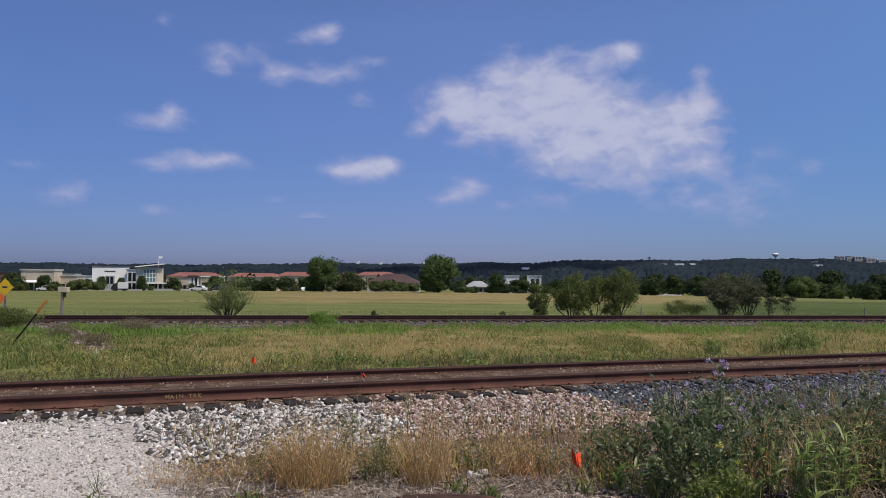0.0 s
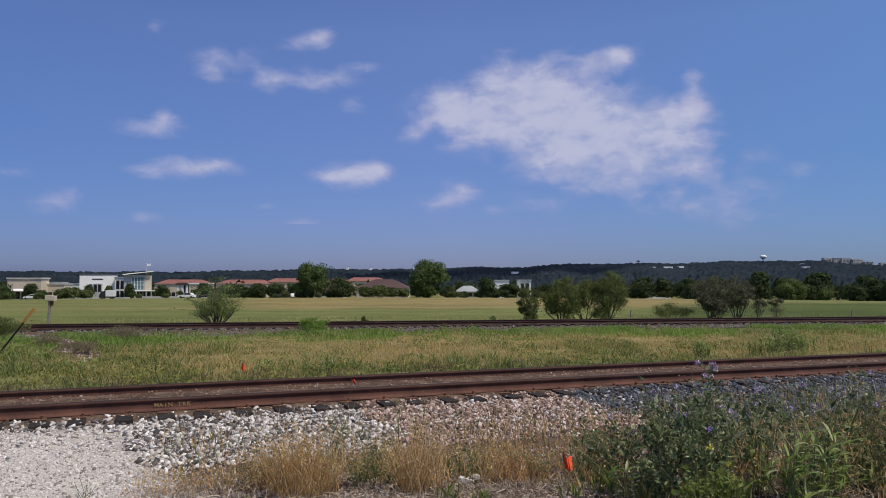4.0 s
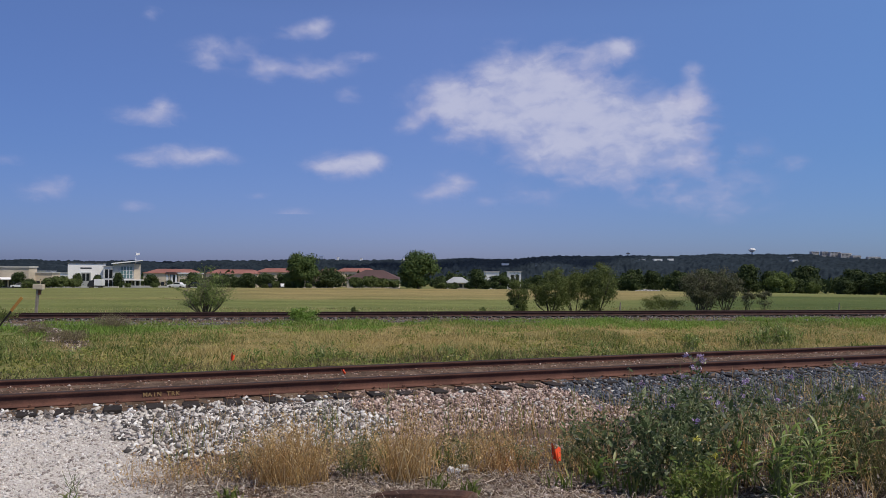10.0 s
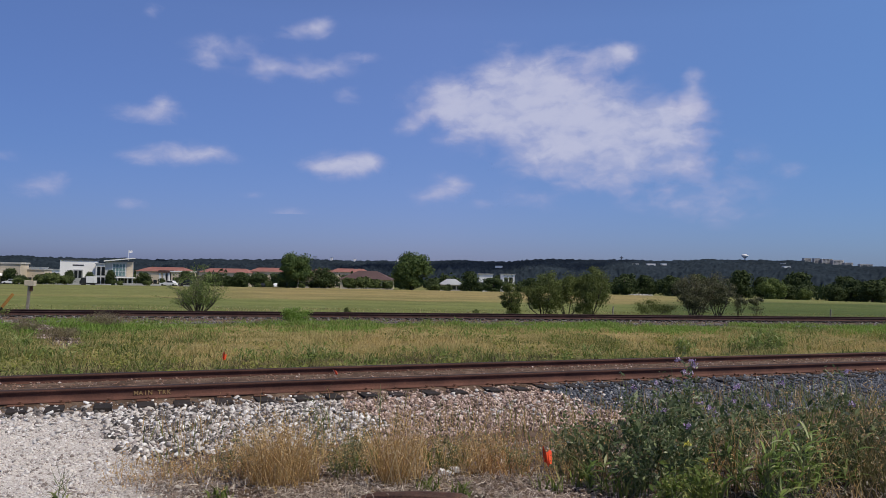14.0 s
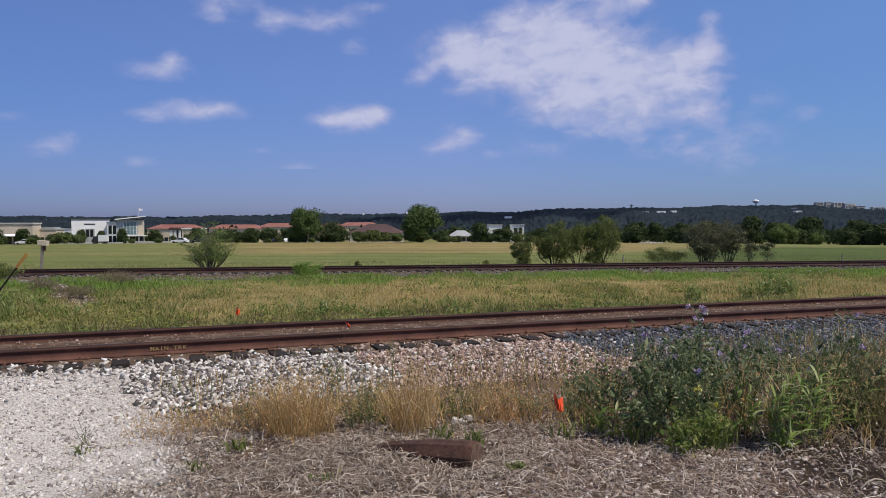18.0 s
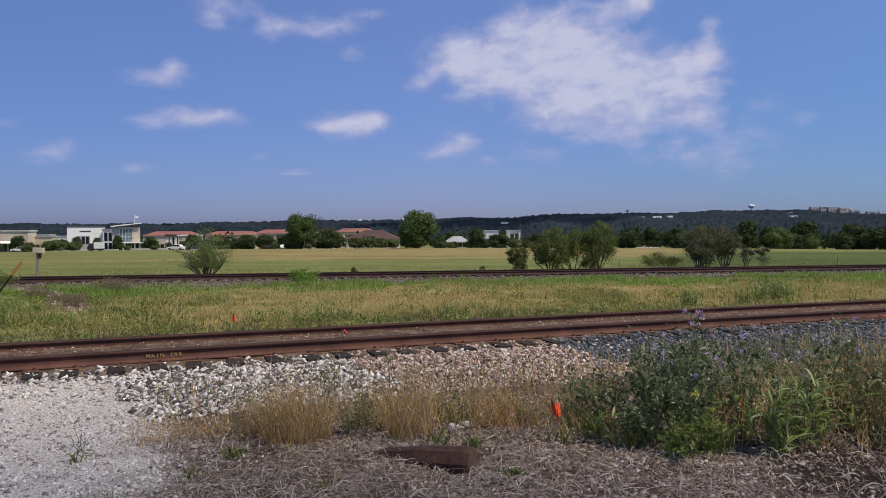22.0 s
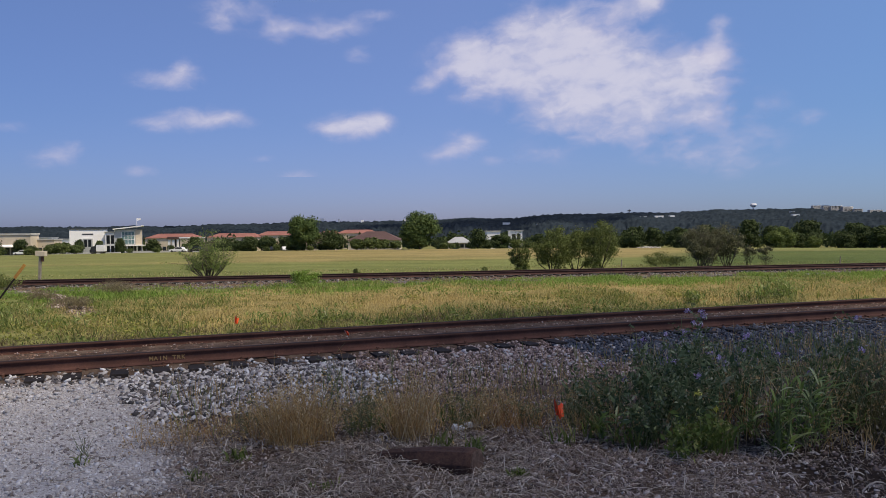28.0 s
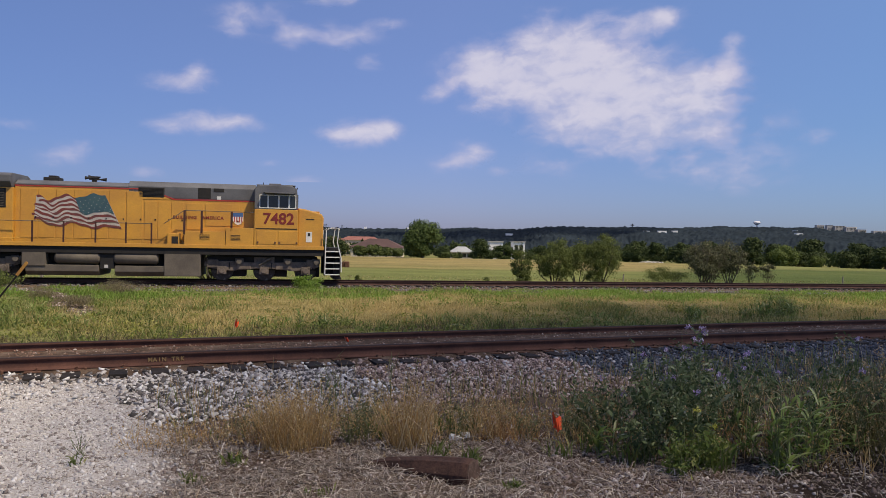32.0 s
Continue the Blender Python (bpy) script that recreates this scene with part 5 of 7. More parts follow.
            for dx in (-1.2, 1.15, 2.55):
                part("brake_cylinder", Shape().tube([(cx + dx, sy + o * 0.4, 0.98), (cx + dx, sy + o * 1.8, 0.98)], 0.13, 12).box(cx + dx - 0.2, cx + dx + 0.2, min(sy, sy + o), max(sy, sy + o), 0.9, 1.12), TANK_GREY, truck)
            part("damper", Shape().tube([(cx - 0.25, sy + o, 0.8), (cx + 0.3, sy + o, 1.15)], 0.05, 8), TANK_GREY, truck)
            for dx, wd, z0, z1 in ((-2.45, 0.5, 0.66, 1.05), (-1.0, 0.75, 0.58, 0.9), (0.95, 0.8, 0.58, 0.92), (2.3, 0.45, 0.7, 1.08)):
                part("bracket", Shape().box(cx + dx - wd / 2, cx + dx + wd / 2, min(sy, sy + o * 0.9), max(sy, sy + o * 0.9), z0, z1), TRUCK_STEEL, truck, "", 0.04)
            part("sand_pipe", Shape().tube([(cx - 2.7, sy + o, 1.1), (cx - 2.72, sy + o, 0.5), (cx - 2.6, sy + o * 0.5, 0.2)], 0.025, 6), TANK_GREY, truck)
        for dx in (-1.35, 0.68, 2.3):
            part("traction_motor", Shape().box(cx + dx - 0.5, cx + dx + 0.45, -0.62, 0.62, 0.2, 0.95), BLACK_STEEL, truck, "grimy traction motor", 0.06)
        part("brake_rigging", Shape().box(cx - 2.75, cx + 2.6, -0.98, -0.9, 0.55, 1.25), BLACK_STEEL, truck)
        part("brake_rigging", Shape().box(cx - 2.75, cx + 2.6, 0.9, 0.98, 0.55, 1.25), BLACK_STEEL, truck)
        for dx in (-2.03, 0, 2.03):
            if wheel_data is None:
                s = Shape().tube([(0, -1.0, 0), (0, 1.0, 0)], 0.09, 10)
                for sy in (-1, 1):
                    s.tube([(0, sy * 0.68, 0), (0, sy * 0.70, 0), (0, sy * 0.72, 0), (0, sy * 0.82, 0), (0, sy * 0.825, 0)], [0.545, 0.55, 0.53, 0.525, 0.50], 28)
                    s.box(-0.02, 0.02, sy * 0.83 - 0.006, sy * 0.83 + 0.006, -0.42, 0.42)
                wheel_data = s.data("wheelset", WHEEL_STEEL)
            w = part("wheelset", wheel_data, None, loco, "steel wheel pair", m=pose(cx + dx, 0, 0.53))
            sets.append((w, cx + dx))
    # front end: steps, handrails, pilot and coupler
    for sy in (-1, 1):
        a, b = sorted((sy * 1.0, sy * 1.5))
        step = part("front_steps", Shape().box(-0.84, -0.80, a, b, 0.32, 1.66).box(-0.06, -0.02, a, b, 0.32, 1.66).box(-0.84, -0.02, sy * 1.0 - 0.02, sy * 1.0 + 0.02, 0.32, 1.7), BLACK_STEEL, loco, "boarding steps")
        for i in range(5):
            z = 0.36 + i * 0.29
            part("tread", Shape().box(-0.80, -0.06, a, b, z, z + 0.03), BLACK_STEEL, step)
            part("tread_edge", Shape().box(-0.80, -0.06, min(sy * 1.5, sy * 1.53), max(sy * 1.5, sy * 1.53), z - 0.01, z + 0.045), WHITE_PAINT, step, "white tread edge")
        part("step_handrail", Shape().tube([(-0.80, sy * 1.52, 0.4), (-0.78, sy * 1.52, 1.7), (-0.75, sy * 1.52, 2.6), (-0.55, sy * 1.5, 2.72)], 0.03), WHITE_PAINT, loco, "white grab rail")
        part("step_handrail", Shape().tube([(0.02, sy * 1.52, 0.5), (0.0, sy * 1.52, 1.2), (-0.2, sy * 1.5, 2.0), (-0.12, sy * 1.5, 2.7), (-0.5, sy * 1.3, 2.72)], 0.03), WHITE_PAINT, loco, "white grab rail")
    part("end_handrail", Shape().tube([(-0.12, -1.5, 2.7), (-0.08, -0.5, 2.7), (-0.08, 0.5, 2.7), (-0.12, 1.5, 2.7)], 0.025), WHITE_PAINT, loco)
    part("anticlimber", Shape().box(-0.86, -0.02, -1.0, 1.0, 1.35, 1.72), BLACK_STEEL, loco, "", 0.03)
    part("plough", Shape().prism([(-0.35, 0.12), (0.05, 0.12), (-0.1, 0.6), (-0.1, 1.1), (-0.35, 1.1)], -1.35, 1.35), BLACK_STEEL, loco, "black pilot plough", 0.02)
    part("coupler", Shape().box(-0.3, 0.35, -0.12, 0.12, 0.72, 0.98).box(0.3, 0.55, -0.18, 0.18, 0.7, 1.0), RUST, loco, "front coupler", 0.03)
    part("cut_lever", Shape().tube([(-0.05, -1.3, 1.0), (0.05, -0.6, 0.9), (0.3, 0.0, 1.05)], 0.015), BLACK_STEEL, loco)
    return loco, sets


LOCO, WHEELSETS = build_locomotive()


# ---- trees and shrubs ----
def lobed_leaves(lobes, radius, per, size, rng, ragged=0.18, squash=0.8):
    """Leaves laid over the lobes of a crown, most of them facing outwards, thin below."""
    n = len(lobes) * per
    u = rng.normal(size=(len(lobes), per, 3))
    u /= np.linalg.norm(u, axis=2)[..., None]
    u[..., 2] = np.where((u[..., 2] < -0.35) & (rng.uniform(size=u.shape[:2]) < 0.7), -u[..., 2], u[..., 2])
    d = radius[:, None, None] * (1 + ragged * rng.normal(size=(len(lobes), per, 1)) - 0.35 * (rng.uniform(size=(len(lobes), per, 1)) < 0.25))
    p = (lobes[:, None] + u * d * np.array([1, 1, squash])).reshape(n, 3)
    w = u.reshape(n, 3) + rng.normal(size=(n, 3)) * 0.5
    w /= np.linalg.norm(w, axis=1)[:, None]
    a = np.cross(w, rng.normal(size=(n, 3)))
    a /= np.linalg.norm(a, axis=1)[:, None]
    k = (size * rng.uniform(0.6, 1.4, n))[:, None]
    a, b = a * k, np.cross(w, a) * k * 0.62
    return np.stack([p - a, p + b, p + a, p - b], 1)


def tree_data(name, height, rx, trunk, rng, leaf, mat, n_lobes, per, bark=BARK, low=0.3, stems=1, trunk_r=0.25, lobe=0.34):
    """Meshes of a tree: trunk with limbs, and a crown of leafy lobes with gaps between them."""
    c = rng.normal(size=(n_lobes, 3))
    c /= np.linalg.norm(c, axis=1)[:, None]
    c *= (rng.uniform(0.25, 1.0, n_lobes) ** 0.5)[:, None]
    rad = rx * lobe * rng.uniform(0.6, 1.25, n_lobes)
    z0, z1 = height * low, height
    c = c * np.array([rx, rx, (z1 - z0) / 2]) * (1 - 0.75 * (rad / rx))[:, None] + np.array([0, 0, (z0 + z1) / 2])
    c[:, :2] *= np.interp(c[:, 2], [z0, z0 + 0.45 * (z1 - z0), z1], [1.12, 1.0, 0.8])[:, None]
    s = Shape()
    for k in range(stems):
        a = rng.uniform(0, 6.28)
        o = Vector((math.cos(a), math.sin(a), 0)) * (0.0 if stems == 1 else rx * 0.12)
        top = Vector((rng.normal() * rx * 0.1, rng.normal() * rx * 0.1, height * 0.72)) + o * 4
        mid = Vector((rng.normal() * rx * 0.06, rng.normal() * rx * 0.06, height * trunk)) + o * 2
        s.tube([o + Vector((0, 0, -0.3)), o + Vector((0, 0, 0.1)), mid, top], [trunk_r * 1.3, trunk_r, trunk_r * 0.75, trunk_r * 0.2], 7)
        for i in range(max(3, n_lobes // (2 * stems))):
            e = Vector(c[rng.integers(len(c))])
            b = mid.lerp(top, rng.uniform(0, 0.8))
            s.tube([b, b.lerp(e, 0.5) + Vector((0, 0, -0.04 * height)), e], [trunk_r * 0.45, trunk_r * 0.28, trunk_r * 0.08], 5)
    q = lobed_leaves(c, rad, per, leaf, rng)
    q = q[q[:, :, 2].min(1) > 0.02]
    return s.data("trunk", bark, smooth=True), bulk("crown", q.reshape(-1, 3), np.arange(len(q) * 4).reshape(-1, 4), [], mat)


def plant_tree(name, label, data, x, y, turn=0, k=(1, 1, 1), category="tree", group="", z=None):
    z = float(ground_z(x, y)) if z is None else z
    ob = thing(name, label, category, pose(x, y, z, 0, 0, turn) @ Matrix.Diagonal((*k, 1)), group)
    part("trunk", data[0], None, ob)
    part("crown", data[1], None, ob)
    return ob


rng = np.random.default_rng(61)
OAK = [tree_data("oak", 7.6, 3.7, 0.3, rng, 0.17, TREE_LEAF, 36, 420, low=-0.14, lobe=0.36) for i in range(2)]
ROUND = [tree_data("round_tree", 5.6, 3.0, 0.25, rng, 0.22, FAR_LEAF, 26, 150, low=-0.2, lobe=0.4) for i in range(3)]
LIME = tree_data("light_tree", 5.2, 3.6, 0.25, rng, 0.2, LIGHT_LEAF, 28, 240, low=-0.2, lobe=0.36)
SHRUB = [tree_data("shrub", 2.4, 1.7, 0.2, rng, 0.14, SHRUB_LEAF, 20, 130, low=-0.25, stems=3, trunk_r=0.06, lobe=0.4) for i in range(2)]
DARK_SHRUB = tree_data("hedge_shrub", 3.7, 2.4, 0.2, rng, 0.15, FAR_LEAF, 26, 200, low=-0.25, stems=2, trunk_r=0.08, lobe=0.4)

plant_tree("oak_tree", "broad dark green oak standing at the meadow's far edge", OAK[0], -27.7, 150, 20, (0.92, 0.92, 1.03))
plant_tree("oak_tree", "tall dark green oak with an uneven crown at the meadow's edge", OAK[1], -4.9, 150, 70, (1.12, 1.12, 1.06))
plant_tree("hedge_shrub", "dense dark green shrub between oaks at the meadow's edge", DARK_SHRUB, -22.6, 152, 0, (1.45, 1.2, 1.1), "shrub")
for x, y, k, g in ((-32.6, 150, 0.62, 30), (-30.4, 151, 0.55, 80), (-17.6, 155, 1.1, 140), (-14.6, 156, 1.2, 40), (-12.6, 158, 1.0, 10), (-10.4, 159, 0.85, 200), (-0.4, 158, 0.62, 250), (-35.3, 152, 0.42, 120), (1.6, 160, 0.55, 20), (-26.0, 148, 0.5, 90), (-86.9, 170, 1.15, 0), (-84.6, 170, 1.25, 60), (-82.4, 171, 1.0, 200), (-93.0, 171, 0.75, 300), (-74, 180, 0.55, 20), (-68.5, 182, 0.6, 100), (-91.4, 172, 0.6, 40), (-103, 175, 1.0, 140)):
    plant_tree("shrub", "low green shrub at the edge of the meadow", SHRUB[int(g) % 2], x, y, g, (k, k, k), "shrub", "meadow-edge shrubs")
for x, y, k in ((12.2, 220, 0.75), (16.0, 221, 0.85), (20.5, 222, 0.8), (23.5, 220, 0.7), (3.0, 205, 0.5), (7.0, 206, 0.55), (-0.5, 206, 0.7), (-127, 236, 0.8), (-95, 285, 1.0), (-88, 280, 0.9), (-70, 270, 1.0), (-120, 288, 0.9), (-135, 232, 0.8), (-112, 290, 0.9), (-103, 288, 0.8), (30, 215, 0.9), (38, 218, 1.0)):
    plant_tree("hedge_shrub", "dense dark green shrub in front of the buildings", DARK_SHRUB, x, y, x * 31 % 360, (k * 1.1, k, k), "shrub", "shrubs before the buildings")
for i, (x, y, w, h) in enumerate(((8.6, 200, 0.9, 1.0), (13.9, 190, 1.05, 0.72), (56.5, 230, 1.3, 1.38), (87.3, 220, 1.3, 1.55), (104, 220, 1.5, 1.68), (104, 200, 1.0, 0.95), (106, 186, 1.35, 1.05), (76, 225, 1.3, 1.4), (69, 228, 1.3, 1.3), (63, 232, 1.1, 1.2), (95, 222, 1.2, 1.35), (112, 205, 1.3, 1.25), (118, 200, 1.3, 1.2), (98, 205, 1.0, 0.9), (115, 215, 1.4, 1.5), (125, 210, 1.5, 1.35), (83, 232, 1.1, 1.2), (110, 190, 1.0, 0.8), (92, 202, 1.1, 0.8), (-124, 225, 0.95, 1.0), (-132, 222, 1.1, 1.15), (-117.5, 246, 0.62, 0.92), (-111.2, 246, 0.55, 0.9), (-104.2, 246, 0.6, 1.05), (-91.2, 268, 0.4, 0.6), (-84, 270, 0.6, 0.7), (-75, 262, 1.0, 0.95), (-66, 258, 1.1, 0.95), (-59, 255, 1.15, 1.0), (-52, 252, 1.2, 1.0), (-46, 246, 1.1, 0.9), (-41, 242, 1.0, 0.8), (-2, 240, 0.8, 0.8), (3, 250, 1.0, 1.0), (28, 225, 0.9, 0.9), (34, 235, 1.2, 1.0), (42, 240, 1.2, 1.0), (49, 236, 1.1, 1.0), (-97, 255, 0.9, 0.95), (-84, 258, 1.0, 1.0), (-106, 258, 0.8, 0.85), (-127, 268, 0.8, 0.8), (-121, 300, 1.0, 0.9), (-115, 305, 0.9, 0.8), (-98, 310, 0.9, 0.9), (-91, 300, 1.0, 0.9), (-84, 292, 1.1, 0.95), (-79, 290, 1.2, 0.9), (-72, 285, 1.1, 0.95), (-63, 280, 1.2, 0.95), (-56, 285, 1.2, 1.0), (-49, 275, 1.2, 0.9), (-43, 270, 1.0, 0.9), (-37, 262, 0.9, 0.8), (-30, 255, 1.1, 0.9), (-142, 236, 1.0, 1.0), (-147, 262, 1.2, 1.1), (-135, 275, 1.0, 0.8), (20, 244, 1.1, 1.1), (-8, 232, 1.1, 1.0), (58, 240, 1.2, 1.1), (66, 215, 0.9, 0.8), (73, 208, 0.9, 0.9), (100, 192, 0.8, 0.7))):
    plant_tree("far_tree", "dark green broad-leaved tree beyond the meadow", ROUND[i % 3], x, y, i * 47 % 360, (w, w, h), "tree", "trees beyond the meadow")
plant_tree("light_tree", "light green spreading tree in front of the dark woods", LIME, 83.0, 190, 0, (1.1, 1.0, 1.03))
plant_tree("light_tree", "light green spreading tree at the edge of the dark woods", LIME, 93.5, 195, 120, (0.6, 0.6, 0.6))

# low mounds of mixed weeds in the strip between the tracks
for k, (name, label, mat, n, seed) in enumerate((("green_weeds", "low mounds of green weeds between the tracks", WEED_GREEN, 110, 64), ("yellowish_weeds", "yellow-green flowering weeds among dry grass between tracks", YELLOWISH, 110, 65))):
    x, y, v, w, r = between(6000, seed)
    p = (smooth_step(-9, -4, -x) * 0.6 + 0.4 * smooth_step(7, 3, v), smooth_step(7, 4, np.abs(v - 5)) * 0.8)[k]
    keep = np.nonzero(r.uniform(size=len(x)) < p * smooth_step(-0.25, 0.2, waves(x, y, 0.5, seed + 20)))[0][:n]
    rad = r.uniform(0.12, 0.34, len(keep))
    c = np.stack([x[keep], y[keep], ground_z(x[keep], y[keep]) + 0.04], 1)
    q = lobed_leaves(c, rad, 90, 0.032, r, 0.35, 0.7)
    q = q[q[:, :, 2].mean(1) > np.repeat(c[:, 2], 90)]
    tagged(new(name, bulk(name, q.reshape(-1, 3), np.arange(len(q) * 4).reshape(-1, 4), [], mat)), label, "weeds", kind="stuff")

# belt of woods in front of the ridge
r = np.random.default_rng(63)
pts = []
for i in range(900):
    a, d = radians(r.uniform(-36, 36)), r.uniform(330, 900)
    if r.uniform() < 0.45 + 0.55 * smooth_step(4, 14, math.degrees(a)):
        x, y = d * math.sin(a), d * math.cos(a)
        s = r.uniform(3.0, 5.0)
        c = r.normal(size=(70, 3)) * np.array([s, s, s * 0.55]) * 0.55 + np.array([x, y, float(ground_z(x, y)) + s * 0.8])
        pts.append(c)
pts = np.concatenate(pts)
v, q = leaves(pts, r.uniform(0.6, 1.4, len(pts)), r, 0.7)
tagged(new("far_woods", bulk("far_woods", v, q, [], FAR_LEAF)), "belt of dark green woods below the ridge", "woods", kind="stuff")


def airy_bush(name, label, x, y, w, h, seed, mat, leaf=0.05, stems=9, per=46, lean=0.6, density=1.0, bark=BARK, fill=0, low=0.03, loose=1.0):
    """A loose shrub: thin crooked stems fan out, with small leaves along their upper parts."""
    r = np.random.default_rng(seed)
    z = float(ground_z(x, y))
    ob = thing(name, label, "bush", pose(x, y, z))
    s, pts = Shape(), []
    for i in range(stems):
        a = r.uniform(0, 6.28)
        reach = w * 0.5 * r.uniform(0.15, 1.0)
        tip = Vector((math.cos(a) * reach, math.sin(a) * reach * 0.8, h * r.uniform(0.65, 1.0) * (1 - 0.35 * (reach / (w * 0.5)) ** 2)))
        base = Vector((math.cos(a), math.sin(a), 0)) * w * 0.05
        bend = base.lerp(tip, 0.5) + Vector((r.normal() * 0.06 * w, r.normal() * 0.06 * w, -h * 0.08))
        rad = 0.012 * h
        s.tube([base - Vector((0, 0, 0.1)), bend, tip], [rad, rad * 0.6, rad * 0.15], 5)
        for j in range(6):
            t = r.uniform(0.35, 1)
            b = base.lerp(bend, t * 2) if t < 0.5 else bend.lerp(tip, t * 2 - 1)
            e = b + Vector((r.normal() * 0.13 * w, r.normal() * 0.13 * w, min(1.3, abs(r.normal())) * 0.1 * h + 0.02 * h))
            s.tube([b, e], [rad * 0.3, rad * 0.08], 4)
            n = int(per * density * 1.9)
            u = r.uniform(0.2, 1.1, n)[:, None]
            pts.append(np.array(b)[None] * (1 - u) + np.array(e)[None] * u + r.normal(size=(n, 3)) * np.array([0.075 * w, 0.075 * w, 0.06 * h]).clip(0, 0.3) * loose)
    if fill:
        c = r.normal(size=(fill, 3))
        c *= (r.uniform(0.35, 1.0, fill) ** 0.6 / np.linalg.norm(c, axis=1))[:, None]
        rad = w * r.uniform(0.07, 0.16, fill)
        c = c * np.array([w * 0.42, w * 0.38, h * (0.9 - low) / 2]) + np.array([0, 0, h * (0.9 + low) / 2])
        lobes = lobed_leaves(c, rad, 170, leaf * 0.8, r, 0.3)
        lobes = lobes[lobes[:, :, 2].min(1) > 0.02]
    part("branchwork", s, bark, ob, "thin crooked branches", smooth=True)
    p = np.concatenate(pts)
    p[:, 2] = np.maximum(p[:, 2], 0.02)
    v, q = leaves(p, leaf * 0.72 * r.uniform(0.6, 1.3, len(p)), r, 0.55)
    if fill:
        v = np.concatenate([v, lobes.reshape(-1, 3)])
        q = np.arange(len(v)).reshape(-1, 4)
    part("foliage", bulk("foliage", v, q, [], mat), mat, ob)
    return ob


airy_bush("fan_bush", "loose green bush with upright fanning branches beside track", -13.6, 44, 3.3, 2.75, 71, WILLOW, 0.055, 34, 22, loose=0.4)
airy_bush("mesquite_bush", "narrow olive green mesquite bush in the meadow", 4.7, 48, 1.6, 2.3, 72, MESQUITE, 0.06, 6, 22, fill=30, low=0.0, bark=DARK_BARK)
airy_bush("mesquite_bush", "wide feathery mesquite bush behind the far track", 7.0, 50, 3.0, 3.1, 73, MESQUITE, 0.06, 7, 22, fill=52, low=0.02, bark=DARK_BARK)
airy_bush("mesquite_bush", "mesquite bush with dark bent trunks beside its twin", 8.6, 50.8, 2.6, 2.9, 92, MESQUITE, 0.06, 6, 22, fill=38, low=0.25, bark=DARK_BARK)
airy_bush("mesquite_bush", "tall open mesquite bush with dark bent trunks", 10.1, 50.5, 3.2, 3.4, 74, MESQUITE, 0.06, 7, 22, fill=46, low=0.2, bark=DARK_BARK)
airy_bush("mesquite_bush", "low green growth at the foot of mesquite", 9.6, 49.9, 1.5, 1.3, 96, MESQUITE, 0.06, 5, 20, fill=12, low=0.0, bark=DARK_BARK)
airy_bush("grey_bush", "thin greyish bush with bare lower branches", 18.0, 54, 3.0, 3.1, 75, GREY_LEAF, 0.06, 10, 20, fill=34, low=0.22, bark=BARK)
airy_bush("grey_bush", "thin grey-green bush behind the far track", 20.0, 54.5, 2.7, 3.2, 76, GREY_LEAF, 0.06, 9, 20, fill=34, low=0.25, bark=BARK)
airy_bush("grey_bush", "thin dull bush joining its taller neighbours", 19.0, 55.5, 2.8, 2.6, 91, GREY_LEAF, 0.06, 9, 20, fill=26, low=0.1, bark=BARK)
airy_bush("small_tree", "small dark crooked tree with a flat crown", 22.6, 54, 1.6, 1.4, 77, GREY_LEAF, 0.05, 5, 12, fill=9, low=0.62, bark=DARK_BARK)
airy_bush("small_tree", "small dark crooked tree beside a grey bush", 21.3, 54, 1.3, 1.5, 93, GREY_LEAF, 0.05, 5, 12, fill=8, low=0.55, bark=DARK_BARK)
airy_bush("brown_bush", "low rounded withered brown bush beside a worn path", -10.9, 22.4, 1.1, 0.42, 94, OLD_WEED, 0.022, 26, 12)
airy_bush("brown_bush", "withered brown bush in rank grass beside path", -13.0, 24.6, 1.0, 0.45, 95, OLD_WEED, 0.022, 22, 12)
airy_bush("brown_bush", "feathery tan mound of dead weeds beside the ballast", -11.8, 27.6, 1.7, 0.55, 97, OLD_WEED, 0.022, 30, 14)
airy_bush("low_bush", "low grey-green bush in the meadow", 15.4, 54, 2.6, 1.2, 78, MESQUITE, 0.05, 10, 50)
airy_bush("low_bush", "low tangled bush on the bank", -17.8, 29.5, 2.4, 0.85, 79, MESQUITE, 0.045, 12, 60)
airy_bush("low_bush", "small green weed in the meadow", 2.4, 45.5, 0.7, 0.65, 80, MESQUITE, 0.045, 6, 24)
airy_bush("low_bush", "small green weed beside the far track", -6.6, 36.2, 1.5, 0.7, 81, BRIGHT_GREEN, 0.05, 9, 40, bark=STEM)
airy_bush("low_bush", "small weed beyond the rails", -5.1, 43.5, 0.5, 0.55, 82, MESQUITE, 0.04, 5, 20)

# ---- buildings beyond the meadow ----
def windows_row(house, x0, x1, y, z0, z1, n, gap=0.35, name="window"):
    step = (x1 - x0) / n
    for i in range(n):
        a, b = x0 + step * (i + gap / 2), x0 + step * (i + 1 - gap / 2)
        w = part(name, Shape().box(a - 0.08, b + 0.08, y - 0.06, y + 0.05, z0 - 0.08, z1 + 0.08), DARK_TRIM, house)
        part("pane", Shape().box(a, b, y - 0.075, y - 0.06, z0, z1), DARK_GLASS, w)


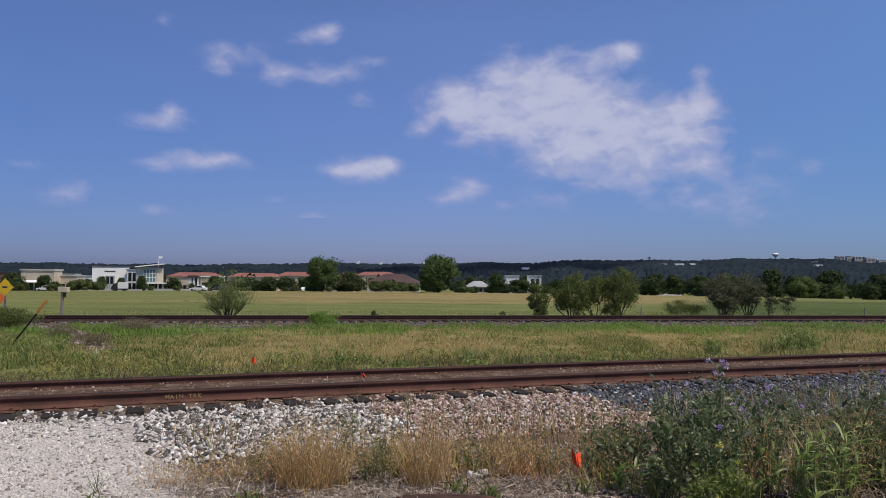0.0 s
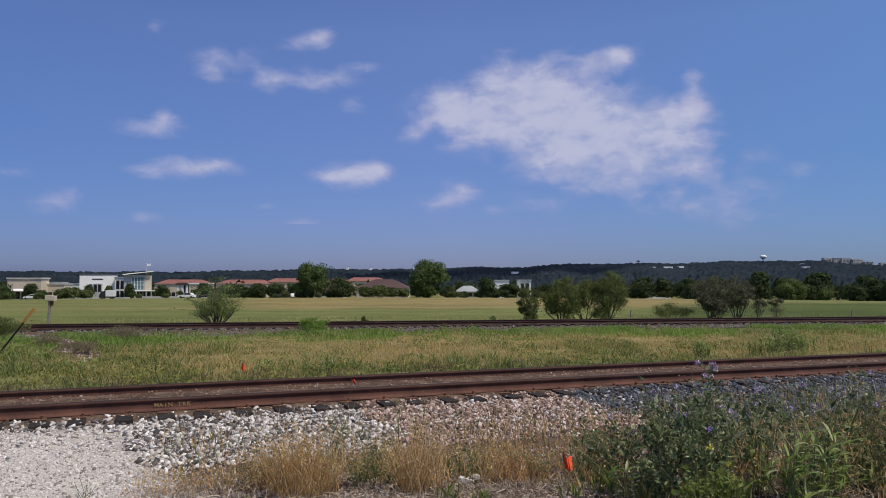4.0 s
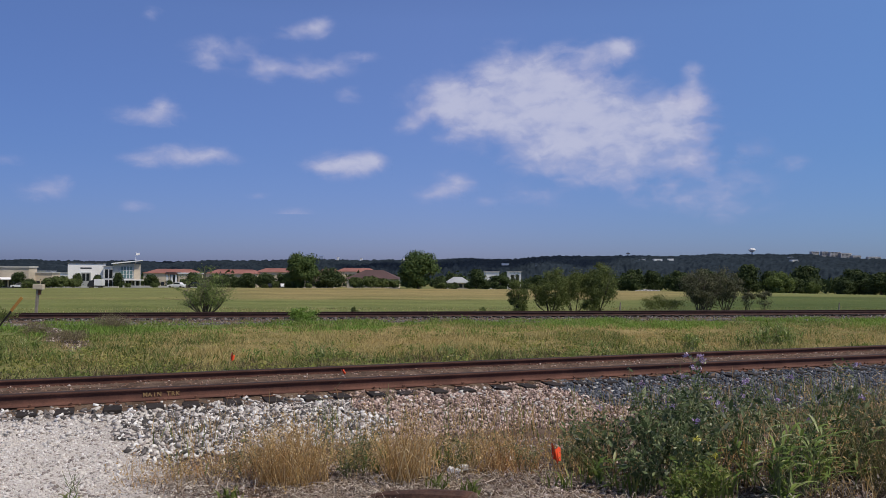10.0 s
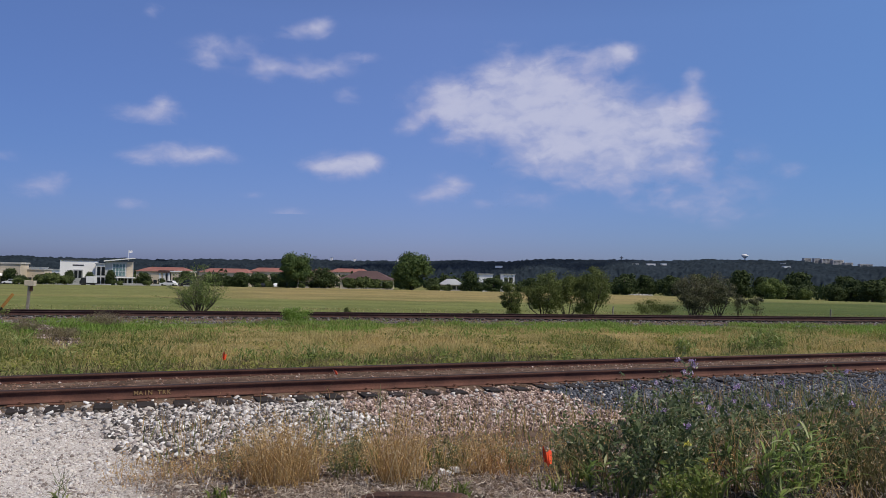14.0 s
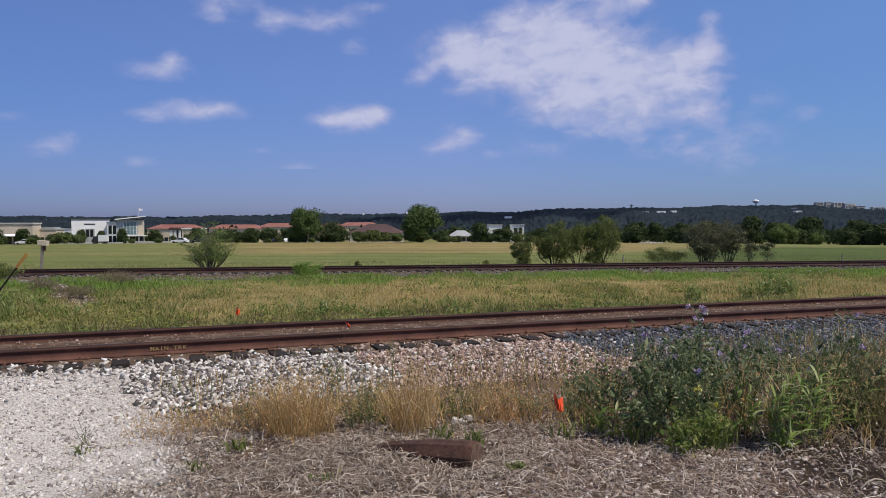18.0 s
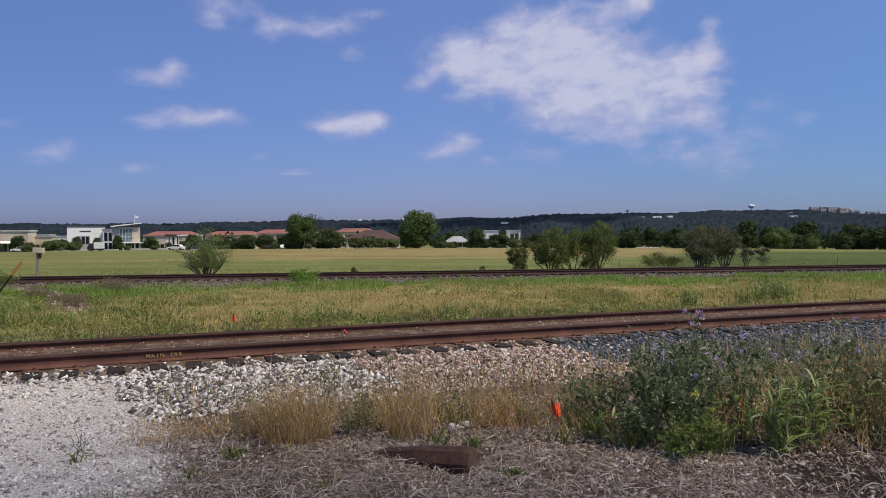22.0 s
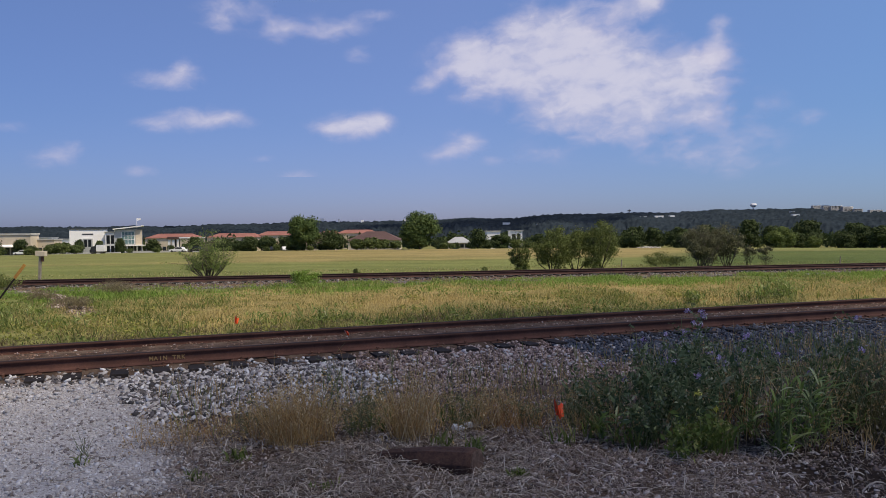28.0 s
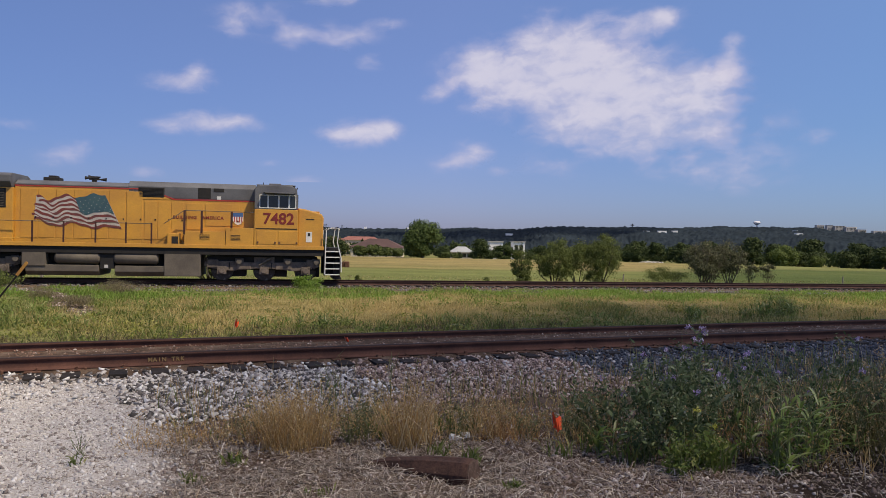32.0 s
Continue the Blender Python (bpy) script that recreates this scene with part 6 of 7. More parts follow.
def block(name, label, x0, x1, y, depth, h, wall, roof=DARK_TRIM, rows=(), base=None, cornice=0.3, turn=0.0):
    """A flat-roofed building: local x along its front, front at y = 0."""
    z = (float(ground_z((x0 + x1) / 2, y)) if base is None else base) - 0.1
    b = thing(name, label, "building", pose(x0, y, z, 0, 0, turn))
    w = x1 - x0
    part("wall", Shape().box(0, w, 0, depth, 0, h), wall, b, "", 0.03)
    part("roof", Shape().box(-0.25, w + 0.25, -0.25, depth + 0.25, h, h + cornice), roof, b, "flat roof edge")
    for a, c, z0, z1, n in rows:
        windows_row(b, a * w, c * w, 0, z0, z1, n)
    return b


def gabled(name, label, x0, x1, y, depth, h, rise, wall, roof, rows=(), hip=3.0, base=None):
    z = (float(ground_z((x0 + x1) / 2, y)) if base is None else base) - 0.1
    w = x1 - x0
    b = thing(name, label, "building", pose(x0, y, z))
    part("wall", Shape().box(0, w, 0, depth, 0, h), wall, b)
    o = 0.5
    v = [(-o, -o, h), (w + o, -o, h), (w + o, depth + o, h), (-o, depth + o, h), (min(hip, w / 2.2), depth / 2, h + rise), (max(w - hip, w / 1.8), depth / 2, h + rise)]
    part("roof", Shape().add(v, [(0, 1, 5, 4), (1, 2, 5), (2, 3, 4, 5), (3, 0, 4), (3, 2, 1, 0)]), roof, b)
    for a, c, z0, z1, n in rows:
        windows_row(b, a * w, c * w, 0, z0, z1, n)
    return b


white = block("white_building", "white two-storey office with a dark flat cornice", -127.4, -115.8, 260, 5, 8.5, WALL_WHITE, DARK_TRIM, [(0.02, 0.98, 0.6, 2.6, 9)], cornice=0.35, turn=20)
part("entrance_bay", Shape().box(4.2, 7.2, -0.6, 0.1, 0, 5.4), WALL_GREY, white)
windows_row(white, 4.4, 7.0, -0.6, 2.6, 5.0, 2)
part("sign_bar", Shape().box(3.9, 7.4, -0.05, 0.0, 6.6, 7.1), DARK_TRIM, white, "dark sign bar")
block("link_building", "pale glazed link between two offices", -116.2, -112.5, 262, 3, 7.4, WALL_WHITE, WALL_GREY, [(0.1, 0.9, 0.5, 2.8, 2), (0.1, 0.9, 3.6, 6.4, 2)])
slant = block("grey_office", "grey office with a slanted white roof and tall glazing", -110.0, -101.5, 255, 4, 8.1, WALL_GREY, DARK_TRIM, [(0.02, 0.98, 0.4, 2.4, 7)], cornice=0.15, turn=18)
part("side_pier", Shape().box(6.6, 8.6, -0.12, 0.0, 2.6, 8.0), WALL_TAN, slant, "tan stone pier", 0.02)
bay = part("glazed_bay", Shape().box(2.3, 6.3, -0.1, 0.0, 3.3, 7.2), TEAL_GLASS, slant, "tall blue-green glazing")
for i in range(5):
    part("mullion", Shape().box(2.26 + i * 0.98, 2.36 + i * 0.98, -0.16, -0.1, 3.3, 7.2), WALL_WHITE, bay)
for z in (4.6, 5.9):
    part("transom", Shape().box(2.3, 6.3, -0.155, -0.1, z, z + 0.1), WALL_WHITE, bay)
part("slanted_roof", Shape().prism([(-0.4, 7.9), (-0.2, 8.35), (9.0, 9.4), (9.0, 9.1), (-0.2, 8.0)], -1.5, 4.5), WALL_WHITE, slant, "thin slanted white roof")
part("canopy", Shape().box(0.5, 10.0, -2.5, 0.0, 2.6, 2.9), WALL_WHITE, slant, "entrance canopy")
for i in range(4):
    part("canopy_post", Shape().box(1.0 + i * 3.0, 1.3 + i * 3.0, -2.4, -2.1, 0, 2.6), WALL_GREY, slant)
tan = block("tan_building", "tan stone building with pale awnings", -140.5, -129.8, 240, 5, 6.6, WALL_TAN, CONCRETE, [(0.05, 0.95, 0.5, 2.6, 5)], cornice=0.5)
part("awning", Shape().prism([(-0.2, 3.6), (-2.0, 3.0), (-2.0, 2.8), (-0.2, 3.0)], 0.5, 7.0, "x"), WALL_WHITE, tan, "pale awning")
block("brick_building", "dark red brick building with a dark roof", -160.0, -141.0, 242, 16, 6.0, BRICK_RED, DARK_TRIM, [(0.05, 0.95, 0.5, 2.6, 6)])
block("tan_wing", "low tan stone wing with a flat roof", -130.2, -124.5, 244, 5, 4.9, WALL_TAN, CONCRETE, [(0.1, 0.9, 0.5, 2.4, 3)])
for x0, x1, h, y in ((-156, -149, 6.4, 290), (-148.2, -141, 5.8, 288), (-139, -133.5, 5.2, 292)):
    block("low_building", "low white commercial building far beyond the meadow", x0, x1, y, 5, h, WALL_WHITE, WALL_GREY, [(0.1, 0.9, 0.6, 2.2, 3)])
gabled("red_roofed_building", "long pale building under a red tile roof", -131, -110, 335, 16, 6.2, 1.9, WALL_TAN, TILE_RED, [(0.05, 0.95, 0.8, 2.4, 9)])
gabled("red_roofed_building", "long pale apartment house under a red tile roof", -106, -84, 342, 16, 6.3, 1.8, WALL_TAN, TILE_RED, [(0.05, 0.95, 0.8, 2.4, 9)])
gabled("red_roofed_building", "long pale apartment house with a red hipped roof", -86, -66, 350, 16, 7.0, 1.8, WALL_TAN, TILE_RED, [(0.05, 0.95, 0.8, 2.4, 9)])
gabled("red_roofed_building", "pale apartment house with a red tile roof behind trees", -64, -52, 380, 16, 7.3, 1.8, WALL_TAN, TILE_RED, [(0.05, 0.95, 0.8, 2.4, 6)])
gabled("red_roofed_building", "pale apartment house with red tile roof and chimneys", -54, -35, 385, 16, 8.0, 1.8, WALL_TAN, TILE_RED, [(0.05, 0.95, 0.8, 2.4, 8)])
gabled("dark_roofed_house", "low tan house under a broad red-brown shingle roof", -24.0, -11.4, 190, 12, 2.5, 2.2, WALL_TAN, ROOF_BROWN, [(0.04, 0.96, 0.7, 2.0, 6)], 4.0)
gabled("dark_roofed_house", "low house under a red-brown shingle roof behind shrubs", -42, -33, 230, 10, 2.3, 3.2, WALL_TAN, ROOF_BROWN, [(0.05, 0.95, 0.7, 1.9, 5)], 3.0)
arc = thing("gateway_building", "white portico with wide openings and a flat roof", "building", pose(-107, 300, float(ground_z(-107, 300)) - 0.1))
part("roof", Shape().prism([(-2.0, 5.4), (3.0, 5.4), (2.4, 6.3), (-1.4, 6.3)], -0.4, 6), ROOF_BROWN, arc, "brown hipped roof")
part("wall", Shape().box(3.3, 7.2, 0, 6, 0, 5.7), WALL_TAN, arc, "cream wall")
part("roof", Shape().box(3.1, 11.3, -0.3, 6, 5.7, 6.1), WALL_WHITE, arc, "flat white roof edge")
for x0 in (-1.4, 0.3, 2.0, 7.6, 9.0, 10.4):
    part("pillar", Shape().box(x0, x0 + 0.75, 0.0, 0.7, 0, 5.4 if x0 < 3 else 5.7), WALL_WHITE, arc, "white pillar", 0.02)
# dark trim colour stands in for shade inside the openings
part("rear_wall", Shape().box(-1.4, 11.2, 4.0, 4.4, 0, 5.3), DARK_TRIM, arc, "rear wall coloured dark for the shade behind the pillars")
fp = thing("flagpole", "tall thin pole with a small white flag beside the office", "flagpole", pose(-105.2, 262, float(ground_z(-105.2, 262))))
part("pole", Shape().tube([(0, 0, -0.2), (0, 0, 6), (0, 0, 12.2)], [0.09, 0.07, 0.04], 8), WALL_WHITE, fp)
part("flag", Shape().prism([(0.04, 11.3), (0.6, 11.2), (1.3, 11.35), (1.3, 12.0), (0.6, 11.9), (0.04, 12.1)], -0.02, 0.02), WALL_WHITE, fp, "white flag")
block("pale_house", "small pale flat-roofed house among trees", 12.5, 16.6, 230, 8, 5.3, WALL_WHITE, CONCRETE, [(0.2, 0.9, 0.7, 2.4, 2)], cornice=0.25)
block("pale_house", "small white flat-roofed house beside dark trees", 19.6, 23.2, 230, 8, 5.3, WALL_WHITE, CONCRETE, [(0.1, 0.9, 2.9, 4.4, 2)], cornice=0.25)
gabled("small_house", "small tan house with a grey roof behind shrubs", 0.9, 7.2, 215, 8, 1.9, 1.6, WALL_TAN, WALL_GREY, [(0.05, 0.95, 0.6, 1.5, 4)], 2.0)
for x0, x1, y, h, lab in ((-121, -100, 236, 0.5, "low pale kerb wall beside the car park"), (-97, -74, 232, 0.6, "low pale kerb wall along the street")):
    w = thing("kerb_wall", lab, "wall", pose(x0, y, float(ground_z((x0 + x1) / 2, y)) - 0.05))
    part("wall", Shape().box(0, x1 - x0, 0, 0.5, 0, h + 0.1), CONCRETE, w, "", 0.03)

for x, y, k in ((47.4, 180, 1.0), (49.6, 181, 0.8), (45.8, 179, 0.6)):
    b = thing("pale_rubble", "heap of pale broken concrete at the meadow's far edge", "rubble", pose(x, y, float(ground_z(x, y))))
    for j in range(5):
        part("slab", Shape().prism([(-0.5, 0), (0.5, 0), (0.4, 0.18), (0.1, 0.3), (-0.4, 0.2)], -0.3, 0.3, "y", pose(-0.9 + j * 0.45, 0, -0.03 + 0.07 * (j % 3), 0, 12 * (j % 3) - 10, 33 * j) @ Matrix.Diagonal((k, k, k, 1))), CONCRETE, b)

# houses and masts on the ridge
r = np.random.default_rng(66)
for az, d, w, h in ((-9.2, 2380, 18, 7), (-7.9, 2380, 9, 6), (-6.2, 2420, 10, 5), (-3.0, 2430, 18, 5), (4.3, 1500, 20, 0.5), (14.2, 1700, 18, 0.2), (15.2, 1700, 26, 0.5), (16.2, 1720, 16, 0.3), (24.2, 1500, 16, 1.5), (24.1, 1750, 10, 1.5), (6.8, 1250, 12, 1), (12.6, 1700, 12, 0.2)):
    x, y = d * math.sin(radians(az)), d * math.cos(radians(az))
    block("ridge_house", "pale house among the woods of the ridge", x, x + w * 0.7, y - 12, 10, h + 3.5, WALL_WHITE, CONCRETE, base=hill_z(x, y) - 1.0)
for along, w, h in ((1189, 24, 17), (1222, 19, 19), (1247, 35, 19), (1284, 33, 18), (1322, 26, 12), (1372, 40, 10)):
    a = math.atan2(along, 2480)
    x, y = 2490 * math.sin(a), 2490 * math.cos(a)
    b = block("ridge_block", "pale apartment block on the ridge", x, x + w * 0.9, y, 14, h, CONCRETE, WALL_WHITE, [(0.06, 0.94, 2 + k * 3.6, 4 + k * 3.6, 7) for k in range(int(h // 3.6))], base=hill_z(x, y) - 3.0)
tx, ty = 2450 * math.sin(radians(21.88)), 2450 * math.cos(radians(21.88))
tower = thing("water_tower", "white water tower with a bulbous tank on the ridge", "water tower", pose(tx, ty, hill_z(tx, ty)) @ Matrix.Scale(0.82, 4))
part("stem", Shape().tube([(0, 0, -5), (0, 0, 2), (0, 0, 11)], [5, 3.2, 3.2], 14), WALL_WHITE, tower, smooth=True)
part("tank", Shape().tube([(0, 0, 9), (0, 0, 12), (0, 0, 16), (0, 0, 19), (0, 0, 22), (0, 0, 23)], [3.2, 8, 12, 12, 8, 2], 20), WALL_WHITE, tower, "white bulbous tank", smooth=True)
tx, ty = 2450 * math.sin(radians(13.5)), 2450 * math.cos(radians(13.5))
mast = thing("lookout_mast", "small mast with a platform on the skyline", "mast", pose(tx, ty, hill_z(tx, ty)))
part("legs", Shape().tube([(0, 0, -3), (0, 0, 14)], 1.3, 6), DARK_TRIM, mast)
part("platform", Shape().box(-5, 5, -3, 3, 8, 11), DARK_TRIM, mast)


# ---- vehicles parked along the street ----
def vehicle(name, label, x, y, turn, paint, length=4.6, width=1.9, box=False):
    c = thing(name, label, "vehicle", pose(x, y, float(ground_z(x, y)), 0, 0, turn))
    L = length / 2
    if box:
        part("cargo_box", Shape().box(-L, L * 0.12, -width / 2, width / 2, 0.7, 2.35), paint, c, "white cargo box", 0.04)
        part("cab", Shape().prism([(L * 0.16, 0.45), (L, 0.45), (L, 1.15), (L * 0.88, 1.25), (L * 0.7, 2.0), (L * 0.16, 2.1)], -width / 2, width / 2), CAR_DARK, c, "dark cab", 0.06)
        part("windscreen", Shape().prism([(L * 0.71, 1.95), (L * 0.88, 1.28), (L * 0.905, 1.3), (L * 0.735, 1.98)], -width / 2 + 0.1, width / 2 - 0.1), DARK_GLASS, c)
        part("chassis", Shape().box(-L, L, -width / 2 + 0.15, width / 2 - 0.15, 0.4, 0.7), BLACK_STEEL, c)
    else:
        part("body", Shape().prism([(-L, 0.35), (L, 0.35), (L, 0.8), (L * 0.5, 0.95), (-L * 0.9, 1.0), (-L, 0.8)], -width / 2, width / 2), paint, c, "", 0.08)
        part("cabin", Shape().prism([(-L * 0.7, 0.95), (L * 0.45, 0.95), (L * 0.15, 1.5), (-L * 0.5, 1.5)], -width / 2 + 0.1, width / 2 - 0.1), paint, c, "", 0.06)
        for sy in (-1, 1):
            a, b = sorted((sy * (width / 2 - 0.1), sy * (width / 2 - 0.08)))
            part("side_window", Shape().prism([(-L * 0.58, 1.0), (L * 0.34, 1.0), (L * 0.12, 1.43), (-L * 0.45, 1.43)], a, b), DARK_GLASS, c)
    for dx in (-L * 0.62, L * 0.64):
        for sy in (-1, 1):
            a, b = sorted((sy * (width / 2 - 0.22), sy * (width / 2 + 0.01)))
            w = part("wheel", Shape().tube([(dx, a, 0.33), (dx, b, 0.33)], 0.33, 14), TYRE, c)
            part("rim", Shape().tube([(dx, a - 0.005, 0.33), (dx, b + 0.005, 0.33)], 0.19, 10), WHEEL_STEEL, w)
    return c


vehicle("box_truck", "small white box truck with a dark cab parked by the meadow", -89.6, 198, 186, CAR_WHITE, 3.7, 2.0, True)
vehicle("parked_car", "white car parked near the portico", -70.2, 202, 175, CAR_WHITE)
vehicle("parked_car", "dark car parked beside a white one", -66.0, 203, 180, CAR_DARK)
vehicle("parked_car", "white car parked before the tan building", -118.0, 214, 180, CAR_WHITE)
for i in range(7):
    vehicle("parked_car", "car in the far car park behind shrubs", -55.5 + i * 3.3, 248, 90 + (i % 3) * 4, CAR_WHITE if i % 2 else CAR_DARK)

# ---- signs, posts ----
sg = thing("warning_sign", "yellow diamond warning sign on a post", "sign", pose(-21.8, 36.0, float(ground_z(-21.8, 36.0))))
part("post", Shape().box(-0.04, 0.04, -0.03, 0.03, -0.2, 1.6), WIRE, sg)
part("panel", Shape().box(-0.3, 0.3, -0.04, -0.03, -0.3, 0.3), SIGN_YELLOW, sg, "yellow diamond panel", 0.004, m=pose(0, 0, 1.65, 0, 45, 0))
part("sign_mark", Shape().box(-0.12, 0.12, -0.046, -0.041, 1.62, 1.70), DARK_TRIM, sg)
sg = thing("road_work_sign", "small orange sign panel beside the crossing", "sign", pose(-20.9, 34.0, float(ground_z(-20.9, 34.0))))
part("post", Shape().box(-0.03, 0.03, -0.02, 0.02, -0.2, 1.2), WIRE, sg)
part("panel", Shape().box(-0.28, 0.28, -0.03, -0.02, -0.2, 0.2), SIGN_ORANGE, sg, "orange panel", 0.004, m=pose(0, 0, 1.35, 0, 45, 0))
bx = thing("utility_post", "leaning silvered post with a pale box beside the meadow", "post", pose(-23.85, 45, float(ground_z(-23.85, 45)), 0, 3, 0))
part("post", Shape().box(-0.07, 0.07, -0.06, 0.06, -0.3, 1.55), POST_WOOD, bx, "", 0.01)
part("box", Shape().box(-0.24, 0.32, -0.16, 0.16, 1.46, 1.76), WALL_TAN, bx, "pale metal box", 0.02)
part("bracket", Shape().box(0.06, 0.18, -0.08, 0.08, 1.15, 1.46), RUST, bx)
lp = thing("marker_post", "leaning rusty marker post with an orange top", "post", pose(-12.75, 22.0, float(ground_z(-12.65, 22)) + 0.42, 0, 38, 0))
part("post", Shape().box(-0.022, 0.022, -0.02, 0.02, -0.8, 0.9), TIE, lp, "dark rusted post", 0.006)
part("blade", Shape().box(-0.045, 0.045, -0.032, -0.022, 0.62, 1.12), RUST_POST, lp, "faded orange reflector blade", 0.01)
for x, y, h in ((11.2, 48.8, 0.75), (27.0, 52.5, 0.8), (33, 54, 0.8)):
    f = thing("fence_post", "dark weathered fence post in the meadow", "post", pose(x, y, float(ground_z(x, y)), 0, 2, 0))
    part("post", Shape().tube([(0, 0, -0.2), (0, 0, h * 0.6), (0.01, 0, h)], [0.05, 0.048, 0.04], 7), POST_WOOD, f)


# ---- foreground ----
def pin_flag(label, x, y, z, h, turn, tilt=0.0, k=1.0):
    f = thing("marker_flag", label, "marker flag", pose(x, y, z, 0, tilt, turn), "marker flags")
    part("wire", Shape().tube([(0, 0, -0.1), (0.005, 0, h * 0.6), (0, 0, h)], 0.003, 5), WIRE, f)
    s, cols = Shape(), 7
    v = []
    for i in range(cols):
        u = i / (cols - 1)
        for zz in (0, 1):
            v.append((0.002 + 0.085 * u * k, 0.03 * k * math.sin(u * 6 + 2 * zz), h - 0.015 - k * (0.16 * (1 - zz) * (1 - 0.3 * u * u) + 0.06 * u - 0.02 * math.sin(u * 9))))
    s.add(v, [(2 * i, 2 * i + 2, 2 * i + 3, 2 * i + 1) for i in range(cols - 1)])
    s.add([(a, b + 0.003, c) for a, b, c in v], [(2 * i, 2 * i + 1, 2 * i + 3, 2 * i + 2) for i in range(cols - 1)])
    part("flag", s, ORANGE_FLAG, f, "crumpled orange plastic flag")


def gz(x, y):
    return float(ground_z(x, y))


pin_flag("orange marker flag among dry grass", 1.10, 7.55, gz(1.1, 7.55) - 0.02, 0.42, -20, -6)
pin_flag("orange marker flag in grass beyond the near track", -4.9, 17.6, gz(-4.9, 17.6), 0.32, 10, 12)
pin_flag("orange marker flag leaning between the rusted rails", -1.62, 12.75, gz(-1.62, 12.75), 0.18, 30, -25, 0.55)

# rotten timber lying across the slope
lg = thing("old_timber", "short rotten dark brown timber lying in dry straw", "timber", pose(-0.22, 6.80, gz(-0.22, 6.80) + 0.02, 3, -5, -27))
ends = [(-0.56, 0.45), (-0.3, 0.8), (0.1, 0.97), (0.5, 1.0), (0.54, 0.94)]
ring = [(-0.13, -0.12), (0.0, -0.135), (0.11, -0.11), (0.135, 0.0), (0.1, 0.1), (0.0, 0.125), (-0.09, 0.11), (-0.14, 0.02)]
rr = random.Random(8)
body = [(x, a * k + rr.uniform(-0.008, 0.008), b * k - 0.05 * (1 - k) + rr.uniform(-0.008, 0.008)) for x, k in ends for a, b in ring]
s = Shape().add(body, [(i * 8 + j, i * 8 + (j + 1) % 8, i * 8 + 8 + (j + 1) % 8, i * 8 + 8 + j) for i in range(4) for j in range(8)] + [tuple(range(8))[::-1], tuple(range(32, 40))])
part("log", s, LOGWOOD, lg, "", 0.006)
part("sawn_end", Shape().prism([(a * 0.9, b * 0.9) for a, b in ring], 0.541, 0.548, "x"), BROKEN_WOOD, lg, "lighter broken end")
for i in range(5):
    part("splinter", Shape().prism([(-0.03 + i * 0.02, -0.02), (0.02 + i * 0.02, -0.03), (0.01 + i * 0.02, 0.04)], -0.7 - 0.05 * (i % 3), -0.5, "x", pose(0, -0.06 + 0.02 * i, -0.02)), LOGWOOD, lg)
ws = thing("white_rubble", "lump of white broken concrete in the weeds", "rubble", pose(0.12, 7.9, gz(0.12, 7.9) + 0.03, 0, 0, 15))
part("lump", Shape().prism([(-0.08, -0.02), (0.02, -0.05), (0.1, -0.01), (0.05, 0.03), (-0.05, 0.04)], -0.03, 0.025, "z", pose(0, 0, 0, 12, 14, 0)), WALL_WHITE, ws, "", 0.015)
part("lump", Shape().prism([(0.05, 0.05), (0.16, 0.02), (0.18, 0.08), (0.08, 0.12)], -0.02, 0.03, "z"), WALL_WHITE, ws, "", 0.01)


def tuft(name, label, x, y, n, h, spread, mat, seed, lean=0.45, w=0.008, heads=0.0, head_mat=None):
    """A grass clump: blades from one foot, some with seed heads."""
    r = np.random.default_rng(seed)
    ob = thing(name, label, "grass clump", pose(x, y, gz(x, y)), "roadside plants")
    a, d = r.uniform(0, 6.28, n), spread * np.sqrt(r.uniform(0, 1, n))
    p = np.stack([d * np.cos(a), d * np.sin(a), np.full(n, -0.03)], 1)
    hh, ll = h * r.uniform(0.45, 1.05, n), lean * r.uniform(0.2, 1.2, n)
    v, q, t = blades(p, hh, w * r.uniform(0.6, 1.5, n), ll, r)
    part("grass_tuft", bulk("grass_tuft", v, q, t, mat), mat, ob)
    if heads:
        tips = v.reshape(n, 5, 3)[:, 4][r.uniform(size=n) < heads]
        tips = np.repeat(tips, 7, 0) + r.normal(size=(len(tips) * 7, 3)) * np.array([0.008, 0.008, 0.025])
        v, q = leaves(tips, r.uniform(0.007, 0.016, len(tips)), r, 0.5)
        tagged(part("seed_fluff", bulk("seed_fluff", v, q, [], head_mat or mat), mat, ob, "pale seed heads"), kind="stuff")
    return ob


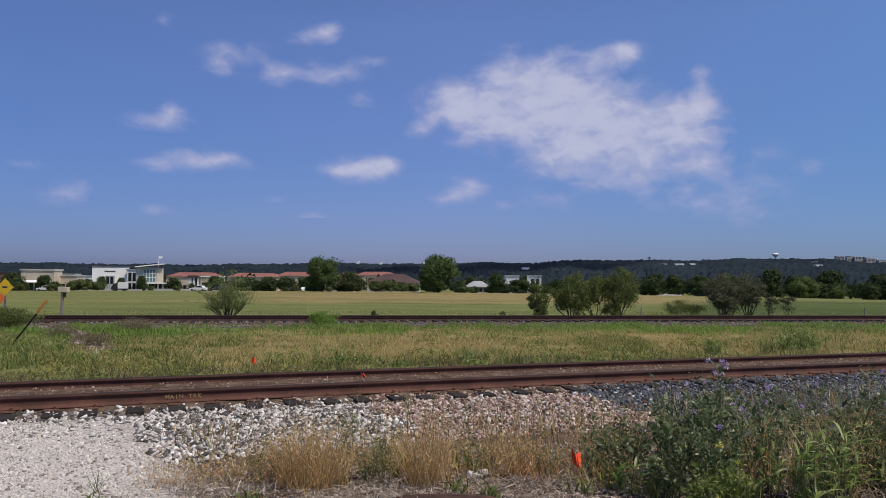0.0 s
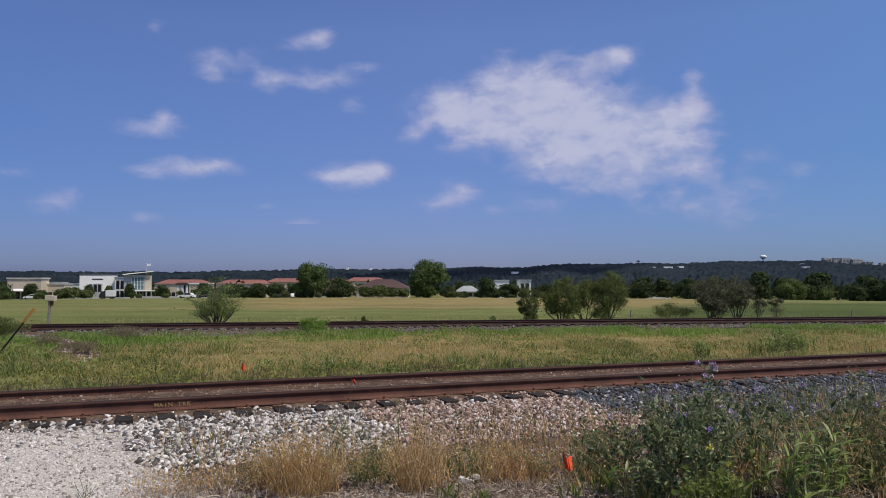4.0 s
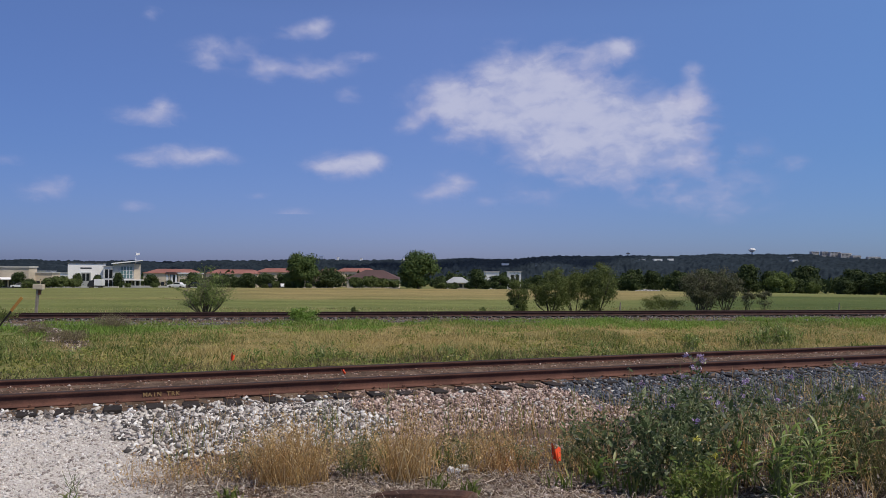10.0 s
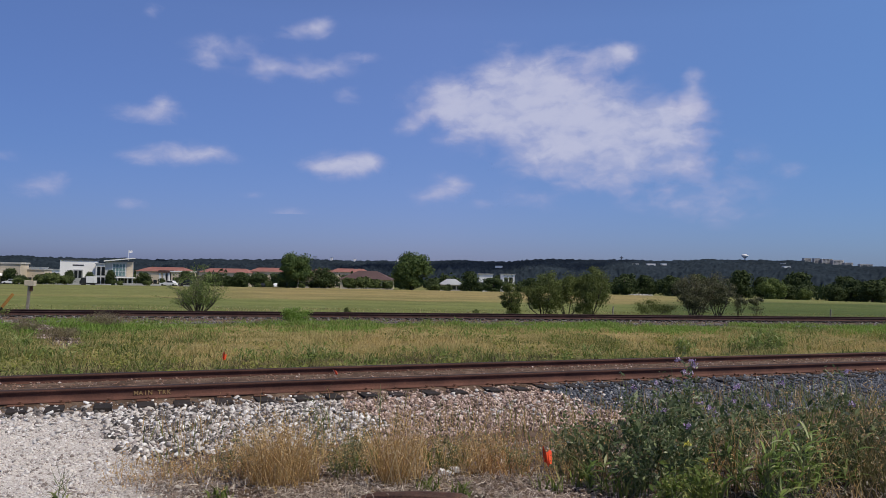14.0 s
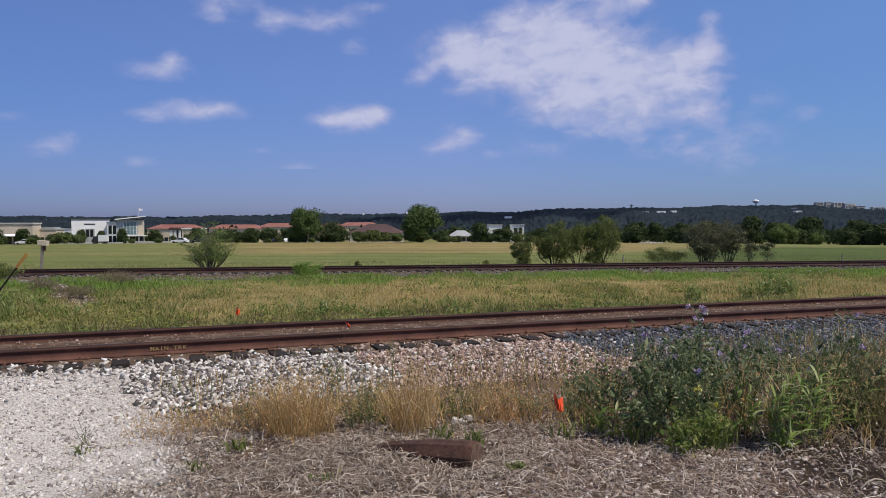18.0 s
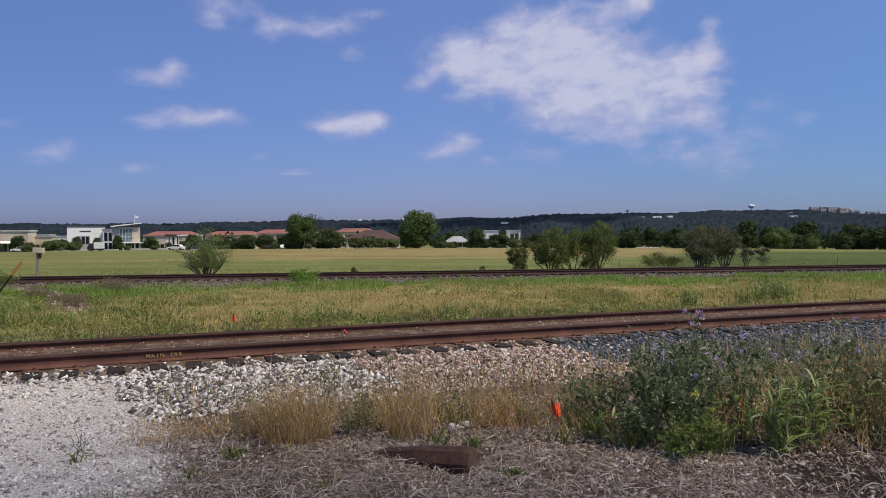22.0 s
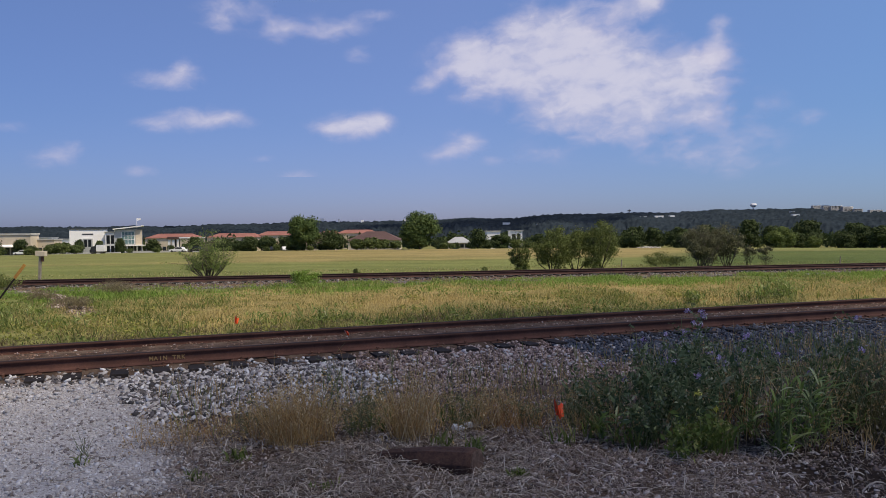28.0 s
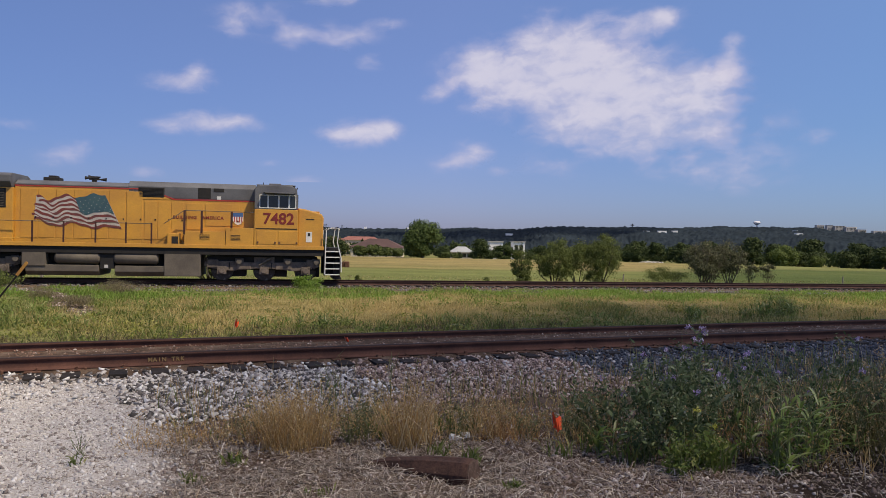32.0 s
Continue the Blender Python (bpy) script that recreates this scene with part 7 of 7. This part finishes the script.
for i, (x, y, n, h, s) in enumerate(((-1.52, 7.45, 420, 0.66, 0.2), (-1.36, 7.55, 300, 0.6, 0.2), (-1.75, 7.6, 130, 0.5, 0.2), (-0.38, 7.6, 300, 0.74, 0.14), (-0.26, 7.75, 160, 0.6, 0.16), (-2.66, 7.4, 110, 0.2, 0.3), (-2.98, 7.85, 150, 0.24, 0.28), (-2.45, 7.6, 90, 0.2, 0.3), (-2.2, 7.75, 110, 0.26, 0.3), (-1.95, 7.9, 140, 0.34, 0.3), (0.35, 8.05, 170, 0.5, 0.22), (0.72, 8.0, 190, 0.5, 0.24), (1.2, 7.95, 180, 0.42, 0.3), (-0.85, 7.9, 90, 0.4, 0.3), (0.55, 8.6, 110, 0.45, 0.3), (1.5, 8.4, 150, 0.5, 0.3), (1.7, 7.85, 120, 0.42, 0.3), (-0.7, 8.5, 60, 0.4, 0.3), (4.5, 7.3, 260, 0.75, 0.35), (4.75, 8.0, 260, 0.95, 0.4), (5.1, 8.6, 240, 1.0, 0.4), (0.05, 7.9, 60, 0.4, 0.2), (2.0, 7.5, 50, 0.75, 0.3), (2.7, 7.6, 50, 0.9, 0.3), (3.3, 7.9, 60, 0.9, 0.35), (3.9, 8.2, 70, 0.95, 0.35), (4.3, 7.7, 80, 0.85, 0.3), (2.9, 8.5, 60, 0.8, 0.4), (3.7, 7.1, 40, 0.5, 0.25))):
    tuft("dry_grass_clump", "clump of tall straw-coloured grass beside the ballast", x, y, int(n * (0.95 if h > 0.47 else 0.45)), h * 1.1, s * 1.3, BROWN_TALL if x > 4 else (DRY, DRY, RUSTY_DRY)[i % 3], 100 + i, lean=1.0, w=0.0058, heads=0.6, head_mat=DRY)
for i, (x, y, n, h, s, m) in enumerate(((1.45, 7.6, 24, 0.3, 0.12, GREEN), (1.8, 7.3, 34, 0.35, 0.16, GREEN), (0.6, 6.42, 70, 0.12, 0.08, GREEN), (-3.26, 6.78, 12, 0.16, 0.07, GREEN), (-0.75, 8.1, 60, 0.3, 0.25, GREEN), (-0.05, 7.35, 40, 0.22, 0.12, GREEN), (4.2, 8.3, 40, 0.9, 0.4, GREEN), (0.1, 8.3, 60, 0.35, 0.3, GREEN), (-1.9, 6.9, 30, 0.2, 0.12, GREEN), (0.25, 7.15, 40, 0.25, 0.1, GREEN), (-2.1, 6.4, 30, 0.15, 0.1, GREEN), (2.5, 7.1, 40, 0.4, 0.2, GREEN), (-1.0, 6.2, 30, 0.12, 0.12, GREEN), (1.1, 7.4, 20, 0.3, 0.15, GREEN))):
    tuft("green_grass_clump", "clump of broad green grass blades at the roadside", x, y, n, h, s, m, 140 + i, 0.75, 0.02)


def cane_grass(x, y, stems, h, spread, seed, label="tall green cane-like grass with broad arching blades"):
    """Upright grass stems with broad arching leaf blades, some of them broken."""
    r = np.random.default_rng(seed)
    ob = thing("cane_grass", label, "grass clump", pose(x, y, gz(x, y)), "roadside plants")
    s, v, q = Shape(), [], []
    for i in range(stems):
        a, d = r.uniform(0, 6.28), spread * math.sqrt(r.uniform(0, 1))
        foot = Vector((math.cos(a) * d, math.sin(a) * d, -0.04))
        top = foot + Vector((r.normal() * 0.07, r.normal() * 0.07, h * r.uniform(0.55, 1.0)))
        s.tube([foot, foot.lerp(top, 0.5) + Vector((r.normal() * 0.015, 0, 0)), top], [0.006, 0.005, 0.002], 5)
        for j in range(8):
            b = foot.lerp(top, r.uniform(0.12, 1.0))
            g = r.uniform(0, 6.28)
            out, side = Vector((math.cos(g), math.sin(g), 0)), Vector((-math.sin(g), math.cos(g), 0))
            ln, wd, up = r.uniform(0.1, 0.26), r.uniform(0.009, 0.017), r.uniform(0.5, 1.8)
            o = len(v)
            for k in range(6):
                u = k / 5
                c = b + out * (ln * u) + Vector((0, 0, ln * (up * u - (0.55 * up + 0.1) * u * u)))
                w = wd * (0.45 + 1.5 * u) if u < 0.35 else wd * (1.0 - (u - 0.35) / 0.65) + 0.0008
                v += [c - side * w, c + side * w + Vector((0, 0, w * 0.5))]
            q += [(o + 2 * k, o + 2 * k + 1, o + 2 * k + 3, o + 2 * k + 2) for k in range(5)]
    part("stems", s, STEM, ob)
    part("foliage", bulk("foliage", np.array([tuple(p) for p in v]), q, [], CANE), CANE, ob)
    return ob


def flowering_weed(label, x, y, w, h, seed, stems, blooms, leaf_mat=LEAF, bloom_mat=PURPLE, leaf=0.029, low=0.05, per=63):
    """A tall loose weed: upright stems with side twigs, small leaves, and round blossoms at the tips."""
    r = np.random.default_rng(seed)
    ob = thing("flowering_weed", label, "weed", pose(x, y, gz(x, y)), "roadside plants")
    s, pts, tips = Shape(), [], []
    for i in range(stems):
        a, d = r.uniform(0, 6.28), w * 0.5 * math.sqrt(r.uniform(0, 1))
        foot = Vector((math.cos(a) * d * 0.45, math.sin(a) * d * 0.45, -0.05))
        top = Vector((math.cos(a) * d, math.sin(a) * d, h * r.uniform(0.55, 1.0) * (1 - 0.3 * (2 * d / w) ** 2)))
        mid = foot.lerp(top, 0.55) + Vector((r.normal() * 0.03, r.normal() * 0.03, 0.03))
        s.tube([foot, mid, top], [0.006, 0.004, 0.002], 4)
        tips.append(top)
        for j in range(7):
            t = r.uniform(0.2, 0.95)
            b = foot.lerp(mid, t / 0.55) if t < 0.55 else mid.lerp(top, (t - 0.55) / 0.45)
            e = b + Vector((r.normal() * 0.09, r.normal() * 0.09, abs(r.normal()) * 0.1 + 0.03))
            s.tube([b, e], [0.003, 0.0015], 3)
            if t > 0.7:
                tips.append(e)
            n = per // 7
            u = r.uniform(0, 1.05, n)[:, None]
            pts.append(np.array(b)[None] * (1 - u) + np.array(e)[None] * u + r.normal(size=(n, 3)) * 0.025)
    part("branchwork", s, STEM, ob)
    p = np.concatenate(pts)
    p[:, 2] = np.maximum(p[:, 2], low)
    v, q = leaves(p, leaf * r.uniform(0.5, 1.4, len(p)) * np.where(r.uniform(size=len(p)) < 0.05, 1.9, 1.0), r, 0.38)
    part("foliage", bulk("foliage", v, q, [], leaf_mat), leaf_mat, ob)
    tips.sort(key=lambda t: -t.z + r.normal() * 0.15)
    for t in tips[:max(1, int(blooms * 0.36)) if blooms else 0]:
        k = 26
        c = np.array(t)[None] + r.normal(size=(k, 3)) * 0.0145
        v, q = leaves(c, r.uniform(0.008, 0.018, k), r, 0.6)
        part("blossom", bulk("blossom", v, q, [], bloom_mat), bloom_mat, ob)
    return ob


for i, (x, y, w, h, st, bl) in enumerate(((2.0, 7.3, 0.8, 0.85, 16, 5), (2.35, 7.4, 0.8, 0.95, 16, 5), (2.2, 7.75, 0.8, 1.15, 17, 7), (1.7, 7.8, 0.7, 0.62, 9, 4), (2.75, 7.9, 0.8, 0.9, 12, 8), (3.4, 8.3, 1.0, 0.85, 12, 4), (4.1, 8.9, 1.2, 0.95, 12, 5), (3.2, 8.9, 1.1, 0.85, 10, 6), (4.9, 9.3, 1.3, 1.05, 12, 4), (2.6, 8.8, 0.9, 0.7, 9, 6), (4.4, 8.2, 1.0, 0.85, 12, 2), (1.6, 8.3, 0.8, 0.6, 9, 2), (2.5, 7.75, 0.5, 1.35, 6, 9), (3.15, 8.1, 0.5, 1.15, 5, 6), (3.9, 7.8, 0.9, 0.7, 9, 3), (2.7, 8.3, 0.5, 1.2, 6, 12))):
    flowering_weed("tall green weed with small purple blossoms by the track", x, y, w, h, 200 + i, st, bl)
for i, (x, y, w, h) in enumerate(((-0.9, 7.75, 0.5, 0.34), (-0.85, 8.15, 0.5, 0.36), (0.2, 8.05, 0.5, 0.32), (0.85, 8.1, 0.6, 0.4), (-1.95, 7.75, 0.4, 0.26), (1.35, 7.8, 0.5, 0.36))):
    flowering_weed("low grey-green weed between clumps of dry grass", x, y, w, h, 240 + i, 8, 0, OLIVE_LEAF, OLIVE_LEAF, 0.018, 0.02, 42)
for i, (x, y, w, h) in enumerate(((2.16, 6.86, 0.36, 0.28), (2.45, 7.05, 0.26, 0.3))):
    flowering_weed("low light green weed with yellowish tips", x, y, w, h, 230 + i, 9, 5, LIME_LEAF, YELLOW_BLOOM, 0.026, 0.02, 70)
for i, (x, y, h) in enumerate(((-1.32, 8.6, 0.95), (-1.22, 8.7, 0.8), (-0.62, 8.9, 0.9), (-3.26, 6.76, 0.28), (0.1, 8.8, 0.85))):
    flowering_weed("single thin dry stalk rising before the rails", x, y, 0.1, h, 250 + i, 2, 0, STRAW, STRAW, 0.012, 0.1, 12)

for i, (x, y, n, h, s) in enumerate(((3.05, 6.95, 13, 0.72, 0.15), (3.3, 7.1, 17, 0.82, 0.2), (3.0, 7.4, 8, 0.6, 0.22), (3.7, 7.4, 7, 0.74, 0.26), (4.2, 7.8, 5, 0.8, 0.3), (2.65, 7.3, 5, 0.45, 0.2), (1.56, 7.4, 6, 0.34, 0.14))):
    cane_grass(x, y, n, h, s, 300 + i)
for i, (x, y, n, h, s) in enumerate(((8.9, 22.1, 40, 0.6, 0.45), (9.6, 22.4, 56, 0.8, 0.5), (10.2, 22.7, 36, 0.65, 0.45), (6.8, 21.0, 26, 0.6, 0.3), (-2.9, 18.2, 12, 0.5, 0.35), (-3.6, 18.6, 9, 0.45, 0.3), (-4.5, 17.9, 8, 0.4, 0.3), (0.2, 18.4, 9, 0.5, 0.25), (-8.6, 17.4, 12, 0.4, 0.6), (-10.6, 19.0, 14, 0.45, 0.7), (3.9, 19.5, 6, 0.45, 0.3))):
    cane_grass(x, y, n, h, s, 320 + i, "spiky clump of green grass standing between the tracks")

# straw and dead stems lying on the ground
r = np.random.default_rng(260)
n = 118000
x, y = r.uniform(-3.4, 5.0, n), r.uniform(3.0, 8.6, n)
keep = (road_mask(x, y) < 0.25 + 0.85 * r.uniform(size=n) ** 2.5) & (r.uniform(size=n) < smooth_step(8.4, 7.2, y) * (0.55 + 0.6 * waves(x, y, 2.5, 262)) * np.where((x > 0.8) & (y < 7.4), 0.6, 1) * (1 - 0.8 * weed_shade_mask(x, y)))
x, y = x[keep], y[keep]
n = len(x)
p = np.stack([x, y, ground_z(x, y) + r.uniform(0.0, 0.035, n)], 1)
a, ln = r.uniform(0, 6.28, n), r.uniform(0.04, 0.12, n) + 0.18 * r.uniform(0, 1, n) ** 4
d = np.stack([np.cos(a), np.sin(a), r.normal(size=n) * 0.12], 1) * ln[:, None]
sd = np.stack([-np.sin(a), np.cos(a), r.normal(size=n) * 0.5], 1) * r.uniform(0.001, 0.0035, n)[:, None]
m2 = p + d * 0.5 + np.stack([r.normal(size=n) * 0.015, r.normal(size=n) * 0.015, np.abs(r.normal(size=n)) * 0.02], 1)
v = np.stack([p - sd, p + sd, m2 - sd, m2 + sd, p + d - sd * 0.5, p + d + sd * 0.5], 1).reshape(-1, 3)
o = np.arange(n)[:, None] * 6
tagged(new("straw_litter", bulk("straw_litter", v, np.concatenate([o + np.array([[0, 1, 3, 2]]), o + np.array([[2, 3, 5, 4]])]), [], STRAW)), "dead stems and straw lying over the soil", "straw", kind="stuff")

# longer dead stems lying over the straw
n = 2600
x, y = r.uniform(-3.2, 4.6, n), r.uniform(3.6, 7.7, n)
keep = (road_mask(x, y) < 0.4) & (r.uniform(size=n) < 0.35 + 0.6 * smooth_step(-0.2, 0.3, waves(x, y, 1.4, 266)))
x, y = x[keep], y[keep]
n = len(x)
a, ln, wd = r.uniform(0, 6.28, n), r.uniform(0.08, 0.26, n), r.uniform(0.002, 0.005, n)
t = np.linspace(0, 1, 5)[None, :, None]
d = np.stack([np.cos(a), np.sin(a), np.zeros(n)], 1)[:, None] * ln[:, None, None]
bow = np.stack([-np.sin(a), np.cos(a), np.zeros(n)], 1)[:, None] * (r.normal(size=n) * 0.035 * ln)[:, None, None]
c = np.stack([x, y, ground_z(x, y) + 0.012], 1)[:, None] + d * (t - 0.5) + bow * 4 * t * (1 - t)
c[..., 2] += (np.abs(r.normal(size=n)) * 0.05)[:, None] * (4 * t * (1 - t))[..., 0] + (r.uniform(0, 0.07, n))[:, None] * t[..., 0]
sd = np.stack([-np.sin(a), np.cos(a), r.normal(size=n) * 0.6], 1)[:, None] * wd[:, None, None] * (1 - 0.6 * t)
v = np.stack([c - sd, c + sd], 2).reshape(-1, 3)
o = np.arange(n)[:, None] * 10
tagged(new("dead_stems", bulk("dead_stems", v, np.concatenate([o + np.array([[2 * k, 2 * k + 1, 2 * k + 3, 2 * k + 2]]) for k in range(4)]), [], DEAD_STEM)), "long bleached dead stems lying across the straw", "straw", kind="stuff")

# thin dry grass standing through the white stones
x, y, s, v, r = strip(5200, -5.5, 7, -4.6, -1.6, 263)
keep = (road_mask(x, y) < 0.3) & (r.uniform(size=len(x)) < smooth_step(-1.5, -3.6, v) * (0.5 + 0.5 * waves(x, y, 2, 264)) + 0.03)
n = keep.sum()
grass("thin_dry_grass", "thin dry grass standing among broken limestone", x[keep], y[keep], r.uniform(0.12, 0.45, n), r.uniform(0.004, 0.009, n), r.uniform(0.1, 0.7, n), r, DRY)
keep = (road_mask(x, y) < 0.3) & (r.uniform(size=len(x)) < 0.25 * smooth_step(-1.6, -3.4, v) + 0.4 * smooth_step(1.5, 3, s) * smooth_step(-1.8, -2.6, v))
n = keep.sum()
grass("thin_green_grass", "thin green grass standing among the ballast", x[keep], y[keep], r.uniform(0.1, 0.4, n), r.uniform(0.005, 0.012, n), r.uniform(0.2, 0.8, n), r, GREEN)


# ---- what moves ----
LOCO_SPEED, LOCO_END = 11.1, -5.8        # metres a second; where its front step stands along the track at the clip's end


def motions():
    place = lambda s: pose(FAR_DIR.x * s, FAR_Y + FAR_DIR.y * s, FAR_RAIL, 0, 0, FAR_HEAD)
    walk(LOCO, [(t, place(LOCO_END + LOCO_SPEED * (t - 32))) for t in (0, 8, 16, 24, 28, 30, 31, 32)])
    for w, x in WHEELSETS:
        walk(w, [(k / 15, pose(x, 0, 0.53) @ Matrix.Rotation((k / 15 - 32) * LOCO_SPEED / 0.53, 4, 'Y')) for k in range(481)])
    for ob, mid, drift in CLOUDS:
        walk(ob, [(t, pose(mid.x + drift[0] * t, mid.y + drift[1] * t, mid.z)) for t in (0, 16, 32)])


motions()
